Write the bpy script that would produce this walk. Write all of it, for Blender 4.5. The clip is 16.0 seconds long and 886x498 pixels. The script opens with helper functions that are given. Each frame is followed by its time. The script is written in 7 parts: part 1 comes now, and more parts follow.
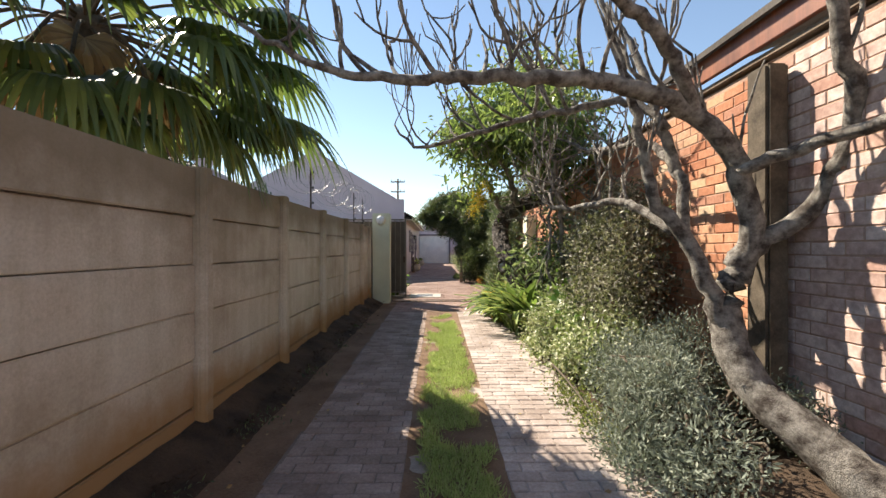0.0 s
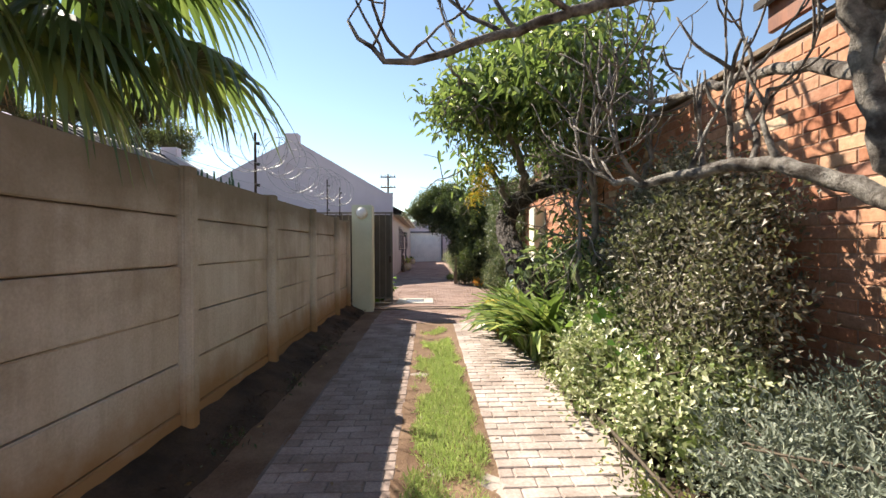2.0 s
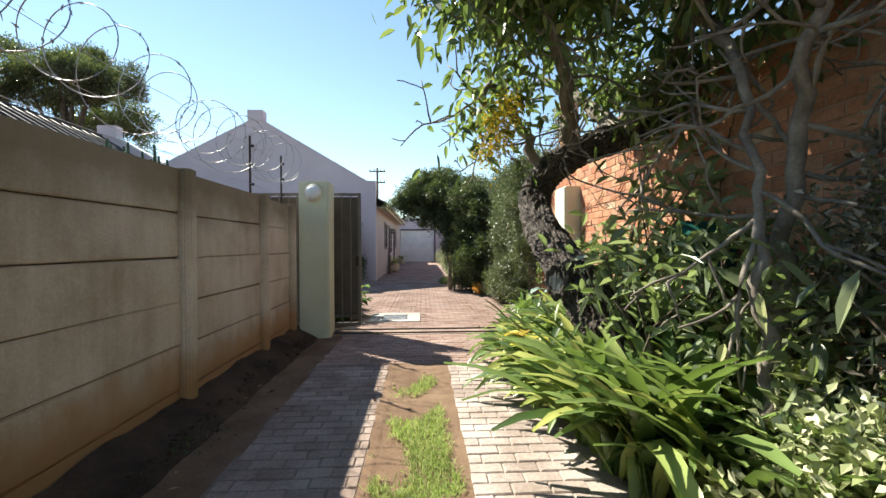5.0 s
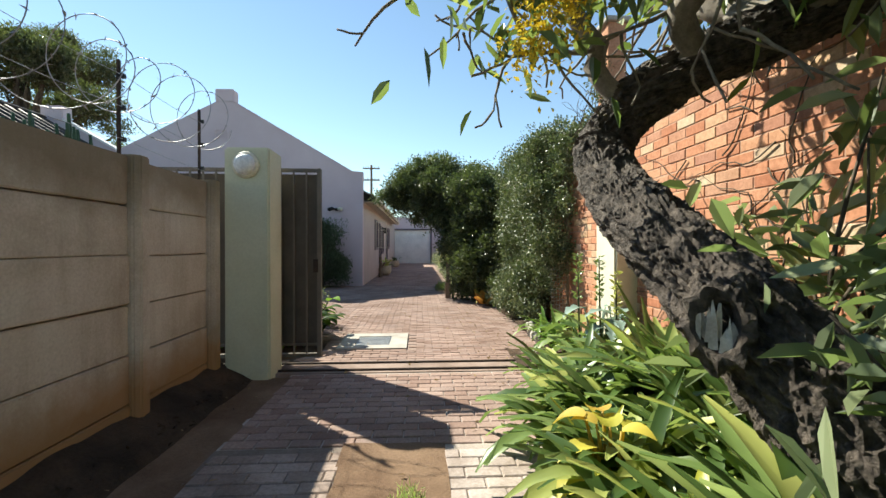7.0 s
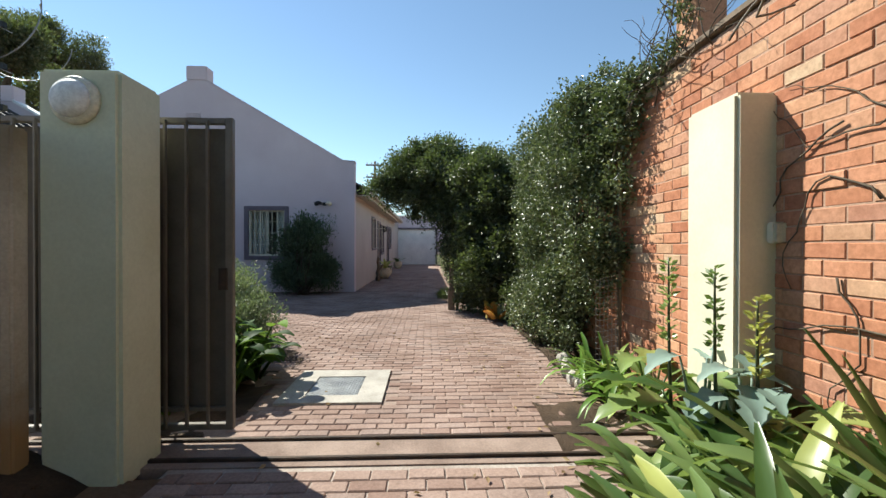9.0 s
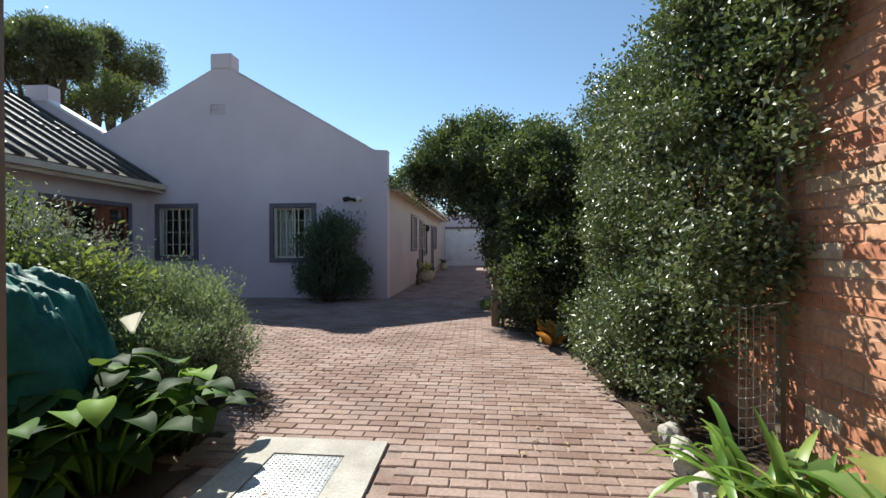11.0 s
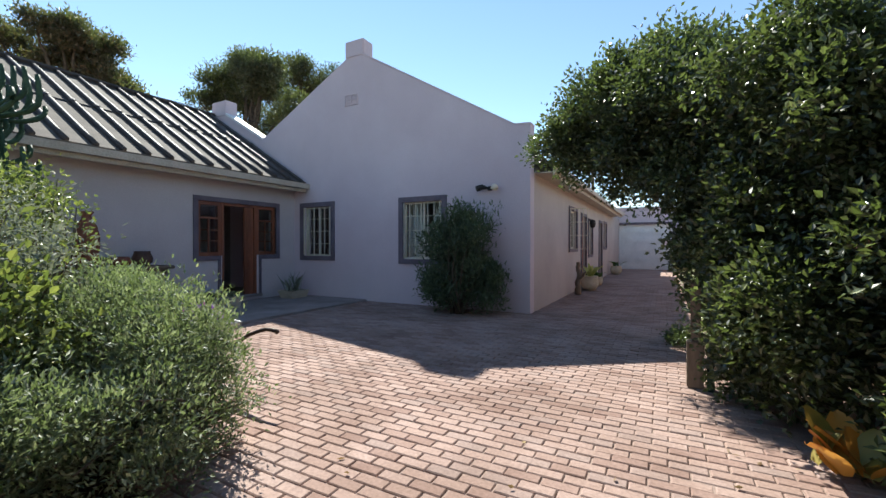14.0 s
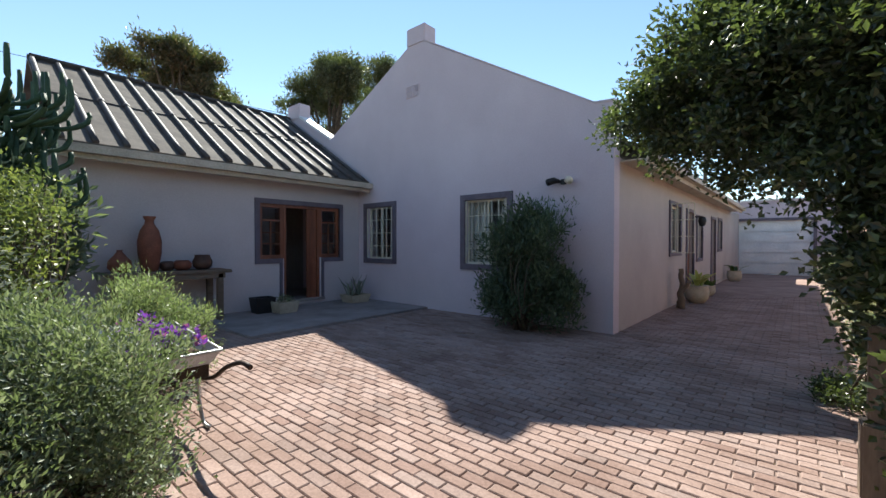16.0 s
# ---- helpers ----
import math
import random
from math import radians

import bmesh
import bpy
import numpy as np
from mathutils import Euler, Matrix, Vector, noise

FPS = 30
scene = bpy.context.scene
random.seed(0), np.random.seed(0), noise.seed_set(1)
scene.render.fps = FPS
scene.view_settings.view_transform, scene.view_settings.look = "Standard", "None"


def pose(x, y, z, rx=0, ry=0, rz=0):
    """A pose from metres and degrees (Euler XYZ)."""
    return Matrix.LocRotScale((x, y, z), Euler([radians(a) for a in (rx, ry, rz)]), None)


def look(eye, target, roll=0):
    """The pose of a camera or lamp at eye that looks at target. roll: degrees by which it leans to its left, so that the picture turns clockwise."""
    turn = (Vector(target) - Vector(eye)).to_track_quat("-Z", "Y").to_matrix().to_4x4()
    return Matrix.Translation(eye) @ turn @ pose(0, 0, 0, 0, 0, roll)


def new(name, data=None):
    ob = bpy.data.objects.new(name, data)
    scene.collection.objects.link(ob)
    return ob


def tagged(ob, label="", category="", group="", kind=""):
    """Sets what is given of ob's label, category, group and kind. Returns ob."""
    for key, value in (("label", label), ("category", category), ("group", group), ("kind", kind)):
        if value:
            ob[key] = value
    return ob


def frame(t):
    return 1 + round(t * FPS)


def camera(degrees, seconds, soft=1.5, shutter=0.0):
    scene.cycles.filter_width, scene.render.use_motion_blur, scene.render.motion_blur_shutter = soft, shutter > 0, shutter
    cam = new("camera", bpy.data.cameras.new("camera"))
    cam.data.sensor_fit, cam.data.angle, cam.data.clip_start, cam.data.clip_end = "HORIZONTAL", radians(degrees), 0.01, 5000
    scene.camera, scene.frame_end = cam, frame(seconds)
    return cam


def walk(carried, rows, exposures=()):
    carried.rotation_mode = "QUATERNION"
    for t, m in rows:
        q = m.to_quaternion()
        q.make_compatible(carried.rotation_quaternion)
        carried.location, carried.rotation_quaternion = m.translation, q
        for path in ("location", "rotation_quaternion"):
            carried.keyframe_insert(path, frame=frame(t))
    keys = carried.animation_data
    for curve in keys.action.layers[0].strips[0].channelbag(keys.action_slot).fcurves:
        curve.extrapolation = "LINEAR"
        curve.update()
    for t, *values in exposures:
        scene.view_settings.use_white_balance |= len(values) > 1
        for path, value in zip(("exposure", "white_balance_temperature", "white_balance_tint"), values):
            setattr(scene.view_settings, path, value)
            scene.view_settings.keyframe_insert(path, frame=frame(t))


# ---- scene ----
cam = camera(93.9, 16.0)
PATH = [
    (0.0, -0.079, 0.035, 1.337, -0.83, -0.14, 0.12),
    (0.5, -0.102, 0.395, 1.329, -1.32, -0.29, 0.08),
    (1.0, -0.100, 0.764, 1.330, -1.43, -0.31, 0.21),
    (1.5, -0.094, 1.163, 1.344, -1.60, -0.39, 0.27),
    (2.0, -0.071, 1.598, 1.347, -1.94, -0.49, 0.28),
    (2.5, -0.066, 2.050, 1.343, -2.25, -0.52, 0.25),
    (3.0, -0.092, 2.523, 1.319, -2.40, -0.62, 0.31),
    (3.5, -0.051, 2.946, 1.311, -2.38, -0.60, 0.40),
    (6.0, 0.129, 5.210, 1.264, -3.18, -0.48, 0.03),
    (6.5, 0.158, 5.671, 1.255, -3.20, -0.37, -0.05),
    (7.0, 0.179, 6.150, 1.256, -3.26, -0.38, -0.02),
    (7.5, 0.234, 6.622, 1.265, -3.20, -0.32, -0.10),
    (8.0, 0.268, 7.082, 1.265, -3.15, -0.33, -0.15),
    (10.5, 0.580, 9.067, 1.254, 2.42, -0.42, 0.15),
    (11.0, 0.610, 9.476, 1.270, 5.01, -0.36, 0.12),
    (11.5, 0.637, 9.854, 1.268, 8.76, -0.37, 0.14),
    (12.0, 0.646, 10.229, 1.259, 12.91, -0.29, 0.11),
    (12.5, 0.665, 10.615, 1.250, 16.89, -0.27, 0.11),
    (13.0, 0.659, 11.005, 1.243, 20.99, -0.30, 0.06),
    (13.5, 0.627, 11.396, 1.259, 24.83, -0.40, 0.01),
    (14.0, 0.623, 11.736, 1.285, 28.23, -0.46, 0.02),
    (14.5, 0.616, 12.054, 1.318, 31.36, -0.49, 0.01),
    (15.0, 0.590, 12.354, 1.352, 34.47, -0.61, -0.01),
    (15.5, 0.571, 12.632, 1.379, 37.32, -0.64, -0.01),
    (16.0, 0.541, 12.887, 1.396, 40.78, -0.78, -0.03),
]
walk(cam, [(t, pose(x, y, z, 90 + pitch, roll, yaw)) for t, x, y, z, yaw, pitch, roll in PATH],
     exposures=[(0.0, 1.3, 7250, 9), (2.5, 1.42, 7100, 10), (3.5, 1.48, 7000, 10), (6.0, 1.3, 6850, 0), (7.0, 1.2, 6850, 0), (8.0, 1.05, 6750, 0), (10.5, 0.96, 6350, 3), (11.5, 1.06, 6400, 2), (12.7, 1.3, 6400, 4), (16.0, 1.26, 6450, 5)])

# ---- world and sun ----
SUN_YAW, SUN_EL = 48.8, 45.0
world = bpy.data.worlds.new("sky_world")
scene.world = world
world.use_nodes = True
wn = world.node_tree.nodes
wl = world.node_tree.links
sky = wn.new("ShaderNodeTexSky")
sky.sky_type = "NISHITA"
sky.sun_disc = False
sky.sun_elevation = radians(SUN_EL)
sky.sun_rotation = radians(-SUN_YAW)
sky.air_density, sky.dust_density, sky.ozone_density = 1.0, 0.0, 1.5
wn["Background"].inputs[1].default_value = 0.092
wl.new(sky.outputs[0], wn["Background"].inputs[0])
sun = new("sun", bpy.data.lights.new("sun", "SUN"))
sun.data.energy, sun.data.angle, sun.data.color = 5.0, radians(0.55), (1.0, 0.95, 0.87)
away = Vector((-math.sin(radians(SUN_YAW)) * math.cos(radians(SUN_EL)), math.cos(radians(SUN_YAW)) * math.cos(radians(SUN_EL)), math.sin(radians(SUN_EL))))
sun.matrix_world = look(away * 60, (0, 0, 0))


# ---- materials ----
def nodes_of(name):
    m = bpy.data.materials.new(name)
    m.use_nodes = True
    nt = m.node_tree
    return m, nt.nodes, nt.links, nt.nodes["Principled BSDF"]


def ramp(nodes, stops):
    r = nodes.new("ShaderNodeValToRGB")
    els = r.color_ramp.elements
    while len(els) < len(stops):
        els.new(0.5)
    for e, (p, c) in zip(els, stops):
        e.position, e.color = p, (*c, 1)
    return r


def noise_node(nodes, links, scale, detail=6, rough=0.6, stretch=None):
    g = nodes.new("ShaderNodeNewGeometry")
    n = nodes.new("ShaderNodeTexNoise")
    n.inputs["Scale"].default_value, n.inputs["Detail"].default_value, n.inputs["Roughness"].default_value = scale, detail, rough
    if stretch:
        mp = nodes.new("ShaderNodeMapping")
        mp.inputs["Scale"].default_value = stretch
        links.new(g.outputs["Position"], mp.inputs["Vector"])
        links.new(mp.outputs[0], n.inputs["Vector"])
    else:
        links.new(g.outputs["Position"], n.inputs["Vector"])
    return n


def mixed(nodes, links, a, b, fac, mode="MULTIPLY"):
    x = nodes.new("ShaderNodeMix")
    x.data_type, x.blend_type = "RGBA", mode
    for sock, v in ((6, a), (7, b), (0, fac)):
        if isinstance(v, (int, float)):
            x.inputs[sock].default_value = v
        elif isinstance(v, tuple):
            x.inputs[sock].default_value = (*v, 1)
        else:
            links.new(v, x.inputs[sock])
    return x.outputs[2]


def surface(name, dark, light, scale=3.0, fine=40.0, rough=0.85, bump=0.25, metal=0.0, stretch=None, contrast=0.35, spec=0.3, depth=0.006, grain=1.0):
    """Two scales of variation: broad stains between two colours and a fine grain that also gives relief."""
    m, n, l, b = nodes_of(name)
    big = noise_node(n, l, scale, 5, 0.6, stretch)
    small = noise_node(n, l, fine, 5, 0.7, stretch)
    r = ramp(n, [(0.5 - contrast / 2, dark), (0.5 + contrast / 2, light)])
    l.new(big.outputs[0], r.inputs[0])
    g = ramp(n, [(0.3, (0.72, 0.72, 0.72)), (0.7, (1.12, 1.12, 1.12))])
    l.new(small.outputs[0], g.inputs[0])
    l.new(mixed(n, l, r.outputs[0], g.outputs[0], grain), b.inputs["Base Color"])
    b.inputs["Roughness"].default_value, b.inputs["Metallic"].default_value = rough, metal
    b.inputs["Specular IOR Level"].default_value = spec
    bp = n.new("ShaderNodeBump")
    bp.inputs["Strength"].default_value, bp.inputs["Distance"].default_value = bump, depth
    l.new(small.outputs[0], bp.inputs["Height"])
    l.new(bp.outputs[0], b.inputs["Normal"])
    return m


def pieces_mat(name, stops, source, rough=0.85, fine=45.0, bump=0.35, stain=(0.75, 0.72, 0.7), stain_scale=1.3):
    """Colour by piece: source 'object' for pieces of their own, 'island' for joined ones."""
    m, n, l, b = nodes_of(name)
    rnd = n.new("ShaderNodeObjectInfo").outputs["Random"] if source == "object" else n.new("ShaderNodeNewGeometry").outputs["Random Per Island"]
    r = ramp(n, stops)
    l.new(rnd, r.inputs[0])
    small = noise_node(n, l, fine, 6, 0.7)
    g = ramp(n, [(0.3, (0.7, 0.68, 0.66)), (0.7, (1.12, 1.12, 1.12))])
    l.new(small.outputs[0], g.inputs[0])
    c = mixed(n, l, r.outputs[0], g.outputs[0], 1.0)
    big = noise_node(n, l, stain_scale, 4, 0.6)
    s = ramp(n, [(0.38, stain), (0.62, (1, 1, 1))])
    l.new(big.outputs[0], s.inputs[0])
    l.new(mixed(n, l, c, s.outputs[0], 1.0), b.inputs["Base Color"])
    b.inputs["Roughness"].default_value = rough
    b.inputs["Specular IOR Level"].default_value = 0.08
    bp = n.new("ShaderNodeBump")
    bp.inputs["Strength"].default_value, bp.inputs["Distance"].default_value = bump, 0.004
    l.new(small.outputs[0], bp.inputs["Height"])
    l.new(bp.outputs[0], b.inputs["Normal"])
    return m


def leaf_mat(name, stops, rough=0.42, trans=0.3, glow=(0.35, 0.5, 0.08), spec=0.5, source="island"):
    m, n, l, b = nodes_of(name)
    rnd = n.new("ShaderNodeObjectInfo").outputs["Random"] if source == "object" else n.new("ShaderNodeNewGeometry").outputs["Random Per Island"]
    r = ramp(n, stops)
    l.new(rnd, r.inputs[0])
    small = noise_node(n, l, 2.2, 4, 0.6)
    g = ramp(n, [(0.3, (0.75, 0.75, 0.75)), (0.7, (1.15, 1.15, 1.1))])
    l.new(small.outputs[0], g.inputs[0])
    c = mixed(n, l, r.outputs[0], g.outputs[0], 1.0)
    l.new(c, b.inputs["Base Color"])
    b.inputs["Roughness"].default_value = rough
    b.inputs["Specular IOR Level"].default_value = spec
    t = n.new("ShaderNodeBsdfTranslucent")
    l.new(mixed(n, l, c, glow, 0.35, "MIX"), t.inputs[0])
    mx = n.new("ShaderNodeMixShader")
    mx.inputs[0].default_value = trans
    l.new(b.outputs[0], mx.inputs[1])
    l.new(t.outputs[0], mx.inputs[2])
    l.new(mx.outputs[0], n["Material Output"].inputs[0])
    return m


def glass_mat(name, tint=(0.9, 0.95, 0.95)):
    m, n, l, b = nodes_of(name)
    b.inputs["Base Color"].default_value = (*tint, 1)
    b.inputs["Roughness"].default_value = 0.02
    b.inputs["Transmission Weight"].default_value = 1.0
    b.inputs["IOR"].default_value = 1.45
    return m


def precast_mat():
    """Weathered cement: broad stains, streaks from the top and reddish dust splashed up from the soil."""
    m, n, l, b = nodes_of("precast_cement")
    big = noise_node(n, l, 1.1, 6, 0.65)
    r = ramp(n, [(0.33, (0.38, 0.315, 0.245)), (0.5, (0.51, 0.445, 0.37)), (0.66, (0.59, 0.54, 0.465))])
    l.new(big.outputs[0], r.inputs[0])
    streak = noise_node(n, l, 5.0, 4, 0.6, (1, 1.6, 0.12))
    s = ramp(n, [(0.35, (0.72, 0.68, 0.6)), (0.6, (1.05, 1.05, 1.05))])
    l.new(streak.outputs[0], s.inputs[0])
    c = mixed(n, l, r.outputs[0], s.outputs[0], 0.4)
    small = noise_node(n, l, 60, 6, 0.7)
    g = ramp(n, [(0.3, (0.82, 0.82, 0.82)), (0.7, (1.08, 1.08, 1.08))])
    l.new(small.outputs[0], g.inputs[0])
    c = mixed(n, l, c, g.outputs[0], 1.0)
    geo = n.new("ShaderNodeNewGeometry")
    sep = n.new("ShaderNodeSeparateXYZ")
    l.new(geo.outputs["Position"], sep.inputs[0])
    wob = noise_node(n, l, 2.5, 5, 0.6)
    add = n.new("ShaderNodeMath")
    add.operation = "MULTIPLY_ADD"
    l.new(wob.outputs[0], add.inputs[0])
    add.inputs[1].default_value = -0.5
    l.new(sep.outputs[2], add.inputs[2])
    low = ramp(n, [(0.0, (1, 1, 1)), (0.28, (0, 0, 0))])
    l.new(add.outputs[0], low.inputs[0])
    c = mixed(n, l, c, (0.33, 0.2, 0.1), low.outputs[0], "MIX")
    top = n.new("ShaderNodeMapRange")
    top.inputs[1].default_value, top.inputs[2].default_value = 1.17, 1.5
    l.new(add.outputs[0], top.inputs[0])
    tm = n.new("ShaderNodeMath")
    tm.operation = "MULTIPLY"
    l.new(top.outputs[0], tm.inputs[0])
    tm.inputs[1].default_value = 0.78
    c = mixed(n, l, c, (0.17, 0.13, 0.08), tm.outputs[0], "MIX")
    l.new(c, b.inputs["Base Color"])
    b.inputs["Roughness"].default_value = 0.92
    b.inputs["Specular IOR Level"].default_value = 0.2
    bp = n.new("ShaderNodeBump")
    bp.inputs["Strength"].default_value, bp.inputs["Distance"].default_value = 0.3, 0.004
    l.new(small.outputs[0], bp.inputs["Height"])
    l.new(bp.outputs[0], b.inputs["Normal"])
    return m


PRECAST = precast_mat()
SOIL = surface("garden_soil", (0.035, 0.024, 0.016), (0.11, 0.07, 0.045), 2.5, 55, 0.95, 1.0, depth=0.02)
REDSOIL = surface("red_soil", (0.13, 0.075, 0.045), (0.24, 0.155, 0.1), 2.0, 60, 0.95, 0.8, depth=0.012)
JOINT = surface("sand_joint", (0.2, 0.14, 0.115), (0.33, 0.245, 0.205), 3.0, 70, 0.95, 0.6)
PAVE_STOPS = [(0.0, (0.27, 0.182, 0.155)), (0.35, (0.335, 0.24, 0.205)), (0.7, (0.385, 0.283, 0.247)), (1.0, (0.31, 0.235, 0.21))]
PAVE_OBJ = pieces_mat("paving_brick", PAVE_STOPS, "object")
PAVE_ISL = pieces_mat("paving_brick_field", PAVE_STOPS, "island")
TRACK_STOPS = [(0.0, (0.43, 0.365, 0.335)), (0.5, (0.5, 0.43, 0.4)), (1.0, (0.56, 0.49, 0.46))]
TRACK_OBJ = pieces_mat("track_brick", TRACK_STOPS, "object", stain=(0.62, 0.58, 0.55), stain_scale=2.2)
# left wheel track: same brick, with the wall's shade put into its colour
SHADETRACK = pieces_mat("shade_track_brick", [(0.0, (0.29, 0.23, 0.2)), (0.5, (0.34, 0.272, 0.242)), (1.0, (0.39, 0.315, 0.282))], "island", stain=(0.7, 0.66, 0.64), stain_scale=2.2)
TRACK_ISL = pieces_mat("track_brick_field", TRACK_STOPS, "island", stain=(0.62, 0.58, 0.55), stain_scale=2.2)
BRICK_STOPS = [(0.0, (0.42, 0.18, 0.11)), (0.25, (0.5, 0.235, 0.14)), (0.5, (0.54, 0.265, 0.165)), (0.68, (0.57, 0.32, 0.2)), (0.82, (0.42, 0.21, 0.15)), (0.94, (0.58, 0.38, 0.24)), (1.0, (0.6, 0.46, 0.33))]
BRICK_OBJ = pieces_mat("facing_brick", BRICK_STOPS, "object", fine=35, stain=(0.85, 0.8, 0.78), stain_scale=3.0)
BRICK_ISL = pieces_mat("facing_brick_field", BRICK_STOPS, "island", fine=35, stain=(0.85, 0.8, 0.78), stain_scale=3.0)
PALE_BRICK = pieces_mat("limewashed_brick", [(0.0, (0.48, 0.33, 0.28)), (0.4, (0.58, 0.44, 0.39)), (0.75, (0.64, 0.53, 0.48)), (1.0, (0.46, 0.27, 0.21))], "island", fine=20, stain=(0.8, 0.75, 0.75), stain_scale=5.0)
PALEWOOD = surface("broken_heartwood", (0.4, 0.33, 0.26), (0.68, 0.62, 0.54), 12, 50, 0.9, 0.8)
L_OLE = leaf_mat("oleander_leaf", [(0, (0.03, 0.05, 0.035)), (0.6, (0.065, 0.1, 0.065)), (1, (0.14, 0.19, 0.11))], 0.45, 0.25)
MORTAR = surface("brick_mortar", (0.32, 0.19, 0.135), (0.47, 0.31, 0.225), 4, 60, 0.95, 0.5)
# side wall plaster: passage shade and warm brick bounce are in the beige
SIDEPLASTER = surface("shade_toned_plaster", (0.41, 0.36, 0.34), (0.5, 0.445, 0.42), 0.8, 35, 0.95, 0.12, contrast=0.5, spec=0.1, grain=0.3)
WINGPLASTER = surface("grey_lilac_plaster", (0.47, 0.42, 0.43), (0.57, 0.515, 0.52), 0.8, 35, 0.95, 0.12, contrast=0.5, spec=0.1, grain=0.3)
FASCIA = surface("aged_cream_paint", (0.42, 0.36, 0.29), (0.54, 0.47, 0.39), 3, 40, 0.6, 0.1)
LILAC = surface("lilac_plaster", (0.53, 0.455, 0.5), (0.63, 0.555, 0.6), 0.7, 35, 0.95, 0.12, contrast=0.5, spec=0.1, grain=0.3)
BAND = surface("purple_grey_paint", (0.115, 0.095, 0.12), (0.17, 0.145, 0.175), 3, 40, 0.7, 0.15)
CREAM = surface("cream_paint", (0.62, 0.58, 0.46), (0.72, 0.68, 0.56), 3, 40, 0.6, 0.1)
WHITE = surface("white_paint", (0.68, 0.69, 0.7), (0.8, 0.8, 0.8), 2, 40, 0.55, 0.1)
PILLAR = surface("pale_green_paint", (0.52, 0.53, 0.4), (0.62, 0.63, 0.5), 1.5, 45, 0.9, 0.1, grain=0.3, spec=0.15)
RIGHTPILLAR = surface("pale_cream_paint", (0.56, 0.52, 0.4), (0.68, 0.63, 0.5), 1.5, 45, 0.9, 0.1, grain=0.3)
GATESHEET = surface("brown_gate_sheet", (0.08, 0.066, 0.053), (0.125, 0.103, 0.082), 3, 50, 0.6, 0.1, grain=0.4)
GATEBAR = surface("brown_gate_steel", (0.12, 0.1, 0.082), (0.18, 0.148, 0.12), 5, 60, 0.45, 0.1, spec=0.5, grain=0.4)
STEEL = surface("galvanised_steel", (0.3, 0.3, 0.3), (0.48, 0.48, 0.47), 6, 80, 0.42, 0.1, metal=0.8)
WIRE = surface("razor_wire", (0.25, 0.25, 0.26), (0.4, 0.4, 0.42), 8, 90, 0.5, 0.05, metal=0.6)
DARKSTEEL = surface("rusty_dark_steel", (0.03, 0.025, 0.022), (0.08, 0.05, 0.035), 8, 80, 0.6, 0.2, metal=0.3)
CONCRETE = surface("pale_concrete", (0.33, 0.3, 0.265), (0.49, 0.45, 0.405), 3, 70, 0.9, 0.4)
SLAB = surface("patio_screed", (0.2, 0.17, 0.16), (0.32, 0.28, 0.27), 1.8, 60, 0.8, 0.3)
ROOFSHEET = surface("weathered_roof_sheet", (0.065, 0.056, 0.05), (0.135, 0.115, 0.1), 2.5, 50, 0.85, 0.3, spec=0.15)
ROOFROLL = surface("dark_roof_roll", (0.035, 0.03, 0.03), (0.075, 0.065, 0.062), 4, 60, 0.6, 0.2)
TIMBER = surface("weathered_timber", (0.12, 0.085, 0.06), (0.24, 0.18, 0.13), 4, 50, 0.85, 0.5, stretch=(1, 1, 0.15))
DARKWOOD = surface("brown_door_wood", (0.14, 0.042, 0.02), (0.27, 0.09, 0.042), 4, 40, 0.45, 0.2, stretch=(1, 1, 0.12), spec=0.5)
TABLEWOOD = surface("grey_table_wood", (0.1, 0.075, 0.055), (0.22, 0.17, 0.13), 4, 50, 0.85, 0.4, stretch=(1, 0.15, 1))
CLAY = surface("terracotta", (0.16, 0.055, 0.035), (0.27, 0.1, 0.06), 4, 50, 0.7, 0.2)
DARKCLAY = surface("smoked_clay", (0.07, 0.04, 0.03), (0.14, 0.075, 0.055), 4, 50, 0.6, 0.2)
POT = surface("cream_pot", (0.42, 0.37, 0.28), (0.56, 0.5, 0.39), 4, 50, 0.8, 0.2)
BLACKPOT = surface("black_pot", (0.015, 0.015, 0.017), (0.03, 0.03, 0.032), 5, 50, 0.5, 0.1)
GLASS = glass_mat("window_glass")
CURTAIN = surface("white_curtain", (0.6, 0.58, 0.54), (0.74, 0.72, 0.68), 3, 60, 0.9, 0.1)
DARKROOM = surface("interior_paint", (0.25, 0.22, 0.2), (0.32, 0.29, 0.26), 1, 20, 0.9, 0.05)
PALEBARK = surface("pale_lichen_bark", (0.075, 0.058, 0.048), (0.36, 0.325, 0.285), 13, 75, 0.9, 1.0, contrast=0.26, depth=0.02)
OLDBARK = surface("cracked_dark_bark", (0.028, 0.021, 0.018), (0.15, 0.12, 0.1), 22, 120, 0.75, 1.0, contrast=0.3, spec=0.3, depth=0.012)
TWIG = surface("brown_twig", (0.06, 0.045, 0.032), (0.14, 0.11, 0.08), 8, 60, 0.9, 0.4)
GREYTWIG = surface("grey_brown_twig", (0.13, 0.105, 0.085), (0.3, 0.26, 0.22), 8, 60, 0.9, 0.4)
# cloth green darkened to stand in for the shade over the heap
TARP = surface("green_shade_cloth", (0.0, 0.06, 0.05), (0.01, 0.13, 0.105), 5, 90, 0.6, 0.4)
YELLOW = surface("yellow_sign_paint", (0.7, 0.52, 0.02), (0.8, 0.6, 0.04), 3, 40, 0.5, 0.05)
BLACK = surface("black_paint", (0.012, 0.012, 0.012), (0.03, 0.03, 0.03), 3, 40, 0.5, 0.05)
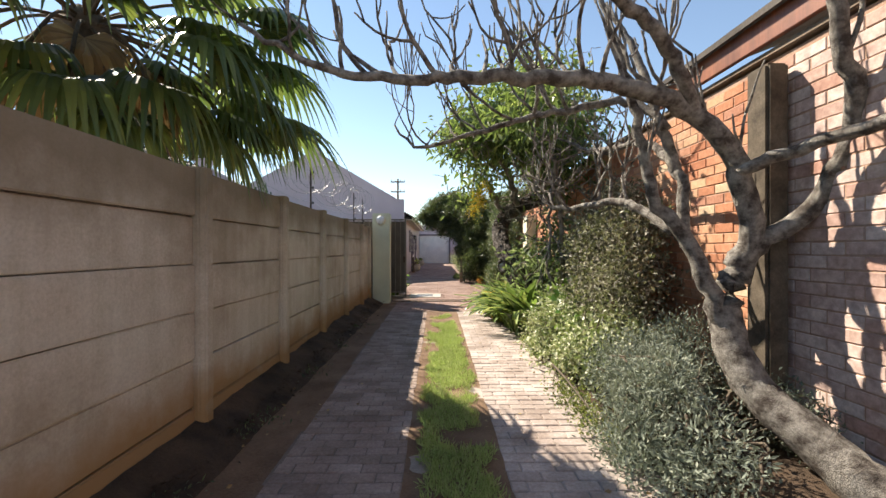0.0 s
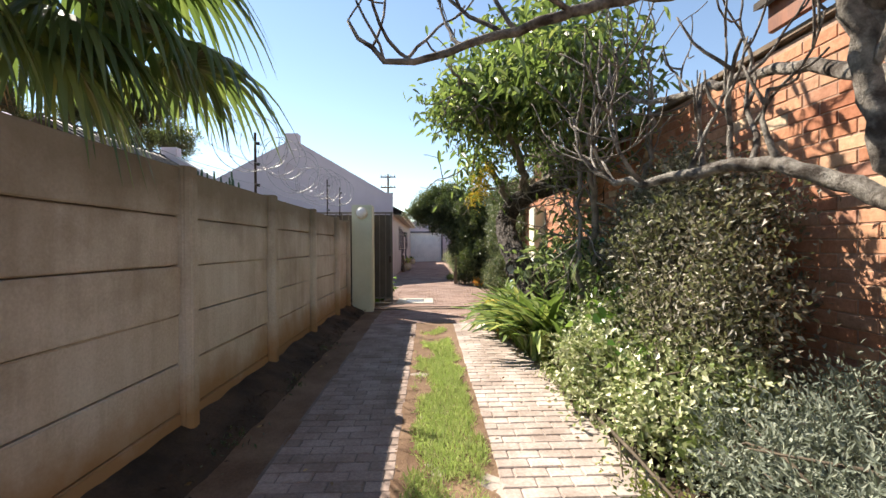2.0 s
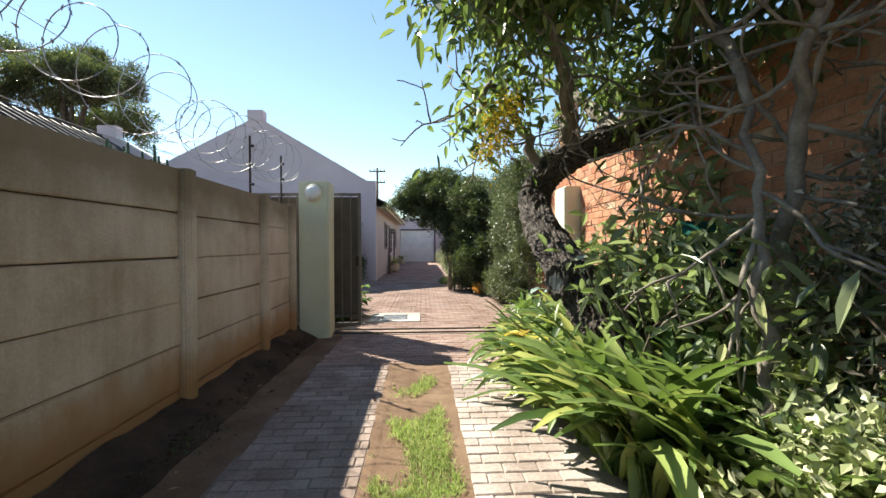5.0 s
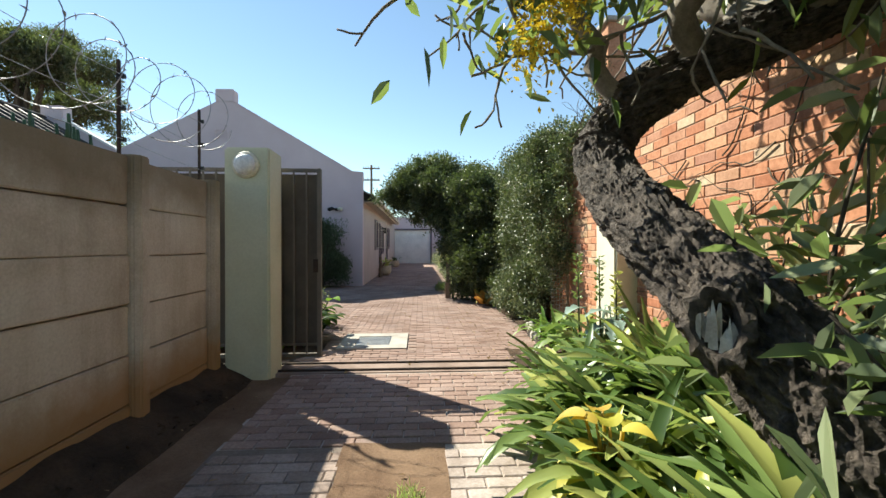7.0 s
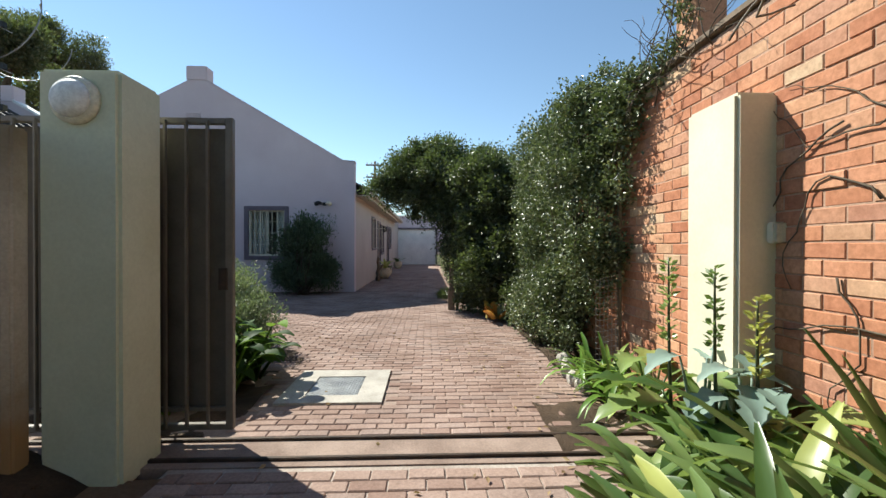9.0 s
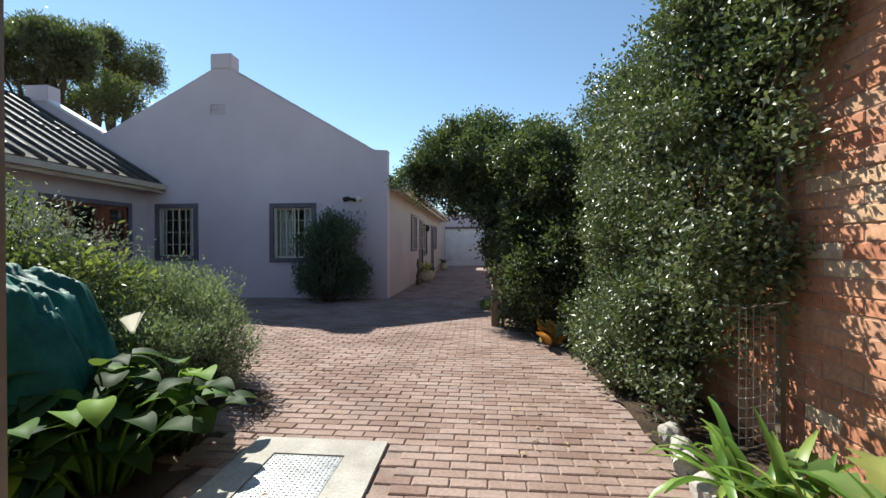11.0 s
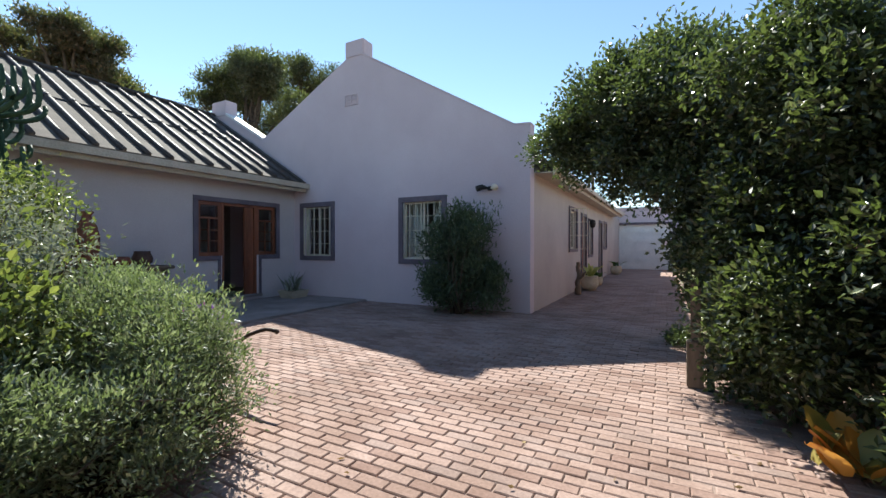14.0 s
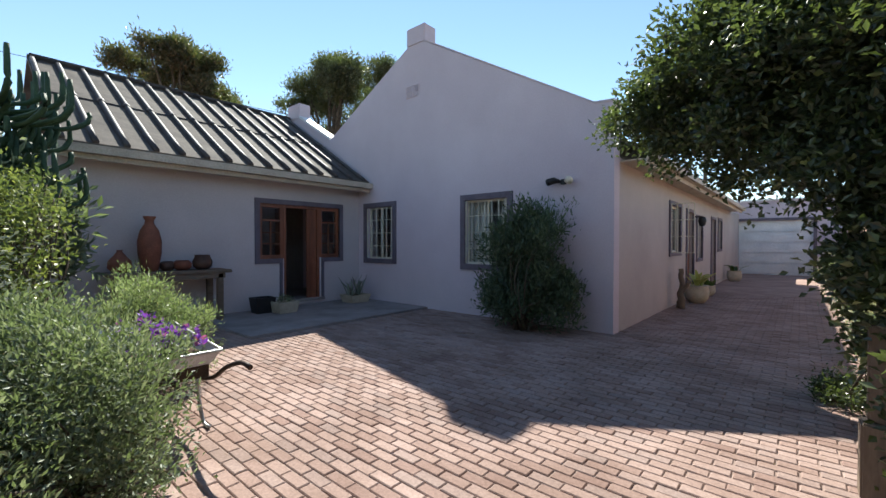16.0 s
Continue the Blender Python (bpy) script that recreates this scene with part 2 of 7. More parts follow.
GRASS = leaf_mat("lawn_grass", [(0, (0.25, 0.33, 0.1)), (0.5, (0.42, 0.5, 0.19)), (0.85, (0.52, 0.58, 0.25)), (1, (0.62, 0.57, 0.34))], 0.7, 0.45)
L_DARK = leaf_mat("dark_glossy_leaf", [(0, (0.02, 0.027, 0.017)), (0.6, (0.045, 0.058, 0.031)), (0.9, (0.092, 0.115, 0.053)), (1, (0.22, 0.25, 0.095))], 0.36, 0.24, spec=0.5)
L_HEDGE = leaf_mat("hedge_leaf", [(0, (0.028, 0.04, 0.02)), (0.4, (0.075, 0.1, 0.045)), (0.78, (0.15, 0.175, 0.09)), (1, (0.32, 0.34, 0.18))], 0.4, 0.15, spec=0.6)
L_OLD = leaf_mat("broad_tree_leaf", [(0, (0.035, 0.056, 0.026)), (0.5, (0.085, 0.125, 0.05)), (0.85, (0.22, 0.27, 0.1)), (1, (0.42, 0.44, 0.15))], 0.34, 0.46)
L_GREY = leaf_mat("silver_grey_leaf", [(0, (0.11, 0.13, 0.1)), (0.6, (0.2, 0.23, 0.18)), (1, (0.34, 0.36, 0.29))], 0.7, 0.2, (0.4, 0.45, 0.25))
L_DUSTY = leaf_mat("dusty_brown_leaf", [(0, (0.065, 0.053, 0.04)), (0.5, (0.19, 0.16, 0.12)), (0.85, (0.39, 0.345, 0.265)), (1, (0.58, 0.54, 0.44))], 0.5, 0.25)
L_VARI = leaf_mat("variegated_leaf", [(0, (0.13, 0.18, 0.06)), (0.35, (0.3, 0.34, 0.16)), (0.7, (0.55, 0.55, 0.34)), (1, (0.68, 0.66, 0.5))], 0.4, 0.25)
L_STRAP = leaf_mat("strap_leaf", [(0, (0.038, 0.078, 0.022)), (0.45, (0.11, 0.175, 0.055)), (0.8, (0.25, 0.33, 0.115)), (1, (0.5, 0.5, 0.15))], 0.32, 0.34, source="object")
L_BRIGHT = leaf_mat("bright_green_leaf", [(0, (0.06, 0.15, 0.025)), (0.6, (0.12, 0.25, 0.045)), (1, (0.25, 0.38, 0.08))], 0.4, 0.35)
L_AGA = leaf_mat("agapanthus_leaf", [(0, (0.08, 0.17, 0.03)), (0.6, (0.16, 0.28, 0.05)), (1, (0.36, 0.42, 0.12))], 0.38, 0.35, source="object")
L_SOFT = leaf_mat("soft_green_leaf", [(0, (0.05, 0.07, 0.045)), (0.45, (0.13, 0.16, 0.105)), (0.85, (0.265, 0.3, 0.2)), (1, (0.4, 0.43, 0.28))], 0.55, 0.3)
L_YELLOWGREEN = leaf_mat("yellow_green_leaf", [(0, (0.05, 0.065, 0.022)), (0.5, (0.12, 0.14, 0.045)), (1, (0.33, 0.34, 0.09))], 0.45, 0.3)
L_NARROW = leaf_mat("narrow_grey_green_leaf", [(0, (0.08, 0.11, 0.055)), (0.5, (0.18, 0.225, 0.12)), (0.9, (0.32, 0.36, 0.21)), (1, (0.45, 0.46, 0.22))], 0.34, 0.42)
L_PALM = leaf_mat("palm_leaf", [(0, (0.035, 0.065, 0.03)), (0.6, (0.08, 0.125, 0.06)), (1, (0.24, 0.27, 0.08))], 0.36, 0.36)
L_DRY = leaf_mat("dry_leaf", [(0, (0.16, 0.1, 0.05)), (0.6, (0.3, 0.2, 0.1)), (1, (0.45, 0.34, 0.18))], 0.7, 0.2, (0.4, 0.3, 0.1))
L_FAR = leaf_mat("far_tree_leaf", [(0, (0.03, 0.036, 0.022)), (0.6, (0.07, 0.078, 0.042)), (1, (0.16, 0.15, 0.08))], 0.4, 0.25)
L_REDTIP = leaf_mat("reddish_tree_leaf", [(0, (0.035, 0.035, 0.025)), (0.6, (0.085, 0.075, 0.045)), (1, (0.2, 0.12, 0.07))], 0.4, 0.25)
PETAL_Y = leaf_mat("yellow_petal", [(0, (0.5, 0.33, 0.02)), (1, (0.75, 0.6, 0.08))], 0.6, 0.35, (0.8, 0.6, 0.05))
PETAL_P = leaf_mat("purple_petal", [(0, (0.12, 0.03, 0.3)), (0.7, (0.2, 0.06, 0.42)), (1, (0.5, 0.14, 0.08))], 0.6, 0.3, (0.4, 0.1, 0.6))
PETAL_W = leaf_mat("white_petal", [(0, (0.7, 0.66, 0.58)), (1, (0.8, 0.78, 0.7))], 0.5, 0.3, (0.8, 0.75, 0.6))
L_ORANGE = leaf_mat("orange_succulent", [(0, (0.2, 0.22, 0.05)), (0.5, (0.5, 0.2, 0.04)), (1, (0.6, 0.32, 0.06))], 0.5, 0.25, (0.7, 0.3, 0.05), source="object")


# ---- building helpers ----
def thing(name, at, label, category, group="", kind=""):
    e = new(name)
    e.location = at
    e.empty_display_size = 0.1
    return tagged(e, label, category, group, kind)


def put(name, mesh, material, parent=None, label=""):
    ob = new(name, mesh)
    if material and not mesh.materials:
        mesh.materials.append(material)
    if parent:
        ob.parent = parent
        ob.matrix_parent_inverse = Matrix.Translation(-parent.location)
    if label:
        ob["label"] = label
    return ob


def finish(bm, name, smooth=False, bevel=0.0):
    if bevel:
        bmesh.ops.bevel(bm, geom=bm.edges[:], offset=bevel, segments=2, affect="EDGES", clamp_overlap=True)
    bmesh.ops.recalc_face_normals(bm, faces=bm.faces[:])
    me = bpy.data.meshes.new(name)
    bm.to_mesh(me)
    bm.free()
    if smooth:
        me.shade_smooth()
    return me


def part(name, bm, material, parent=None, label="", smooth=False, bevel=0.0):
    return put(name, finish(bm, name, smooth, bevel), material, parent, label)


def raw(name, verts, faces, smooth=False):
    me = bpy.data.meshes.new(name)
    me.from_pydata(np.asarray(verts).tolist(), [], np.asarray(faces).tolist() if isinstance(faces, np.ndarray) else faces)
    if smooth:
        me.shade_smooth()
    return me


def box(bm, x0, y0, z0, x1, y1, z1):
    v = [bm.verts.new(p) for p in ((x0, y0, z0), (x1, y0, z0), (x1, y1, z0), (x0, y1, z0), (x0, y0, z1), (x1, y0, z1), (x1, y1, z1), (x0, y1, z1))]
    for f in ((0, 3, 2, 1), (4, 5, 6, 7), (0, 1, 5, 4), (1, 2, 6, 5), (2, 3, 7, 6), (3, 0, 4, 7)):
        bm.faces.new([v[i] for i in f])
    return v


def boxes(*items):
    bm = bmesh.new()
    for it in items:
        box(bm, *it)
    return bm


def prism(bm, outline, lift):
    """A flat outline pushed along lift."""
    a = [bm.verts.new(p) for p in outline]
    b = [bm.verts.new(Vector(p) + Vector(lift)) for p in outline]
    bm.faces.new(a)
    bm.faces.new(b[::-1])
    for i in range(len(a)):
        j = (i + 1) % len(a)
        bm.faces.new((a[i], b[i], b[j], a[j]))


def spline(points, step=0.08):
    """Smooth run through the points, with any further columns carried along."""
    p = np.array(points, float)
    p = np.vstack([2 * p[0] - p[1], p, 2 * p[-1] - p[-2]])
    out = []
    for i in range(1, len(p) - 2):
        n = max(2, int(np.linalg.norm(p[i + 1, :3] - p[i, :3]) / step))
        for k in range(n):
            t = k / n
            out.append(0.5 * (2 * p[i] + (p[i + 1] - p[i - 1]) * t + (2 * p[i - 1] - 5 * p[i] + 4 * p[i + 1] - p[i + 2]) * t * t + (3 * p[i] - p[i - 1] - 3 * p[i + 1] + p[i + 2]) * t ** 3))
    out.append(p[-2])
    return np.array(out)


def tube_data(pts, radii, sides=8, rough=0.0, rng=None, base=0):
    pts = np.asarray(pts, float)
    n = len(pts)
    tan = np.gradient(pts, axis=0)
    tan /= np.linalg.norm(tan, axis=1)[:, None] + 1e-9
    ref = np.array([0.31, 0.17, 0.93])
    u = np.cross(tan, ref)
    u /= np.linalg.norm(u, axis=1)[:, None] + 1e-9
    w = np.cross(tan, u)
    a = np.arange(sides) * 2 * math.pi / sides
    r = np.asarray(radii, float)[:, None] * np.ones((n, sides))
    if rough and rng is not None:
        r = r * (1 + rough * rng.normal(size=(n, sides)))
    v = pts[:, None, :] + r[:, :, None] * (np.cos(a)[None, :, None] * u[:, None, :] + np.sin(a)[None, :, None] * w[:, None, :])
    i, k = np.meshgrid(np.arange(n - 1), np.arange(sides), indexing="ij")
    k2 = (k + 1) % sides
    f = np.stack([i * sides + k, i * sides + k2, (i + 1) * sides + k2, (i + 1) * sides + k], -1).reshape(-1, 4) + base
    faces = f.tolist()
    faces.append([base + x for x in range(sides)][::-1])
    faces.append([base + (n - 1) * sides + x for x in range(sides)])
    return v.reshape(-1, 3), faces


def tubes(name, runs, sides=8, rough=0.0, seed=1, smooth=True):
    """One mesh of several runs of (points, radii)."""
    rng = np.random.default_rng(seed)
    vs, fs, base = [], [], 0
    for pts, radii in runs:
        v, f = tube_data(pts, radii, sides, rough, rng, base)
        vs.append(v)
        fs += f
        base += len(v)
    return raw(name, np.vstack(vs), fs, smooth)


def lathe(bm, profile, centre, segs=24):
    cx, cy = centre
    rings = []
    for r, z in profile:
        rings.append([bm.verts.new((cx + r * math.cos(2 * math.pi * i / segs), cy + r * math.sin(2 * math.pi * i / segs), z)) for i in range(segs)])
    for a, b in zip(rings, rings[1:]):
        for i in range(segs):
            j = (i + 1) % segs
            bm.faces.new((a[i], a[j], b[j], b[i]))
    bm.faces.new(rings[0][::-1])
    bm.faces.new(rings[-1])


def unit(a):
    return a / (np.linalg.norm(a, axis=-1, keepdims=True) + 1e-9)


def leaf_arrays(pos, way, length, width, rng, fold=0.25, droop=0.0, six=False):
    n = len(pos)
    way = unit(way)
    side = unit(np.cross(way, unit(rng.normal(size=(n, 3)) + np.array([0, 0, 1.2]))))
    nor = np.cross(side, way)
    L = (length * rng.uniform(0.65, 1.25, n))[:, None]
    W = (width * rng.uniform(0.7, 1.2, n))[:, None]
    down = np.array([0, 0, -1.0]) * droop
    if six:
        v = np.stack([pos, pos + way * L * 0.3 + side * W * 0.45 + nor * W * fold, pos + way * L * 0.68 + side * W * 0.42 + nor * W * fold + down * L * 0.35,
                      pos + way * L + down * L, pos + way * L * 0.68 - side * W * 0.42 + nor * W * fold + down * L * 0.35, pos + way * L * 0.3 - side * W * 0.45 + nor * W * fold], 1)
        f = np.array([[0, 1, 2, 3], [0, 3, 4, 5]])
        k = 6
    else:
        v = np.stack([pos, pos + way * L * 0.45 + side * W * 0.5 + nor * W * fold, pos + way * L + down * L, pos + way * L * 0.45 - side * W * 0.5 + nor * W * fold], 1)
        f = np.array([[0, 1, 2], [0, 2, 3]])
        k = 4
    faces = (f[None] + (np.arange(n) * k)[:, None, None]).reshape(-1, f.shape[1])
    return v.reshape(-1, 3), faces


def foliage(name, blobs, n, length, width, seed, clump=0.1, per=12, shell=0.16, out=0.7, up=0.25, droop=0.0, six=False, floor=0.01, core=0.0, cut=None, lumps=0, lump=0.36):
    """Leaves in clumps over the skins of several ellipsoids (cx, cy, cz, rx, ry, rz), each broken into smaller lumps."""
    rng = np.random.default_rng(seed)
    b = np.array(blobs, float)
    if lumps:
        more = [np.array([*q[:3], *(q[3:] * 0.72)]) for q in b]
        for q in b:
            for _ in range(lumps):
                d = unit(rng.normal(size=3) + np.array([0, 0, 0.25]))
                r = q[3:].mean() * lump * rng.uniform(0.6, 1.35)
                more.append(np.array([*(q[:3] + d * (q[3:] - r * 0.7)), r, r, r * 0.9]))
        b = np.array(more)
    weight = (b[:, 3] * b[:, 4] + b[:, 4] * b[:, 5] + b[:, 3] * b[:, 5])
    nc = max(1, n // per)
    which = rng.choice(len(b), nc, p=weight / weight.sum())
    d = unit(rng.normal(size=(nc, 3)))
    bump = 1 + 0.12 * np.sin(d[:, 0] * 7 + which) * np.cos(d[:, 1] * 6 + 2 * which) + 0.08 * np.sin(d[:, 2] * 11)
    r = (1 - np.abs(rng.normal(0, shell, nc))) * bump
    if core:
        inner = rng.random(nc) < core
        r[inner] = rng.random(inner.sum()) ** 0.5
    c = b[which, :3] + d * b[which, 3:] * r[:, None]
    rep = rng.integers(per // 2, per + per // 2, nc)
    idx = np.repeat(np.arange(nc), rep)
    pos = c[idx] + rng.normal(0, clump, (len(idx), 3))
    way = d[idx] * out + rng.normal(0, 0.7, (len(idx), 3)) + np.array([0, 0, up])
    keep = pos[:, 2] > floor
    if cut is not None:
        keep &= cut(pos)
    v, f = leaf_arrays(pos[keep], way[keep], length, width, rng, 0.22, droop, six)
    return raw(name, v, f)


def stems_to(name, root, blobs, n, seed, r0=0.018, sides=5):
    """Twigs from a root that fan out into the blobs."""
    rng = np.random.default_rng(seed)
    b = np.array(blobs, float)
    runs = []
    for i in range(n):
        k = b[rng.integers(len(b))]
        tip = k[:3] + unit(rng.normal(size=3)) * k[3:] * rng.uniform(0.5, 0.95)
        tip[2] = max(tip[2], 0.08)
        a = np.array(root, float) + np.array([*rng.normal(0, 0.06, 2), 0])
        mid = (a + tip) / 2 + rng.normal(0, 0.12, 3) + np.array([0, 0, 0.08])
        p = spline(np.array([a, mid, tip]), 0.15)
        runs.append((p, np.linspace(r0, 0.004, len(p))))
    return tubes(name, runs, sides)


def shrub(name, label, root, blobs, n, length, width, material, seed, twigs=14, group="", **kw):
    e = thing(name, root, label, "shrub", group)
    put("foliage", foliage("foliage", blobs, n, length, width, seed, **kw), material, e)["kind"] = "stuff"
    put("twig_work", stems_to("twig_work", root, blobs, twigs, seed + 1), TWIG, e)["kind"] = "stuff"
    return e


def ribbons(name, roots, n_each, length, width, seed, spread=1.0, upright=1.0, segs=6, arch=1.0):
    """Arching strap leaves that rise from each root."""
    rng = np.random.default_rng(seed)
    vs, fs = [], []
    base = 0
    prof = np.array([0.55, 0.85, 1.0, 1.0, 0.93, 0.72, 0.2])
    for root in roots:
        for _ in range(n_each):
            a = rng.uniform(0, 2 * math.pi)
            L = length * rng.uniform(0.6, 1.2)
            lean = rng.uniform(0.15, 1.0) * spread
            bend = rng.uniform(0.6, 1.5) * arch
            h = np.array([math.cos(a), math.sin(a), 0])
            s = np.array([-math.sin(a), math.cos(a), 0])
            p = np.array(root, float) + np.array([*rng.normal(0, 0.05, 2), 0])
            ang = math.pi / 2 * upright - lean * 0.6
            W = width * rng.uniform(0.7, 1.2)
            tw = rng.normal(0, 0.3)
            for k in range(segs + 1):
                t = k / segs
                side = (s * math.cos(tw * t) + np.array([0, 0, math.sin(tw * t)])) * W * prof[int(t * 6)] * 0.5
                nrm = np.cross(h * math.cos(ang) + np.array([0, 0, math.sin(ang)]), s)
                vs += [p - side, p - nrm * W * 0.12, p + side]
                p = p + (h * math.cos(ang) + np.array([0, 0, math.sin(ang)])) * L / segs
                ang -= bend / segs
                if p[2] < 0.02:
                    p[2] = 0.02
            for k in range(segs):
                q = base + k * 3
                fs += [[q, q + 1, q + 4, q + 3], [q + 1, q + 2, q + 5, q + 4]]
            base += (segs + 1) * 3
    return raw(name, vs, fs, True)


# ---- ground ----
def sheet(name, x0, y0, x1, y1, z, material, label, category="ground", step=0.0, rise=0.0, seed=3):
    if step:
        nx, ny = max(2, int((x1 - x0) / step)), max(2, int((y1 - y0) / step))
        xs, ys = np.linspace(x0, x1, nx), np.linspace(y0, y1, ny)
        gx, gy = np.meshgrid(xs, ys, indexing="ij")
        gz = np.array([[z + rise * noise.fractal(Vector((a * 2.3, b * 2.3, seed)), 1.0, 2.0, 4) for b in ys] for a in xs])
        v = np.stack([gx, gy, gz], -1).reshape(-1, 3)
        i, k = np.meshgrid(np.arange(nx - 1), np.arange(ny - 1), indexing="ij")
        f = np.stack([i * ny + k, (i + 1) * ny + k, (i + 1) * ny + k + 1, i * ny + k + 1], -1).reshape(-1, 4)
        me = raw(name, v, f, True)
    else:
        me = raw(name, [(x0, y0, z), (x1, y0, z), (x1, y1, z), (x0, y1, z)], [[0, 1, 2, 3]])
    return tagged(put(name, me, material), label, category, kind="structure")


sheet("ground", -400, -400, 400, 400, -0.06, REDSOIL, "dry reddish garden earth that reaches the horizon")
sheet("earth_strip", -1.5, -4, -1.05, 10.2, -0.008, REDSOIL, "trodden brown earth between wall and paving", "soil", 0.05, 0.012)
strip = sheet("soil_strip", -1.74, -4, -1.36, 10.2, 0.0, SOIL, "dark loose soil along the foot of the precast wall", "soil", 0.05, 0.035)
for v in strip.data.vertices:
    v.co.z += 0.15 * max(0.0, 1 - (v.co.x + 1.74) / 0.36) - 0.02 * max(0.0, (v.co.x + 1.5) / 0.14)
sheet("middle_strip", -0.3, -4, 0.34, 8.8, -0.004, REDSOIL, "bare reddish soil under the grass between the tracks", "soil", 0.06, 0.015)
sheet("planting_bed_right", 1.22, -4, 2.38, 11.2, 0.0, SOIL, "dark garden soil under the shrubs by the brick wall", "soil", 0.08, 0.05)
sheet("planting_bed_arch", 1.72, 11.2, 2.38, 15.4, 0.03, SOIL, "dark garden soil below the climber", "soil", 0.08, 0.05)
sheet("planting_bed_left", -5.6, 10.7, -0.98, 12.9, 0.0, SOIL, "dark garden soil under the leafy plants", "soil", 0.08, 0.05)
sheet("pavement_tracks", -1.08, -4, 1.25, 10.3, -0.011, surface("pale_sand_joint", (0.3, 0.245, 0.21), (0.44, 0.375, 0.335), 3, 70, 0.95, 0.5), "sandy bedding of the brick wheel tracks", "pavement")
# bedding colour darkened along with the left track to carry the shade
sheet("pavement_track_left", -1.08, -4, -0.28, 8.77, -0.007, surface("shade_joint", (0.15, 0.118, 0.1), (0.22, 0.175, 0.15), 3, 70, 0.95, 0.5), "bedding of the left wheel track, its colour darkened for shade", "pavement")
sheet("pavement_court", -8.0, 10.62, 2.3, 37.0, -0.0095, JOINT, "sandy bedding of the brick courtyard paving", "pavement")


# ---- camera-side boundary: precast wall ----
wall_left = thing("wall_left", (-1.72, 3, 0), "weathered grey-beige precast concrete panel wall with posts", "wall", kind="structure")
POSTS = [2.97 + 1.525 * k for k in range(-4, 5)] + [10.08]
PANEL = 0.33


def panel_mesh(length):
    bm = bmesh.new()
    box(bm, -0.05, 0, 0.004, 0, length, PANEL - 0.004)
    return finish(bm, "panel", bevel=0.007)


def post_mesh():
    bm = bmesh.new()
    prism(bm, [(-0.10, -0.07, -0.1), (-0.10, 0.07, -0.1), (0.035, 0.07, -0.1), (0.075, 0.045, -0.1), (0.075, -0.045, -0.1), (0.035, -0.07, -0.1)], (0, 0, 2.02))
    return finish(bm, "post", bevel=0.01)


# added sheet, unseen behind the panels, keeps light out of their joints
part("backing", boxes((-1.84, -4, -0.1, -1.802, 10.1, 1.8)), PRECAST, wall_left)
long_panel, short_panel, post_me = panel_mesh(1.525 - 0.1), panel_mesh(10.08 - POSTS[-2] - 0.1), post_mesh()
prnd = random.Random(5)
for a, b in zip(POSTS, POSTS[1:]):
    for row in range(6):
        ob = put("panel", short_panel if b > 10 else long_panel, PRECAST, wall_left)
        ob.location = (-1.745 + prnd.uniform(-0.008, 0.008), a + 0.05, -0.08 + row * PANEL - 0.006 * a)
        ob.rotation_euler = (prnd.uniform(-0.004, 0.004), prnd.uniform(-0.012, 0.012), 0)
for y in POSTS:
    ob = put("post", post_me, PRECAST, wall_left)
    ob.location = (-1.75, y, -0.006 * y)
    ob.rotation_euler = (0, 0, prnd.uniform(-0.02, 0.02))

# razor wire on its posts
for y in (6.05, 9.15, 10.2):
    e = thing("wire_post", (-1.9, y, 0), "dark steel angle post holding the razor wire", "post", "razor wire posts")
    bm = bmesh.new()
    box(bm, -1.914, y - 0.011, 0, -1.892, y + 0.011, 2.55)
    part("angle", bm, DARKSTEEL, e, bevel=0.004)
    for zz in (1.98, 2.2, 2.42):
        bm = bmesh.new()
        box(bm, -1.885, y - 0.012, zz, -1.86, y + 0.012, zz + 0.03)
        part("insulator", bm, BLACK, e)
tt = np.linspace(0, 1, 900)
turns = 17
jr = np.random.default_rng(9)
rad = 0.26 + 0.05 * np.sin(tt * 23) + 0.03 * np.sin(tt * 61)
coil = np.stack([-1.9 + rad * np.cos(tt * turns * 2 * math.pi), 5.6 + tt * 4.8 + 0.05 * np.sin(tt * 40), 2.4 + rad * np.sin(tt * turns * 2 * math.pi) + 0.05 * np.sin(tt * 9)], -1)
razor = thing("razor_wire", (-1.9, 8.4, 1.9), "loose coil of thin steel razor wire above the wall", "wire")
put("coil", tubes("coil", [(coil, np.full(len(coil), 0.0035))], 4), WIRE, razor)
barbs = unit(jr.normal(size=(220, 3)))
bp_ = coil[::4][:220]
put("barbs", raw("barbs", *leaf_arrays(bp_ - barbs[:len(bp_)] * 0.02, barbs[:len(bp_)], 0.05, 0.016, jr)), WIRE, razor)["kind"] = "stuff"
runs = []
for zz in (2.0, 2.22, 2.44):
    yy = np.linspace(4.4, 10.25, 60)
    runs.append((np.stack([np.full(60, -1.87), yy, zz - 0.03 * np.abs(np.sin((yy - 6.05) * math.pi / 1.55))], -1), np.full(60, 0.002)))
put("strand", tubes("strand", runs, 4), WIRE, razor)

# ---- gate pillars, gate and rail ----
e = thing("gate_pillar", (-1.44, 10.36, 0), "pale green plastered gate pillar", "pillar", "gate pillars")
part("shaft", boxes((-1.655, 10.15, -0.05, -1.235, 10.5, 2.19)), PILLAR, e, bevel=0.02)
lamp = thing("bulkhead_light", (-1.45, 10.15, 2.02), "round cream bulkhead light on the gate pillar", "light")
bm = bmesh.new()
lathe(bm, [(0.125, 0), (0.125, 0.02), (0.115, 0.035), (0.1, 0.04)], (0, 0), 28)
ob = part("rim", bm, CREAM, None, smooth=True)
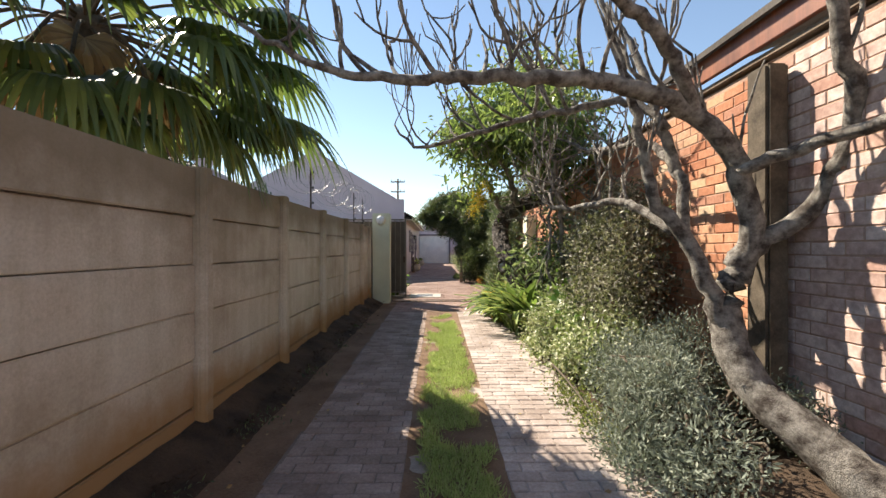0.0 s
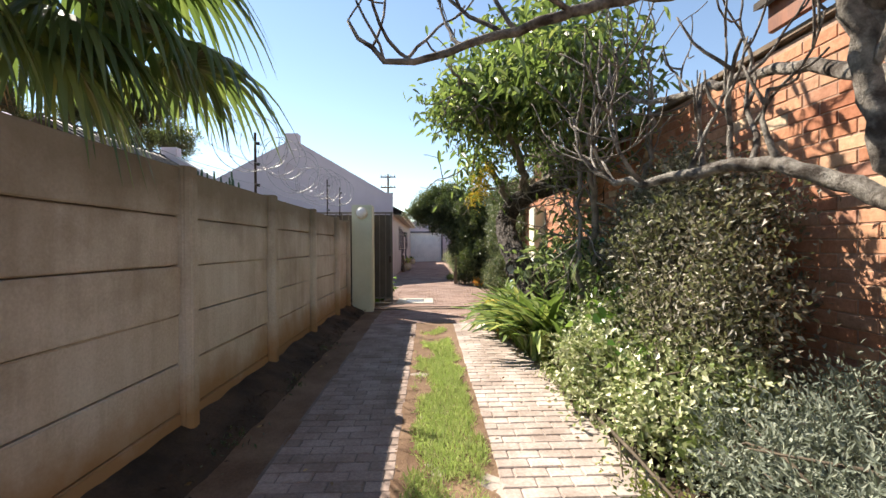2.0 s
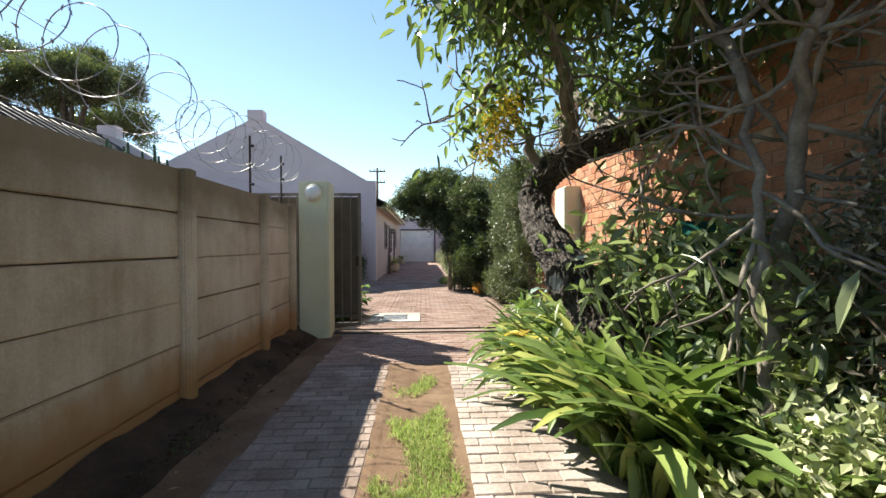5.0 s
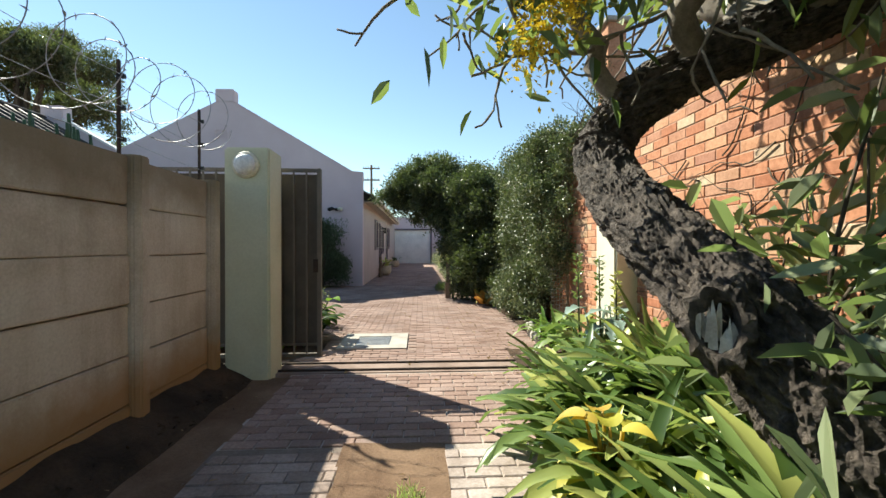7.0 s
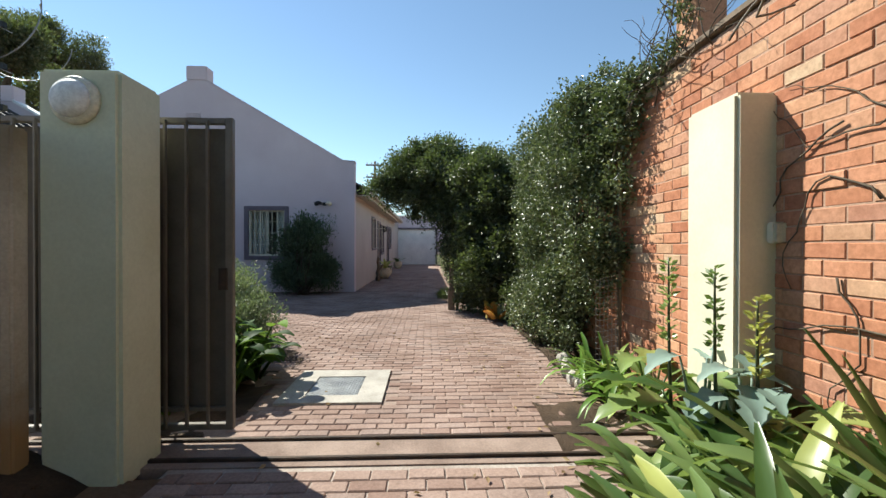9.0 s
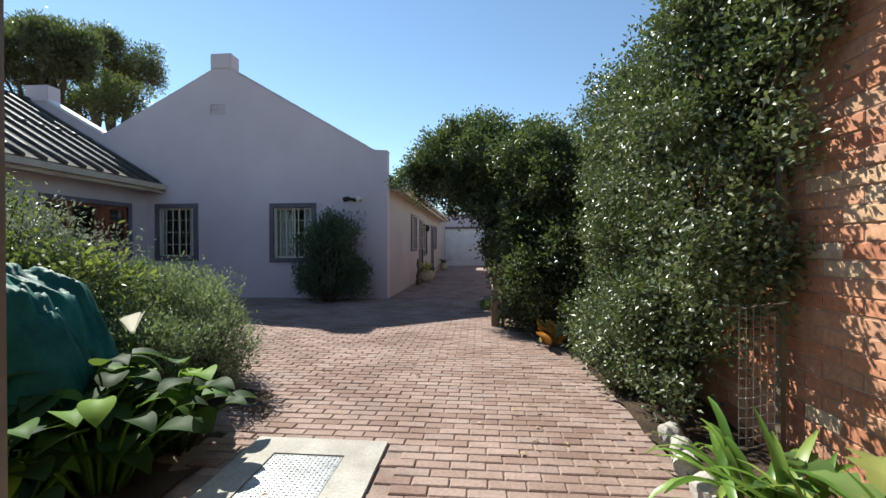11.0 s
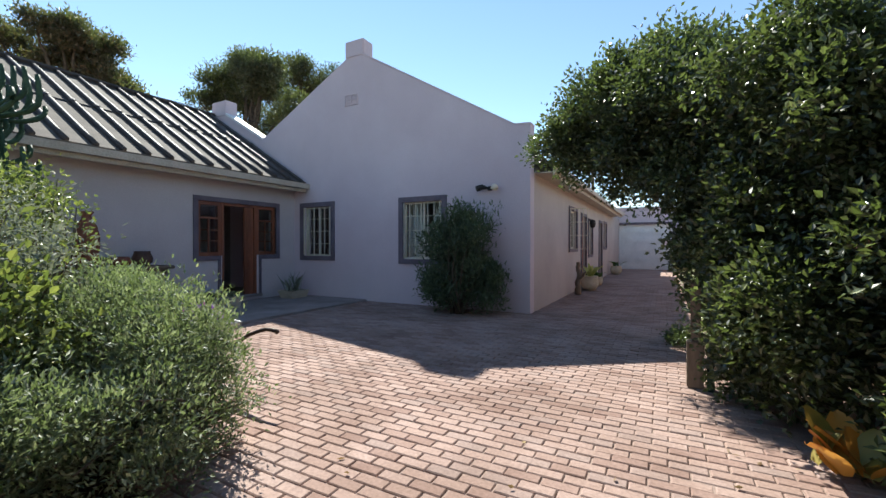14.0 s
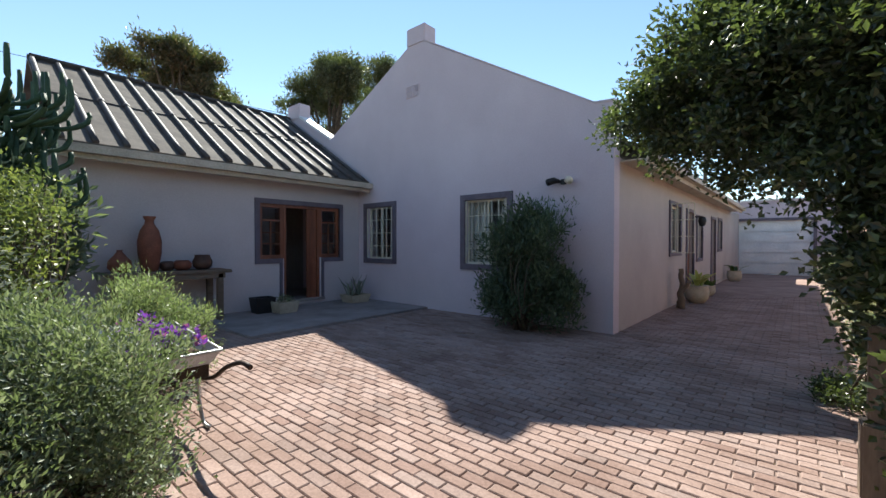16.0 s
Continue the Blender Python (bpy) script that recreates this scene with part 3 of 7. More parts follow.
ob.parent = lamp
ob.rotation_euler = (radians(90), 0, 0)
bm = bmesh.new()
lathe(bm, [(0.1, 0.038), (0.092, 0.06), (0.065, 0.08), (0.03, 0.088), (0.004, 0.09)], (0, 0), 28)
ob = part("dome", bm, WHITE, None, "frosted glass dome", smooth=True)
ob.parent = lamp
ob.rotation_euler = (radians(90), 0, 0)
e = thing("gate_pillar", (2.33, 10.4, 0), "pale cream plastered gate pillar against the brick wall", "pillar", "gate pillars")
part("shaft", boxes((2.13, 10.18, -0.05, 2.55, 10.63, 2.14)), RIGHTPILLAR, e, bevel=0.02)
e = thing("switch_box", (2.36, 10.16, 1.3), "small pale weatherproof box on the pillar", "box")
part("case", boxes((2.3, 10.12, 1.28, 2.44, 10.18, 1.4)), RIGHTPILLAR, e, bevel=0.01)
part("lid", boxes((2.305, 10.112, 1.285, 2.435, 10.12, 1.395)), CREAM, e, bevel=0.004)

GX1 = -0.86
GX0 = GX1 - 2.75
gate = thing("sliding_gate", (GX1 - 1.3, 10.62, 0), "brown steel sliding gate with vertical bars, half open", "gate")
for nm, b_ in (("stile", (GX1 - 0.045, 10.6, 0.08, GX1, 10.645, 2.08)), ("stile", (GX0, 10.6, 0.08, GX0 + 0.045, 10.645, 2.08)),
               ("top_rail", (GX0 + 0.045, 10.602, 2.04, GX1 - 0.045, 10.643, 2.078)), ("bottom_rail", (GX0 + 0.045, 10.602, 0.082, GX1 - 0.045, 10.643, 0.12)),
               ("middle_rail", (GX0 + 0.045, 10.606, 0.2, GX1 - 0.045, 10.64, 0.225))):
    part(nm, boxes(b_), GATEBAR, gate, bevel=0.004)
part("sheet", boxes((GX0 + 0.045, 10.646, 0.2, GX1 - 0.02, 10.652, 2.02)), GATESHEET, gate, "dark brown sheet behind the bars")
bar = finish(boxes((-0.008, -0.012, 0.0, 0.008, 0.012, 1.96)), "bar", bevel=0.003)
for i in range(20):
    ob = put("bar", bar, GATEBAR, gate)
    ob.location = (GX1 - 0.15 - i * 0.132, 10.592, 0.1)
for wx in (GX1 - 0.55, GX0 + 0.5):
    bm = bmesh.new()
    lathe(bm, [(0.045, -0.012), (0.05, -0.012), (0.05, -0.006), (0.04, 0), (0.05, 0.006), (0.05, 0.012), (0.045, 0.012)], (0, 0), 20)
    ob = part("wheel", bm, STEEL, None, smooth=True)
    ob.parent, ob.matrix_parent_inverse = gate, Matrix.Translation(-gate.location)
    ob.location, ob.rotation_euler = (wx, 10.622, 0.068), (radians(90), 0, 0)
part("lock_plate", boxes((GX1 - 0.08, 10.585, 0.98, GX1 - 0.03, 10.6, 1.12)), DARKSTEEL, gate, "dark steel lock plate")
sign = part("warning_sign", boxes((GX1 - 2.15, 10.572, 1.3, GX1 - 1.72, 10.578, 1.6)), YELLOW, gate, "yellow warning sign with black writing")
for r in range(4):
    part("writing", boxes((GX1 - 2.1 + 0.03 * (r % 2), 10.57, 1.34 + 0.06 * r, GX1 - 1.77 - 0.04 * (r % 3), 10.572, 1.365 + 0.06 * r)), BLACK, sign)
rail = thing("gate_rail", (0, 10.4, 0), "worn steel gate track set in concrete across the drive", "rail")
part("plinth", boxes((-3.6, 10.3, -0.06, 2.13, 10.66, -0.002)), JOINT, rail, "narrow concrete footing")
for yy in (10.36, 10.615):
    part("track", boxes((-3.6, yy, -0.01, 2.13, yy + 0.03, 0.016)), DARKSTEEL, rail, bevel=0.004)


# ---- brick wall on the other side ----
wall_right = thing("wall_right", (2.4, 6, 0), "tall face-brick wall in mixed orange, red and buff", "wall", kind="structure")
WTOP = 2.72
part("backing", boxes((2.366, -4, -0.1, 2.56, 18.5, WTOP - 0.02)), MORTAR, wall_right, "recessed grey mortar")
part("coping", boxes((2.33, -4, WTOP, 2.6, 18.5, WTOP + 0.05)), TIMBER, wall_right, "dark flat coping", bevel=0.008)


def brick_mesh(lx, ly, lz, bev, name):
    """Front at x = 0, pushed back along +x."""
    v, f = [], []
    for x, i in ((0, bev), (bev, 0), (lx, 0)):
        v += [(x, i, i), (x, ly - i, i), (x, ly - i, lz - i), (x, i, lz - i)]
    f.append([0, 3, 2, 1])
    for a in (0, 4):
        for k in range(4):
            j = (k + 1) % 4
            f.append([a + k, a + j, a + 4 + j, a + 4 + k])
    return v, f


# ---- gutter beam and post by the wall ----
e = thing("timber_post", (2.24, 2.93, 0), "weathered square timber post by the brick wall", "post")
part("baulk", boxes((2.17, 2.82, -0.05, 2.33, 3.02, 2.6)), TWIG, e, bevel=0.02)
e = thing("brick_pier", (2.45, 11.05, 0), "slim brick chimney pier rising above the wall", "chimney")
part("shaft", boxes((2.4, 10.92, WTOP + 0.05, 2.62, 11.2, 3.9)), BRICK_ISL, e, bevel=0.006)
part("cap", boxes((2.36, 10.88, 3.9, 2.66, 11.24, 3.96)), CONCRETE, e, bevel=0.008)
e = thing("roof_eave", (2.6, 1, 2.8), "dark timber eave of the brick building", "roof")
part("fascia", boxes((2.28, -4, 2.8, 2.32, 4.4, 3.0)), DARKWOOD, e, bevel=0.006)
part("roof_sheet", (lambda b: (prism(b, [(2.22, -4, 2.98), (4.6, -4, 3.9), (4.6, -4, 3.95), (2.22, -4, 3.03)], (0, 8.45, 0)), b)[1])(bmesh.new()), ROOFSHEET, e)

# ---- house ----
house = thing("house", (-6, 22, 0), "single-storey lilac plastered house with a tall stepped gable", "house")
HY = 19.4
HX = -1.62
LX = -7.88


def wall_runs(a0, a1, z0, z1, openings):
    """Cells of a grid that fills a wall and leaves its openings (s0, s1, z0, z1) out."""
    cuts = sorted({a0, a1, *[o[0] for o in openings], *[o[1] for o in openings]})
    levels = sorted({z0, z1, *[o[2] for o in openings], *[o[3] for o in openings]})
    return [(s, t, a, b) for s, t in zip(cuts, cuts[1:]) for a, b in zip(levels, levels[1:])
            if not any(o[0] <= s and o[1] >= t and o[2] <= a and o[3] >= b for o in openings)]


W1, W2 = (-7.54, -6.60, 1.03, 2.26), (-4.49, -3.51, 0.99, 2.24)
bm = bmesh.new()
for s, t, a, b in wall_runs(LX, HX, -0.1, 2.6, [W1, W2]):
    box(bm, s, HY, a, t, HY + 0.25, b)
VX, VZ = -9.1, 4.19
prism(bm, [(LX, HY, 2.6), (HX, HY, 2.6), (HX, HY, 3.58), (HX - 0.3, HY, 3.6), (-5.6, HY, 5.74), (-6.13, HY, 5.74), (VX, HY, VZ), (-10.65, HY, 5.08), (-11.3, HY, 5.08), (-11.3, HY, 2.6)], (0, 0.25, 0))
bmesh.ops.remove_doubles(bm, verts=bm.verts[:], dist=0.0005)
part("gable_wall", bm, LILAC, house, "smooth lilac plaster gable")
part("gable_cap", boxes((-6.14, HY - 0.02, 5.74, -5.59, HY + 0.35, 6.14)), LILAC, house, bevel=0.02)
part("parapet_cap", boxes((-11.3, HY - 0.02, 5.08, -10.65, HY + 0.35, 5.53)), LILAC, house, bevel=0.02)
bm = bmesh.new()
prism(bm, [(-10.65, HY - 0.03, 5.08), (VX, HY - 0.03, VZ), (VX, HY - 0.03, VZ + 0.07), (-10.65, HY - 0.03, 5.15)], (0, 0.32, 0))
part("coping", bm, WHITE, house, "white painted coping")
bm = bmesh.new()
prism(bm, [(HX + 0.01, HY - 0.015, 3.58), (HX - 0.3, HY - 0.015, 3.602), (-5.59, HY - 0.015, 5.742), (-5.59, HY - 0.015, 5.77), (HX - 0.31, HY - 0.015, 3.63), (HX + 0.01, HY - 0.015, 3.61)], (0, 0.28, 0))
part("coping", bm, LILAC, house)

SIDE = [(23.0, 24.0, 1.2, 2.25), (24.75, 25.6, 0.0, 2.2), (26.1, 26.9, 0.98, 2.1), (28.55, 29.35, 0.0, 2.18), (30.0, 30.8, 1.2, 2.2)]
bm = bmesh.new()
for s, t, a, b in wall_runs(HY + 0.25, 36.5, -0.1, 2.75, SIDE):
    box(bm, HX - 0.25, s, a, HX, t, b)
bmesh.ops.remove_doubles(bm, verts=bm.verts[:], dist=0.0005)
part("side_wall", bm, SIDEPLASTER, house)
bm = bmesh.new()
prism(bm, [(-1.2, HY + 0.26, 2.78), (-6.0, HY + 0.26, 5.3), (-6.0, HY + 0.26, 5.36), (-1.2, HY + 0.26, 2.84)], (0, 13.6, 0))
prism(bm, [(-6.0, HY + 0.26, 5.3), (-11.0, HY + 0.26, 2.7), (-11.0, HY + 0.26, 2.76), (-6.0, HY + 0.26, 5.36)], (0, 13.6, 0))
part("roof", bm, ROOFSHEET, house, "grey sheet roof")
part("fascia", boxes((-1.26, HY + 0.26, 2.6, -1.22, HY + 13.8, 2.8)), FASCIA, house, "pale fascia board", bevel=0.005)
part("soffit", boxes((HX, HY + 0.26, 2.68, -1.262, HY + 13.8, 2.7)), FASCIA, house)
bm = bmesh.new()
prism(bm, [(-1.218, HY + 0.26, 2.68), (-1.1, HY + 0.26, 2.68), (-1.09, HY + 0.26, 2.79), (-1.11, HY + 0.26, 2.79), (-1.12, HY + 0.26, 2.7), (-1.218, HY + 0.26, 2.7)], (0, 13.5, 0))
part("gutter", bm, FASCIA, house)
bm = boxes((-11.3, HY + 0.25, -0.1, -11.05, 36.5, 2.7))
part("back_wall", bm, LILAC, house)
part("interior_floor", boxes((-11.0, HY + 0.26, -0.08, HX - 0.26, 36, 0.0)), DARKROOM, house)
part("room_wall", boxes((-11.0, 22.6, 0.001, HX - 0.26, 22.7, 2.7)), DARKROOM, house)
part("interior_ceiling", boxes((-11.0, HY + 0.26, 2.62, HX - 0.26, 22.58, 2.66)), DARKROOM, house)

# left wing
WING0 = 12.6
bm = bmesh.new()
for s, t, a, b in wall_runs(WING0, HY, -0.1, 2.72, [(16.87, 17.40, 1.07, 2.23), (17.40, 18.28, 0.1, 2.23), (18.28, 18.81, 1.07, 2.23)]):
    box(bm, LX - 0.25, s, a, LX, t, b)
bmesh.ops.remove_doubles(bm, verts=bm.verts[:], dist=0.0005)
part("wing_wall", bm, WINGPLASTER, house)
bm = bmesh.new()
prism(bm, [(LX - 0.25, WING0, -0.1), (-14.6, WING0, -0.1), (-14.6, WING0, 2.7), (-11.0, WING0, 4.85), (LX - 0.25, WING0, 2.8)], (0, 0.2, 0))
part("wing_end_wall", bm, LILAC, house)
part("wing_back_wall", boxes((-14.6, WING0 + 0.2, -0.1, -14.4, HY + 0.1, 2.7)), LILAC, house)
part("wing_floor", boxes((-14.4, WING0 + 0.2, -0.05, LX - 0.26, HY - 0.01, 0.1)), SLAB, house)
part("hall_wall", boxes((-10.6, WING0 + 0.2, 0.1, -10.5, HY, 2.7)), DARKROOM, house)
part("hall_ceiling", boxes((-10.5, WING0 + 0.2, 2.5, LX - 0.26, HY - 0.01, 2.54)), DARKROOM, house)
EX, EZ, RX, RZ = -7.43, 2.84, -11.15, 5.06
ROOF0 = 13.75
bm = bmesh.new()
prism(bm, [(EX, ROOF0, EZ), (RX, ROOF0, RZ), (RX, ROOF0, RZ + 0.05), (EX, ROOF0, EZ + 0.05)], (0, HY - 0.03 - ROOF0, 0))
prism(bm, [(RX, ROOF0, RZ), (-14.9, ROOF0, EZ), (-14.9, ROOF0, EZ + 0.05), (RX, ROOF0, RZ + 0.05)], (0, HY - 0.03 - ROOF0, 0))
wing_roof = part("wing_roof", bm, ROOFSHEET, house, "weathered grey roof sheets with dark rolls")
slope = Vector((RX - EX, 0, RZ - EZ))
nrm = Vector((slope.z, 0, -slope.x)).normalized()
run = (slope.length)
roll_runs = tubes("roll", [([Vector((EX, 0, EZ + 0.05)) + nrm * 0.022 + slope * f for f in np.linspace(0, 1, 9)], np.full(9, 0.045))], 8)
for i in range(15):
    ob = put("roll", roll_runs, ROOFROLL, wing_roof)
    ob.matrix_parent_inverse = Matrix()
    ob.location = (0, ROOF0 + 0.06 + i * 0.385, 0)
collar_me = tubes("collar", [([Vector((EX, 0, EZ + 0.05)) + nrm * 0.022 + slope * f for f in (0.485, 0.515)], np.full(2, 0.056))], 8)
for i in range(15):
    ob = put("collar", collar_me, ROOFROLL, wing_roof)
    ob.matrix_parent_inverse = Matrix()
    ob.location = (0, ROOF0 + 0.06 + i * 0.385, 0)
seam = Vector((EX, 0, EZ + 0.05)) + slope * 0.5
bm = bmesh.new()
box(bm, seam.x - 0.02, ROOF0, seam.z - 0.004, seam.x + 0.02, HY - 0.04, seam.z + 0.018)
ob = part("seam", bm, ROOFROLL, wing_roof)
ob.matrix_parent_inverse = Matrix()
bm = bmesh.new()
box(bm, RX - 0.1, ROOF0, RZ + 0.03, RX + 0.1, HY - 0.04, RZ + 0.12)
ob = part("ridge", bm, ROOFROLL, wing_roof, bevel=0.03)
ob.matrix_parent_inverse = Matrix()
part("wing_fascia", boxes((EX - 0.04, ROOF0, EZ - 0.2, EX, HY - 0.002, EZ - 0.002)), FASCIA, house, "pale fascia and gutter", bevel=0.005)
part("wing_soffit", boxes((LX, ROOF0, EZ - 0.13, EX - 0.042, HY - 0.002, EZ - 0.11)), FASCIA, house)
bm = bmesh.new()
prism(bm, [(EX + 0.002, ROOF0, EZ - 0.12), (EX + 0.11, ROOF0, EZ - 0.12), (EX + 0.12, ROOF0, EZ), (EX + 0.1, ROOF0, EZ), (EX + 0.09, ROOF0, EZ - 0.1), (EX + 0.002, ROOF0, EZ - 0.1)], (0, HY - 0.01 - ROOF0, 0))
part("wing_gutter", bm, FASCIA, house)


def window_front(x0, x1, z0, z1, cols, rows, curtain):
    """A window in the gable: painted band, casement, panes, curtain and a barred guard that stands proud."""
    w = part("window", boxes((x0 - 0.11, HY - 0.035, z1, x1 + 0.11, HY + 0.02, z1 + 0.11), (x0 - 0.11, HY - 0.035, z0 - 0.11, x1 + 0.11, HY + 0.02, z0),
                             (x0 - 0.11, HY - 0.035, z0, x0, HY + 0.02, z1), (x1, HY - 0.035, z0, x1 + 0.11, HY + 0.02, z1)), BAND, house, "window with a raised purple-grey band")
    fr = [(x0, HY + 0.08, z0, x0 + 0.04, HY + 0.12, z1), (x1 - 0.04, HY + 0.08, z0, x1, HY + 0.12, z1), (x0 + 0.04, HY + 0.08, z1 - 0.04, x1 - 0.04, HY + 0.12, z1),
          (x0 + 0.04, HY + 0.08, z0, x1 - 0.04, HY + 0.12, z0 + 0.04), ((x0 + x1) / 2 - 0.02, HY + 0.082, z0 + 0.04, (x0 + x1) / 2 + 0.02, HY + 0.118, z1 - 0.04)]
    ob = part("window_frame", boxes(*fr), CREAM, w)
    ob.matrix_parent_inverse = Matrix()
    for s, t in ((x0 + 0.04, (x0 + x1) / 2 - 0.02), ((x0 + x1) / 2 + 0.02, x1 - 0.04)):
        ob = part("pane", boxes((s, HY + 0.097, z0 + 0.04, t, HY + 0.101, z1 - 0.04)), GLASS, w)
        ob.matrix_parent_inverse = Matrix()
        ob.visible_shadow = False
    for i in range(1, cols):
        x = x0 + 0.03 + (x1 - x0 - 0.06) * i / cols
        ob = part("burglar_bar", boxes((x - 0.008, HY - 0.03, z0 + 0.03, x + 0.008, HY - 0.015, z1 - 0.03)), CREAM, w)
        ob.matrix_parent_inverse = Matrix()
    for k in range(1, rows):
        z = z0 + (z1 - z0) * k / rows
        ob = part("burglar_bar", boxes((x0 + 0.02, HY - 0.014, z - 0.008, x1 - 0.02, HY + 0.0, z + 0.008)), CREAM, w)
        ob.matrix_parent_inverse = Matrix()
    for x in (x0 + 0.03, x1 - 0.045):
        ob = part("guard_edge", boxes((x, HY - 0.034, z0 + 0.02, x + 0.016, HY - 0.01, z1 - 0.02)), CREAM, w)
        ob.matrix_parent_inverse = Matrix()
    for s, t in curtain:
        us = np.linspace(s, t, 60)
        v = [(u, HY + 0.3 + 0.03 * math.sin(u * 75), zz) for u in us for zz in (z0 - 0.05, z1 + 0.05)]
        f = [[2 * i, 2 * i + 2, 2 * i + 3, 2 * i + 1] for i in range(59)]
        ob = put("curtain", raw("curtain", v, f, True), CURTAIN, w)
        ob.matrix_parent_inverse = Matrix()
    return w


window_front(*W1, 5, 4, [(-6.95, -6.5)])
window_front(*W2, 6, 4, [(-4.6, -4.15), (-3.85, -3.4)])


def side_window(y0, y1, z0, z1, glass=True):
    w = part("window", boxes((HX - 0.02, y0 - 0.09, z1, HX + 0.03, y1 + 0.09, z1 + 0.09), (HX - 0.02, y0 - 0.09, z0 - 0.09, HX + 0.03, y1 + 0.09, z0),
                             (HX - 0.02, y0 - 0.09, z0, HX + 0.03, y0, z1), (HX - 0.02, y1, z0, HX + 0.03, y1 + 0.09, z1)), BAND, house, "narrow window with a purple-grey band")
    ob = part("window_frame", boxes((HX - 0.12, y0, z0, HX - 0.08, y0 + 0.04, z1), (HX - 0.12, y1 - 0.04, z0, HX - 0.08, y1, z1), (HX - 0.12, y0 + 0.04, z1 - 0.04, HX - 0.08, y1 - 0.04, z1), (HX - 0.12, y0 + 0.04, z0, HX - 0.08, y1 - 0.04, z0 + 0.04)), CREAM, w)
    ob.matrix_parent_inverse = Matrix()
    ob = part("pane", boxes((HX - 0.102, y0 + 0.04, z0 + 0.04, HX - 0.098, y1 - 0.04, z1 - 0.04)), GLASS, w)
    ob.matrix_parent_inverse = Matrix()
    return w


for k in (0, 2, 4):
    w = side_window(*SIDE[k])
    if k == 0:
        y0, y1, z0, z1 = SIDE[0]
        for i in range(5):
            x = HX + 0.06 + 0.42 * i / 4
            ob = part("guard_bar", boxes((x - 0.007, y0 - 0.11 + 0.0, z0, x + 0.007, y0 - 0.095, z1)), CREAM, w)
            ob.matrix_parent_inverse = Matrix()
        for i in range(4):
            z = z0 + (z1 - z0) * i / 3
            ob = part("guard_bar", boxes((HX + 0.05, y0 - 0.12, z - 0.008, HX + 0.49, y0 - 0.105, z + 0.008)), CREAM, w)
            ob.matrix_parent_inverse = Matrix()
for k in (1, 3):
    y0, y1, z0, z1 = SIDE[k]
    d = part("door", boxes((HX - 0.02, y0 - 0.08, z0, HX + 0.03, y0, z1 + 0.08), (HX - 0.02, y1, z0, HX + 0.03, y1 + 0.08, z1 + 0.08), (HX - 0.02, y0, z1, HX + 0.03, y1, z1 + 0.08)), BAND, house, "side door with a purple-grey frame")
    ob = part("door_leaf", boxes((HX - 0.12, y0 + 0.005, z0 + 0.01, HX - 0.08, y1 - 0.005, z1 - 0.005)), DARKWOOD, d)
    ob.matrix_parent_inverse = Matrix()
    ob = part("handle", boxes((HX - 0.08, y0 + 0.06, 1.0, HX - 0.05, y0 + 0.16, 1.025)), STEEL, d)
    ob.matrix_parent_inverse = Matrix()

# front door with side lights
front = part("front_door", boxes((LX - 0.03, 16.77, 0.97, LX + 0.03, 16.87, 2.33), (LX - 0.03, 18.81, 0.97, LX + 0.03, 18.91, 2.33), (LX - 0.03, 16.87, 2.23, LX + 0.03, 18.81, 2.33),
                                 (LX - 0.03, 16.87, 0.97, LX + 0.03, 17.36, 1.07), (LX - 0.03, 18.32, 0.97, LX + 0.03, 18.81, 1.07),
                                 (LX - 0.03, 17.30, 0.1, LX + 0.03, 17.36, 0.97), (LX - 0.03, 18.32, 0.1, LX + 0.03, 18.38, 0.97)), BAND, house, "front door standing open between two side lights")


def sub(name, bm, material, parent, label="", bevel=0.0):
    ob = part(name, bm, material, parent, label, bevel=bevel)
    ob.matrix_parent_inverse = Matrix()
    return ob


for s, t in ((16.87, 17.40), (18.28, 18.81)):
    sub("side_light_frame", boxes((LX - 0.1, s, 1.07, LX - 0.03, s + 0.07, 2.23), (LX - 0.1, t - 0.07, 1.07, LX - 0.03, t, 2.23), (LX - 0.1, s + 0.07, 2.15, LX - 0.03, t - 0.07, 2.23), (LX - 0.1, s + 0.07, 1.07, LX - 0.03, t - 0.07, 1.15),
                                  (LX - 0.09, s + 0.07, 1.86, LX - 0.04, t - 0.07, 1.9), (LX - 0.085, (s + t) / 2 - 0.012, 1.15, LX - 0.045, (s + t) / 2 + 0.012, 1.86),
                                  (LX - 0.083, s + 0.07, 1.38, LX - 0.047, t - 0.07, 1.4), (LX - 0.083, s + 0.07, 1.61, LX - 0.047, t - 0.07, 1.63)), DARKWOOD, front, "reddish-brown wooden side light")
    ob = sub("pane", boxes((LX - 0.068, s + 0.07, 1.15, LX - 0.064, t - 0.07, 2.15)), GLASS, front)
    ob.visible_shadow = False
sub("jamb", boxes((LX - 0.12, 17.40, 0.1, LX - 0.02, 17.46, 2.23), (LX - 0.12, 18.22, 0.1, LX - 0.02, 18.28, 2.23), (LX - 0.12, 17.46, 2.17, LX - 0.02, 18.22, 2.23)), DARKWOOD, front, "reddish-brown door frame")
leaf = sub("door_leaf", boxes((LX - 0.09, 17.98, 0.11, LX - 0.045, 18.215, 2.165)), DARKWOOD, front, "closed half of the door", bevel=0.005)
for a, b in ((0.25, 0.95), (1.1, 2.0)):
    sub("panel", boxes((LX - 0.044, 18.03, a, LX - 0.032, 18.165, b)), DARKWOOD, front, bevel=0.006)
sub("open_leaf", boxes((LX - 0.52, 17.465, 0.11, LX - 0.13, 17.505, 2.165)), DARKWOOD, front, "leaf swung inwards", bevel=0.005)
sub("threshold", boxes((LX - 0.2, 17.30, 0.1, LX + 0.06, 18.38, 0.16)), SLAB, front)
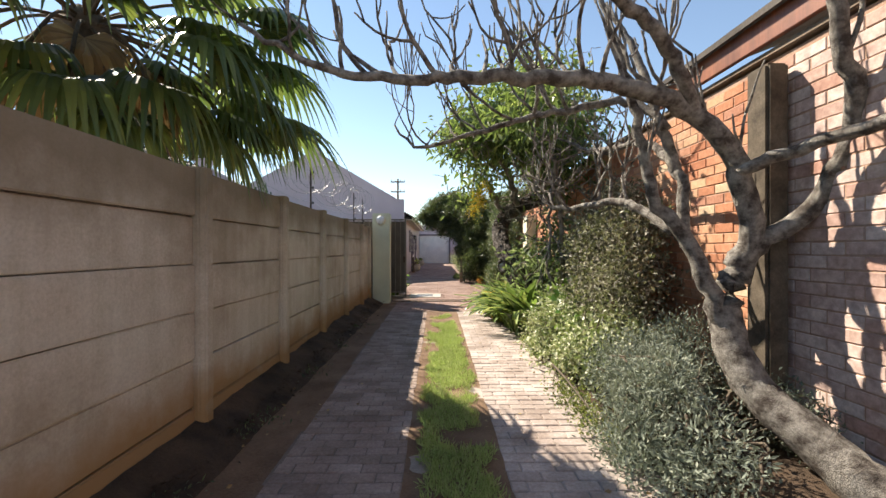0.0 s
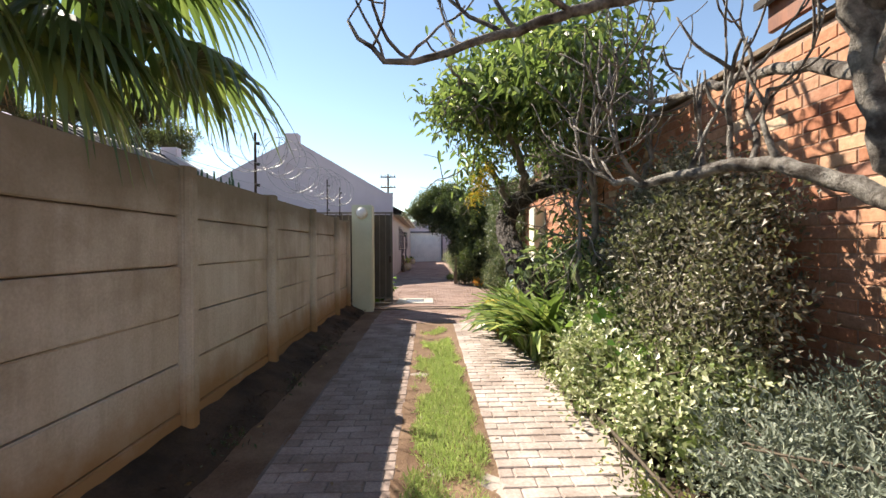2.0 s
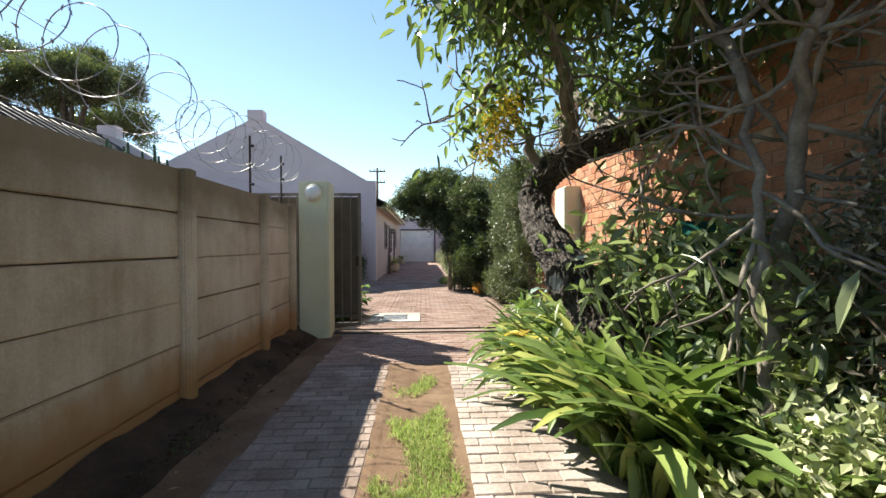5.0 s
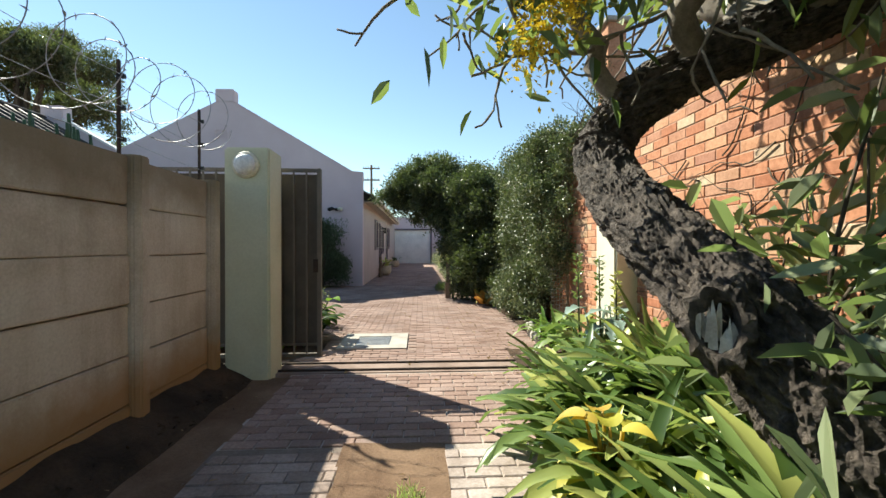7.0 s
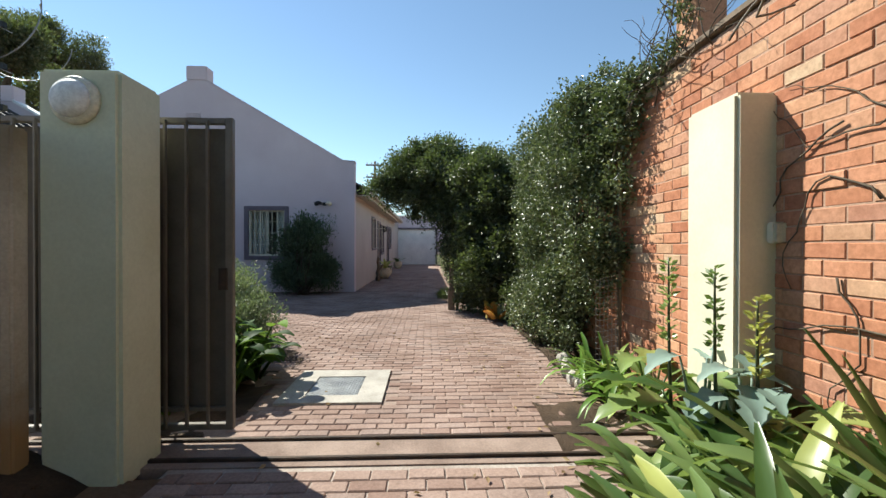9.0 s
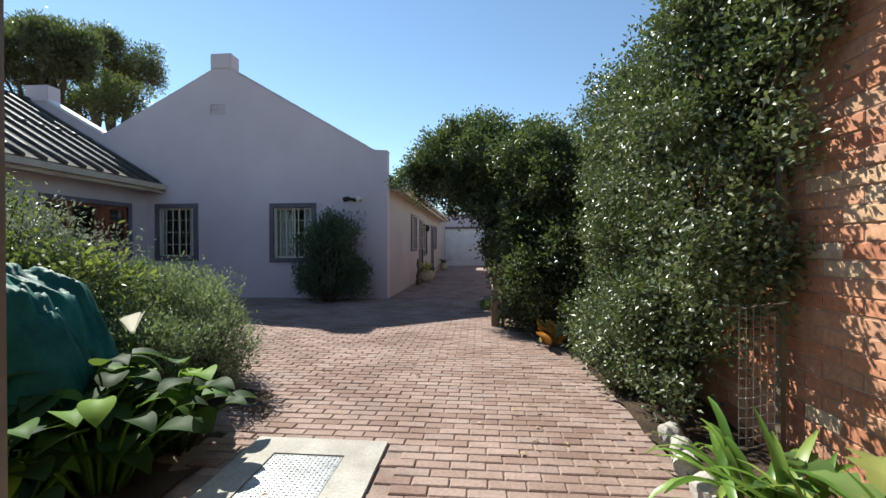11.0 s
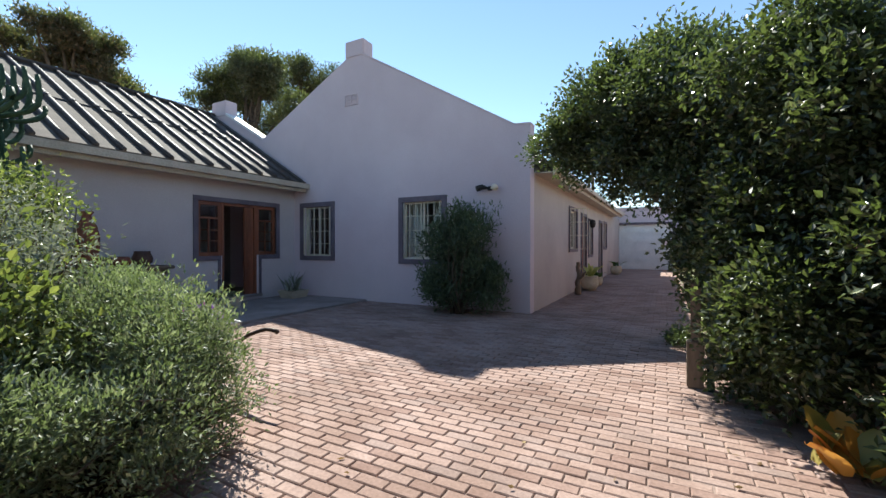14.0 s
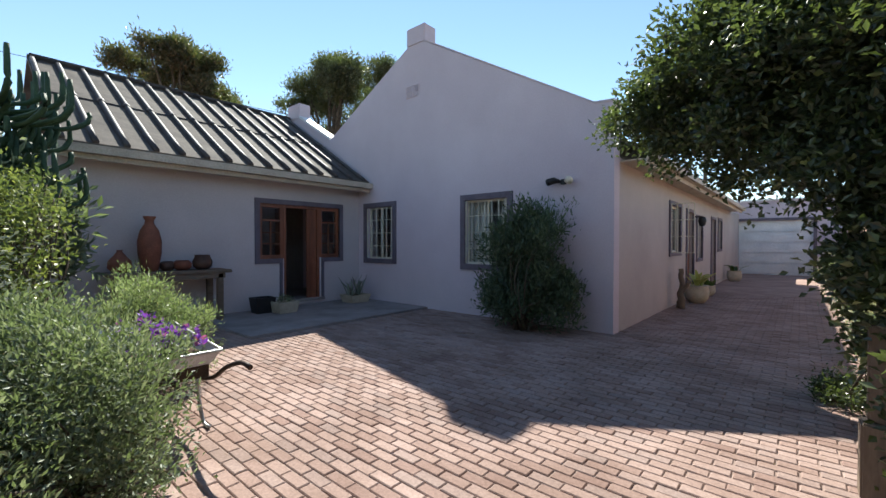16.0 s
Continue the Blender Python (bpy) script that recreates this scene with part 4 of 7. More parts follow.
e = thing("patio_slab", (-6.7, 17.6, 0), "worn grey screed slab before the front door", "slab", kind="structure")
part("slab", boxes((LX - 0.001, 15.6, -0.05, -5.5, HY - 0.001, 0.035)), SLAB, e, bevel=0.012)

# vent, lamp and number plate on the gable
vent = part("vent", boxes((-6.17, HY - 0.02, 4.62, -5.76, HY + 0.01, 4.64), (-6.17, HY - 0.02, 4.86, -5.76, HY + 0.01, 4.88), (-6.17, HY - 0.02, 4.74, -5.76, HY + 0.01, 4.76),
                          (-6.17, HY - 0.02, 4.64, -6.14, HY + 0.01, 4.86), (-5.79, HY - 0.02, 4.64, -5.76, HY + 0.01, 4.86), (-5.98, HY - 0.02, 4.64, -5.95, HY + 0.01, 4.86)), LILAC, house, "plastered air vent")
for a in (-6.14, -5.95):
    for b in (4.64, 4.76):
        for k in range(3):
            sub("slat", boxes((a, HY - 0.012, b + 0.01 + 0.033 * k, a + 0.16, HY - 0.004, b + 0.03 + 0.033 * k)), LILAC, vent)
spot = thing("wall_spotlight", (-2.43, HY, 2.4), "dark twin spotlight on the gable wall", "light")
part("plate", boxes((-2.48, HY - 0.03, 2.37, -2.38, HY, 2.46)), BLACK, spot, bevel=0.008)
for dx, mt in ((-0.13, BLACK), (0.12, CREAM)):
    p = np.array([(-2.43 + dx * 0.3, HY - 0.03, 2.42), (-2.43 + dx, HY - 0.1, 2.44), (-2.43 + dx * 1.5, HY - 0.2, 2.4)])
    put("lamp_head", tubes("lamp_head", [(p, [0.02, 0.055, 0.06])], 12), mt, spot)

# garage at the end of the drive
garage = thing("garage", (0, 36.6, 0), "plastered garage with a white up-and-over door", "garage")
part("wall", boxes((-11, 36.5, -0.1, -1.72, 36.75, 3.3), (0.97, 36.5, -0.1, 4.5, 36.75, 3.3), (-1.72, 36.5, 2.42, 0.97, 36.75, 3.3)), LILAC, garage)
part("coping", boxes((-11, 36.44, 3.3, 4.5, 36.8, 3.38)), WHITE, garage, bevel=0.01)
part("frame", boxes((-1.84, 36.44, 0, -1.72, 36.5, 2.54), (0.97, 36.44, 0, 1.09, 36.5, 2.54), (-1.72, 36.44, 2.42, 0.97, 36.5, 2.54)), BAND, garage, "purple-grey surround")
dr = part("door", boxes((-1.72, 36.6, 0.0, 0.97, 36.64, 2.42)), WHITE, garage, "white panelled door")
for k in range(5):
    sub("panel", boxes((-1.68, 36.585, 0.04 + 0.476 * k, 0.93, 36.6, 0.48 + 0.476 * k)), WHITE, dr, bevel=0.008)
part("roof", boxes((-11, 36.76, 3.1, 4.5, 41, 3.2)), ROOFSHEET, garage)
wall_far = tagged(part("wall_far_right", boxes((2.38, 18.5, -0.1, 2.6, 36.5, 2.2)), MORTAR), "plain reddish boundary wall", "wall", kind="structure")


# ---- trees ----
def smooth_limb(points, step=0.07, wobble=0.012, seed=0):
    rng = np.random.default_rng(seed)
    p = spline(points, step)
    p[1:-1, :3] += rng.normal(0, wobble, (len(p) - 2, 3))
    return p[:, :3], p[:, 3]


def twiggy(runs, rng, start, way, length, r, level, lift=0.55):
    """A crooked twig that turns upwards and forks."""
    n = max(4, int(length / 0.07))
    p = np.array(start, float)
    d = unit(np.array(way, float))
    pts, out = [p.copy()], []
    for i in range(n):
        d = unit(d + rng.normal(0, 0.16, 3) + np.array([0, 0, lift / n * 1.6]))
        p = p + d * length / n
        pts.append(p.copy())
        if level > 0 and i > 1 and rng.random() < 0.42:
            out.append((p.copy(), d.copy()))
    runs.append((np.array(pts), np.linspace(r, max(0.005, r * 0.45), len(pts))))
    for q, dd in out:
        twiggy(runs, rng, q, dd + rng.normal(0, 0.75, 3), length * rng.uniform(0.4, 0.7), r * 0.62, level - 1, lift)


bare = thing("pale_bare_tree", (2.2, 2.15, 0), "nearly leafless tree with pale lichen-covered crooked branches", "tree")
BOUGHS = {
    "trunk": [(2.24, 2.0, -0.05, 0.15), (2.1, 2.28, 0.12, 0.115), (1.89, 2.68, 0.42, 0.1), (1.82, 2.83, 0.68, 0.095), (1.86, 2.92, 0.98, 0.085), (1.95, 2.95, 1.2, 0.08), (2.0, 2.93, 1.34, 0.05)],
    "limb_a": [(1.95, 2.96, 1.1, 0.09), (2.02, 2.9, 1.45, 0.08), (1.88, 2.88, 1.9, 0.074), (1.62, 2.85, 2.2, 0.068), (1.1, 2.8, 2.4, 0.06), (0.5, 2.75, 2.43, 0.05), (-0.2, 2.6, 2.36, 0.036), (-0.75, 2.55, 2.38, 0.026), (-1.25, 2.5, 2.62, 0.014)],
    "limb_b": [(2.0, 2.93, 1.3, 0.07), (2.3, 2.75, 1.6, 0.062), (2.32, 2.5, 2.1, 0.055), (2.12, 2.4, 2.6, 0.046), (2.0, 2.3, 3.3, 0.035)],
    "limb_c": [(1.82, 2.85, 0.72, 0.07), (1.62, 2.96, 1.35, 0.055), (1.4, 3.0, 1.7, 0.045), (1.3, 3.02, 2.2, 0.036), (1.15, 3.05, 2.8, 0.03), (1.0, 3.1, 3.3, 0.016)],
    "limb_d": [(1.55, 3.12, 2.2, 0.04), (1.4, 3.3, 2.46, 0.036), (0.95, 3.45, 2.46, 0.03), (0.45, 3.5, 2.36, 0.024), (0.05, 3.55, 2.25, 0.019), (-0.3, 3.56, 2.18, 0.014), (-0.48, 3.56, 2.36, 0.008)],
    "limb_e": [(1.55, 3.02, 1.45, 0.042), (1.42, 3.5, 1.72, 0.036), (1.25, 3.95, 1.72, 0.03), (1.0, 4.25, 1.76, 0.02), (0.85, 4.4, 2.0, 0.01)],
    "limb_f": [(1.62, 2.85, 2.2, 0.05), (1.2, 2.6, 2.65, 0.044), (0.6, 2.4, 2.85, 0.034), (0.0, 2.3, 2.95, 0.022), (-0.5, 2.3, 3.2, 0.012)],
    "limb_g": [(1.62, 3.0, 1.35, 0.045), (1.62, 3.1, 1.9, 0.04), (1.75, 3.9, 2.3, 0.032), (1.65, 4.8, 2.45, 0.024), (1.4, 5.4, 2.75, 0.013)],
    "limb_h": [(1.88, 2.88, 1.85, 0.045), (2.2, 2.4, 1.98, 0.04), (2.3, 1.6, 2.0, 0.035), (2.2, 0.8, 2.2, 0.02)],
    "limb_i": [(1.62, 3.08, 1.85, 0.045), (1.5, 3.2, 2.4, 0.038), (1.45, 3.4, 2.9, 0.03), (1.3, 3.6, 3.4, 0.018)],
}
trng = np.random.default_rng(21)
twig_runs = []
for k, (nm, pts) in enumerate(BOUGHS.items()):
    p, r = smooth_limb([(x + 0.05, y - 0.08, z, q) for x, y, z, q in pts], 0.07, 0.006 if nm == "trunk" else 0.01, k)
    put(nm.split("_")[0], tubes(nm, [(p, r * (1.14 if nm == "trunk" else 0.94))], 14, 0.03, k), PALEBARK, bare)
    if nm in ("trunk", "limb_h"):
        continue
    for i in range(5, len(p), 1):
        if trng.random() < (0.09 if nm in ("limb_b", "limb_c", "limb_i", "limb_f") or p[i][0] > 1.5 else 0.52):
            d = p[min(i + 1, len(p) - 1)] - p[i - 1]
            way = unit(d) * 0.5 + np.array([trng.normal(-0.05, 0.6), trng.normal(0.1, 0.6), 0.5])
            twiggy(twig_runs, trng, p[i], way, trng.uniform(0.35, 0.85), min(0.017, r[i] * 0.55), 2, 0.9)
put("twig_work", tubes("twig_work", twig_runs, 6, 0.03, 3), PALEBARK, bare, "pale upturned twigs")["kind"] = "stuff"

old = thing("gnarled_old_tree", (1.5, 6.95, 0), "leaning old tree with thick cracked bark and drooping leaves", "tree")


def gnarled(name, points, seed, sides=120, amp=0.31):
    """A thick trunk whose bark is torn into long, interlocking ridges with dark clefts, bosses and hollows."""
    p = spline(points, 0.011)
    pts, rad_ = p[:, :3], p[:, 3]
    v, f = tube_data(pts, rad_, sides)
    v = v.reshape(len(pts), sides, 3)
    for i in range(len(pts)):
        along = i * 0.011
        for k in range(sides):
            q = v[i, k]
            a = k * 2 * math.pi / sides
            boss = noise.fractal(Vector(q * 5.0) + Vector((seed, 0, 0)), 1.0, 2.0, 3)
            u = Vector((math.cos(a) * 1.7, math.sin(a) * 1.7, along * 3.2))
            u = u + noise.noise_vector(u * 1.6 + Vector((seed, 3, 1))) * 0.35
            ridge, size, gain = 0.0, 2.2, 0.5
            for _ in range(5):
                ridge += gain * (1 - 2.6 * abs(noise.noise(u * size)))
                size, gain = size * 2.1, gain * 0.62
            v[i, k] = pts[i] + (q - pts[i]) * (1 + 0.14 * boss + amp * (0.7 * ridge - 0.35))
    return raw(name, v.reshape(-1, 3), f, False)


put("trunk", gnarled("trunk", [(1.62, 6.9, -0.05, 0.24), (1.5, 7.05, 0.4, 0.2), (1.3, 7.35, 0.9, 0.17), (1.2, 7.7, 1.2, 0.16), (1.17, 8.1, 1.48, 0.15), (1.2, 8.4, 1.72, 0.15), (1.3, 8.42, 1.95, 0.14), (1.5, 8.18, 2.13, 0.13), (1.88, 7.95, 2.27, 0.12), (2.2, 7.75, 2.42, 0.11)], 4), OLDBARK, old, "thick cracked grey-black bark")
HC = Vector((1.09, 7.36, 1.02))
HN = Vector((-0.62, -0.76, 0.18)).normalized()
HS = HN.cross(Vector((0, 0, 1))).normalized()
HU = HS.cross(HN)
bm = bmesh.new()
ringv = []
for i in range(40):
    a = 2 * math.pi * i / 40
    row_ = []
    for k in range(12):
        b = 2 * math.pi * k / 12
        rr_ = 0.088 + 0.03 * math.cos(b)
        q = HS * rr_ * 0.8 * math.cos(a) + HU * rr_ * 1.15 * math.sin(a) + HN * 0.04 * math.sin(b)
        q *= 1 + 0.3 * noise.fractal(q * 26, 1.0, 2.0, 3)
        row_.append(bm.verts.new(HC + q))
    ringv.append(row_)
for i in range(40):
    for k in range(12):
        bm.faces.new((ringv[i][k], ringv[(i + 1) % 40][k], ringv[(i + 1) % 40][(k + 1) % 12], ringv[i][(k + 1) % 12]))
part("hollow_lip", bm, OLDBARK, old, "swollen bark round a broken hollow")
hr_ = random.Random(12)
for i in range(9):
    bm = bmesh.new()
    off = HC + HS * (-0.055 + 0.0135 * i) - HN * hr_.uniform(-0.02, 0.015) - HU * hr_.uniform(0.05, 0.09)
    w_, h_ = hr_.uniform(0.007, 0.013), hr_.uniform(0.07, 0.16)
    low = [bm.verts.new(off + HS * sx * w_ + HN * sn * 0.012) for sx, sn in ((-1, -1), (1, -1), (1, 1), (-1, 1))]
    mid_ = [bm.verts.new(off + HU * h_ * 0.6 + HS * (sx * w_ * 0.8 + hr_.uniform(-0.004, 0.004)) + HN * sn * 0.009) for sx, sn in ((-1, -1), (1, -1), (1, 1), (-1, 1))]
    tip_ = bm.verts.new(off + HU * h_ + HS * hr_.uniform(-0.012, 0.012))
    bm.faces.new(low[::-1])
    for k in range(4):
        bm.faces.new((low[k], low[(k + 1) % 4], mid_[(k + 1) % 4], mid_[k]))
        bm.faces.new((mid_[k], mid_[(k + 1) % 4], tip_))
    part("splinter", bm, PALEWOOD, old, "pale torn heartwood")
orng = np.random.default_rng(8)
oruns = []
for pts in ([(1.3, 8.4, 1.95, 0.06), (1.0, 8.3, 2.5, 0.05), (0.7, 8.1, 2.75, 0.035), (0.6, 7.95, 2.4, 0.015), (0.62, 7.9, 2.15, 0.008)],
            [(1.5, 8.18, 2.13, 0.07), (1.2, 7.6, 2.75, 0.055), (0.7, 6.9, 3.1, 0.04), (0.2, 6.3, 3.3, 0.015)],
            [(1.88, 7.95, 2.27, 0.08), (1.8, 8.8, 2.9, 0.06), (1.5, 9.4, 3.4, 0.03)],
            [(1.88, 7.95, 2.27, 0.07), (1.9, 7.0, 2.8, 0.055), (1.7, 6.0, 3.1, 0.03), (1.4, 5.4, 2.9, 0.012)],
            [(2.2, 7.75, 2.42, 0.1), (2.2, 7.6, 3.4, 0.06), (2.0, 7.2, 4.2, 0.03)],
            [(1.9, 7.0, 2.9, 0.04), (1.7, 6.4, 2.3, 0.03), (1.6, 6.1, 1.7, 0.02), (1.55, 6.0, 0.9, 0.03), (1.6, 6.0, 0.0, 0.04)],
            [(1.85, 6.3, 0.0, 0.05), (1.8, 6.2, 0.9, 0.042), (1.72, 6.0, 1.8, 0.035), (1.5, 5.7, 2.6, 0.02), (1.2, 5.5, 3.1, 0.01)],
            [(2.1, 5.9, 0.0, 0.035), (2.05, 5.8, 1.2, 0.03), (2.1, 5.6, 2.2, 0.022), (1.95, 5.3, 3.1, 0.01)]):
    p, r = smooth_limb(pts, 0.1, 0.015, 3)
    oruns.append((p, r))
    for i in range(4, len(p)):
        if p[i][2] > 1.3:
            twiggy(oruns, orng, p[i], orng.normal(0, 0.7, 3), orng.uniform(0.3, 0.75), min(0.014, r[i] * 0.6), 2, 0.1)
put("branch_work", tubes("branch_work", oruns, 7, 0.04, 5), GREYTWIG, old)["kind"] = "stuff"
OLDCROWN = [(1.1, 7.6, 3.45, 1.0, 1.1, 0.75), (0.9, 6.9, 3.3, 0.9, 0.9, 0.6), (1.5, 6.2, 3.1, 0.8, 0.8, 0.5), (0.75, 7.95, 2.5, 0.36, 0.32, 0.36), (0.4, 6.7, 3.1, 0.5, 0.6, 0.4), (1.6, 7.0, 4.0, 0.9, 1.0, 0.5), (0.5, 7.6, 3.5, 0.45, 0.5, 0.45), (1.95, 8.5, 2.95, 0.35, 0.5, 0.35), (2.0, 7.4, 2.75, 0.3, 0.5, 0.35), (2.0, 6.5, 3.0, 0.4, 0.7, 0.5), (1.2, 5.5, 3.2, 0.6, 0.6, 0.4), (1.95, 7.6, 2.5, 0.25, 0.35, 0.2)]
put("crown", foliage("crown", OLDCROWN, 10500, 0.13, 0.05, 31, clump=0.16, per=8, shell=0.45, out=0.3, up=-0.35, droop=0.25, six=True, core=0.3), L_OLD, old, "long drooping leathery leaves")
blossom_pos = []
for c in ((0.61, 7.72, 2.04), (0.64, 7.68, 2.28), (0.8, 7.7, 2.42), (0.72, 7.7, 2.18)):
    blossom_pos.append(np.array(c) + orng.normal(0, 0.062, (420, 3)) * np.array([1, 1, 1.3]))
bpos = np.vstack(blossom_pos)
put("blossom", raw("blossom", *leaf_arrays(bpos, orng.normal(0, 1, bpos.shape), 0.03, 0.015, orng)), PETAL_Y, old, "hanging yellow flower clusters")

arch = thing("arch_tree", (1.6, 16.0, 0), "dense dark evergreen climber arching over the drive", "tree")
ARCH = [(1.65, 15.9, 1.0, 0.75, 1.2, 1.1), (1.55, 16.1, 2.1, 0.9, 1.3, 1.0), (1.5, 15.6, 2.45, 0.7, 0.75, 0.55), (0.75, 16.8, 2.95, 0.85, 0.9, 0.55), (0.05, 17.2, 2.85, 0.8, 0.8, 0.5), (-0.5, 17.35, 2.62, 0.5, 0.55, 0.38), (1.9, 17.4, 2.2, 0.8, 1.4, 1.3), (1.1, 16.4, 2.2, 0.5, 0.7, 0.7), (1.95, 14.9, 1.2, 0.5, 0.6, 1.3), (1.35, 15.5, 0.8, 0.4, 0.6, 0.85), (1.3, 16.2, 1.5, 0.42, 0.6, 0.9), (0.7, 17.2, 3.2, 0.8, 0.8, 0.4), (0.65, 16.9, 2.55, 0.6, 0.7, 0.45), (0.95, 16.6, 2.05, 0.45, 0.6, 0.5), (0.35, 16.7, 2.35, 0.42, 0.5, 0.42), (0.74, 16.5, 1.95, 0.36, 0.5, 0.5), (0.98, 16.35, 1.25, 0.3, 0.5, 0.6), (1.7, 16.6, 3.0, 0.65, 0.8, 0.35), (-0.2, 17.3, 2.35, 0.42, 0.5, 0.33), (0.3, 17.0, 2.1, 0.38, 0.5, 0.4), (1.25, 15.7, 0.45, 0.32, 0.45, 0.45), (1.75, 15.3, 2.3, 0.5, 0.5, 0.6), (1.13, 15.8, 0.75, 0.17, 0.4, 0.75), (1.2, 15.65, 1.55, 0.22, 0.4, 0.6)]
put("crown", foliage("crown", ARCH, 200000, 0.06, 0.036, 41, clump=0.06, per=16, shell=0.16, out=0.8, up=0.15, core=0.2, lumps=14, lump=0.34), L_DARK, arch)
aruns = []
for pts in ([(1.5, 16.3, -0.05, 0.06), (1.5, 16.3, 1.2, 0.055), (1.3, 16.5, 2.2, 0.05), (0.7, 16.9, 2.8, 0.035), (-0.2, 17.2, 2.75, 0.015)], [(1.7, 15.6, -0.05, 0.05), (1.6, 15.7, 1.3, 0.04), (1.5, 15.9, 2.6, 0.02)], [(1.2, 16.1, -0.05, 0.03), (1.15, 16.2, 1.4, 0.03), (1.0, 16.5, 2.5, 0.02)]):
    aruns.append(smooth_limb(pts, 0.12, 0.01, 6))
put("trunk", tubes("trunk", aruns, 8, 0.04), TWIG, arch)
tops = np.random.default_rng(5)
sp = []
for _ in range(70):
    k = ARCH[tops.integers(len(ARCH))]
    d = unit(tops.normal(size=3) + np.array([0, 0, 1.0]))
    a = np.array(k[:3]) + d * np.array(k[3:]) * 0.95
    for s in range(9):
        sp.append(a + d * 0.035 * s + tops.normal(0, 0.012, 3))
sp = np.array(sp)
put("shoot_work", raw("shoot_work", *leaf_arrays(sp, tops.normal(0, 0.6, sp.shape) + np.array([0, 0, 0.5]), 0.06, 0.03, tops)), L_HEDGE, arch, "paler new shoots")["kind"] = "stuff"

climber = thing("wall_climber", (2.0, 13.4, 0), "dense small-leaved glossy climber on the brick wall", "climber")
HEDGE = [(2.05, 12.6, 1.6, 0.42, 0.75, 1.35), (2.08, 13.35, 1.5, 0.46, 0.8, 1.5), (2.15, 14.05, 1.5, 0.4, 0.6, 1.4), (2.15, 12.9, 2.6, 0.4, 0.9, 0.55), (2.1, 14.0, 2.65, 0.45, 0.9, 0.5), (1.9, 12.8, 0.5, 0.36, 0.6, 0.5), (1.88, 13.5, 0.45, 0.36, 0.65, 0.5), (1.88, 14.2, 0.32, 0.28, 0.45, 0.32), (2.3, 12.3, 2.75, 0.35, 0.6, 0.35), (2.34, 11.75, 2.72, 0.18, 0.4, 0.2), (2.4, 11.3, 2.78, 0.12, 0.25, 0.16), (2.36, 11.05, 3.25, 0.12, 0.12, 0.3), (2.22, 12.05, 1.75, 0.16, 0.4, 1.0), (2.25, 11.85, 2.45, 0.14, 0.35, 0.4)]
put("leaves", foliage("leaves", HEDGE, 98000, 0.042, 0.028, 51, clump=0.05, per=13, shell=0.2, out=0.75, up=0.2, core=0.22, lumps=34, lump=0.24), L_HEDGE, climber)
put("twig_work", stems_to("twig_work", (2.25, 13.2, 0.02), HEDGE, 60, 52, 0.014), TWIG, climber)["kind"] = "stuff"
put("creeping_shoot", tubes("creeping_shoot", [smooth_limb([(2.1, 12.3, 1.0, 0.006), (2.0, 11.9, 0.93, 0.005), (2.1, 11.6, 1.0, 0.003)], 0.05, 0.004, 2)], 5), TWIG, climber)

# fan palm behind the precast wall
palm = thing("fan_palm", (-3.05, 3.6, 0), "fan palm with drooping split fronds and a shaggy trunk", "palm")
pr_ = np.random.default_rng(61)
tp = np.array([(-3.05, 3.6, z) for z in np.linspace(-0.1, 3.3, 40)]) + pr_.normal(0, 0.01, (40, 3))
put("trunk", tubes("trunk", [(tp, 0.13 + 0.04 * np.abs(np.sin(np.arange(40) * 1.7)))], 14, 0.12, 6), TWIG, palm, "brown fibrous trunk")
stalks = []


def fan(centre, way, size, sag, rng, n=34):
    """A pleated fan of pointed strips, joined at the heart and split to the tips, that hang."""
    way = unit(np.array(way, float))
    side = unit(np.cross(way, [0, 0, 1.0]))
    upv = np.cross(side, way)
    vs, fs = [], []
    for i in range(n):
        a = -2.2 + 4.4 * (i + 0.5) / n + rng.normal(0, 0.02)
        d = way * math.cos(a) + side * math.sin(a)
        L = size * (0.78 + 0.22 * math.cos(a)) * rng.uniform(0.88, 1.08)
        wid = unit(np.cross(d, upv))
        base = len(vs)
        for k in range(8):
            t = k / 7
            w = size * 0.055 * (0.25 + 1.5 * t if t < 0.45 else max(0.02, 1.66 * (1 - t)))
            drop = sag * L * max(0.0, t - 0.35) ** 1.7 * 1.5
            p = np.array(centre) + d * L * t * (1 - 0.25 * sag * t) + upv * 0.08 * size * math.sin(t * 2) + np.array([0, 0, -drop])
            ridge = upv * w * 0.35
            vs += [p - wid * w, p + ridge, p + wid * w]
        for k in range(7):
            q = base + 3 * k
            fs += [[q, q + 1, q + 4, q + 3], [q + 1, q + 2, q + 5, q + 4]]
    return vs, fs


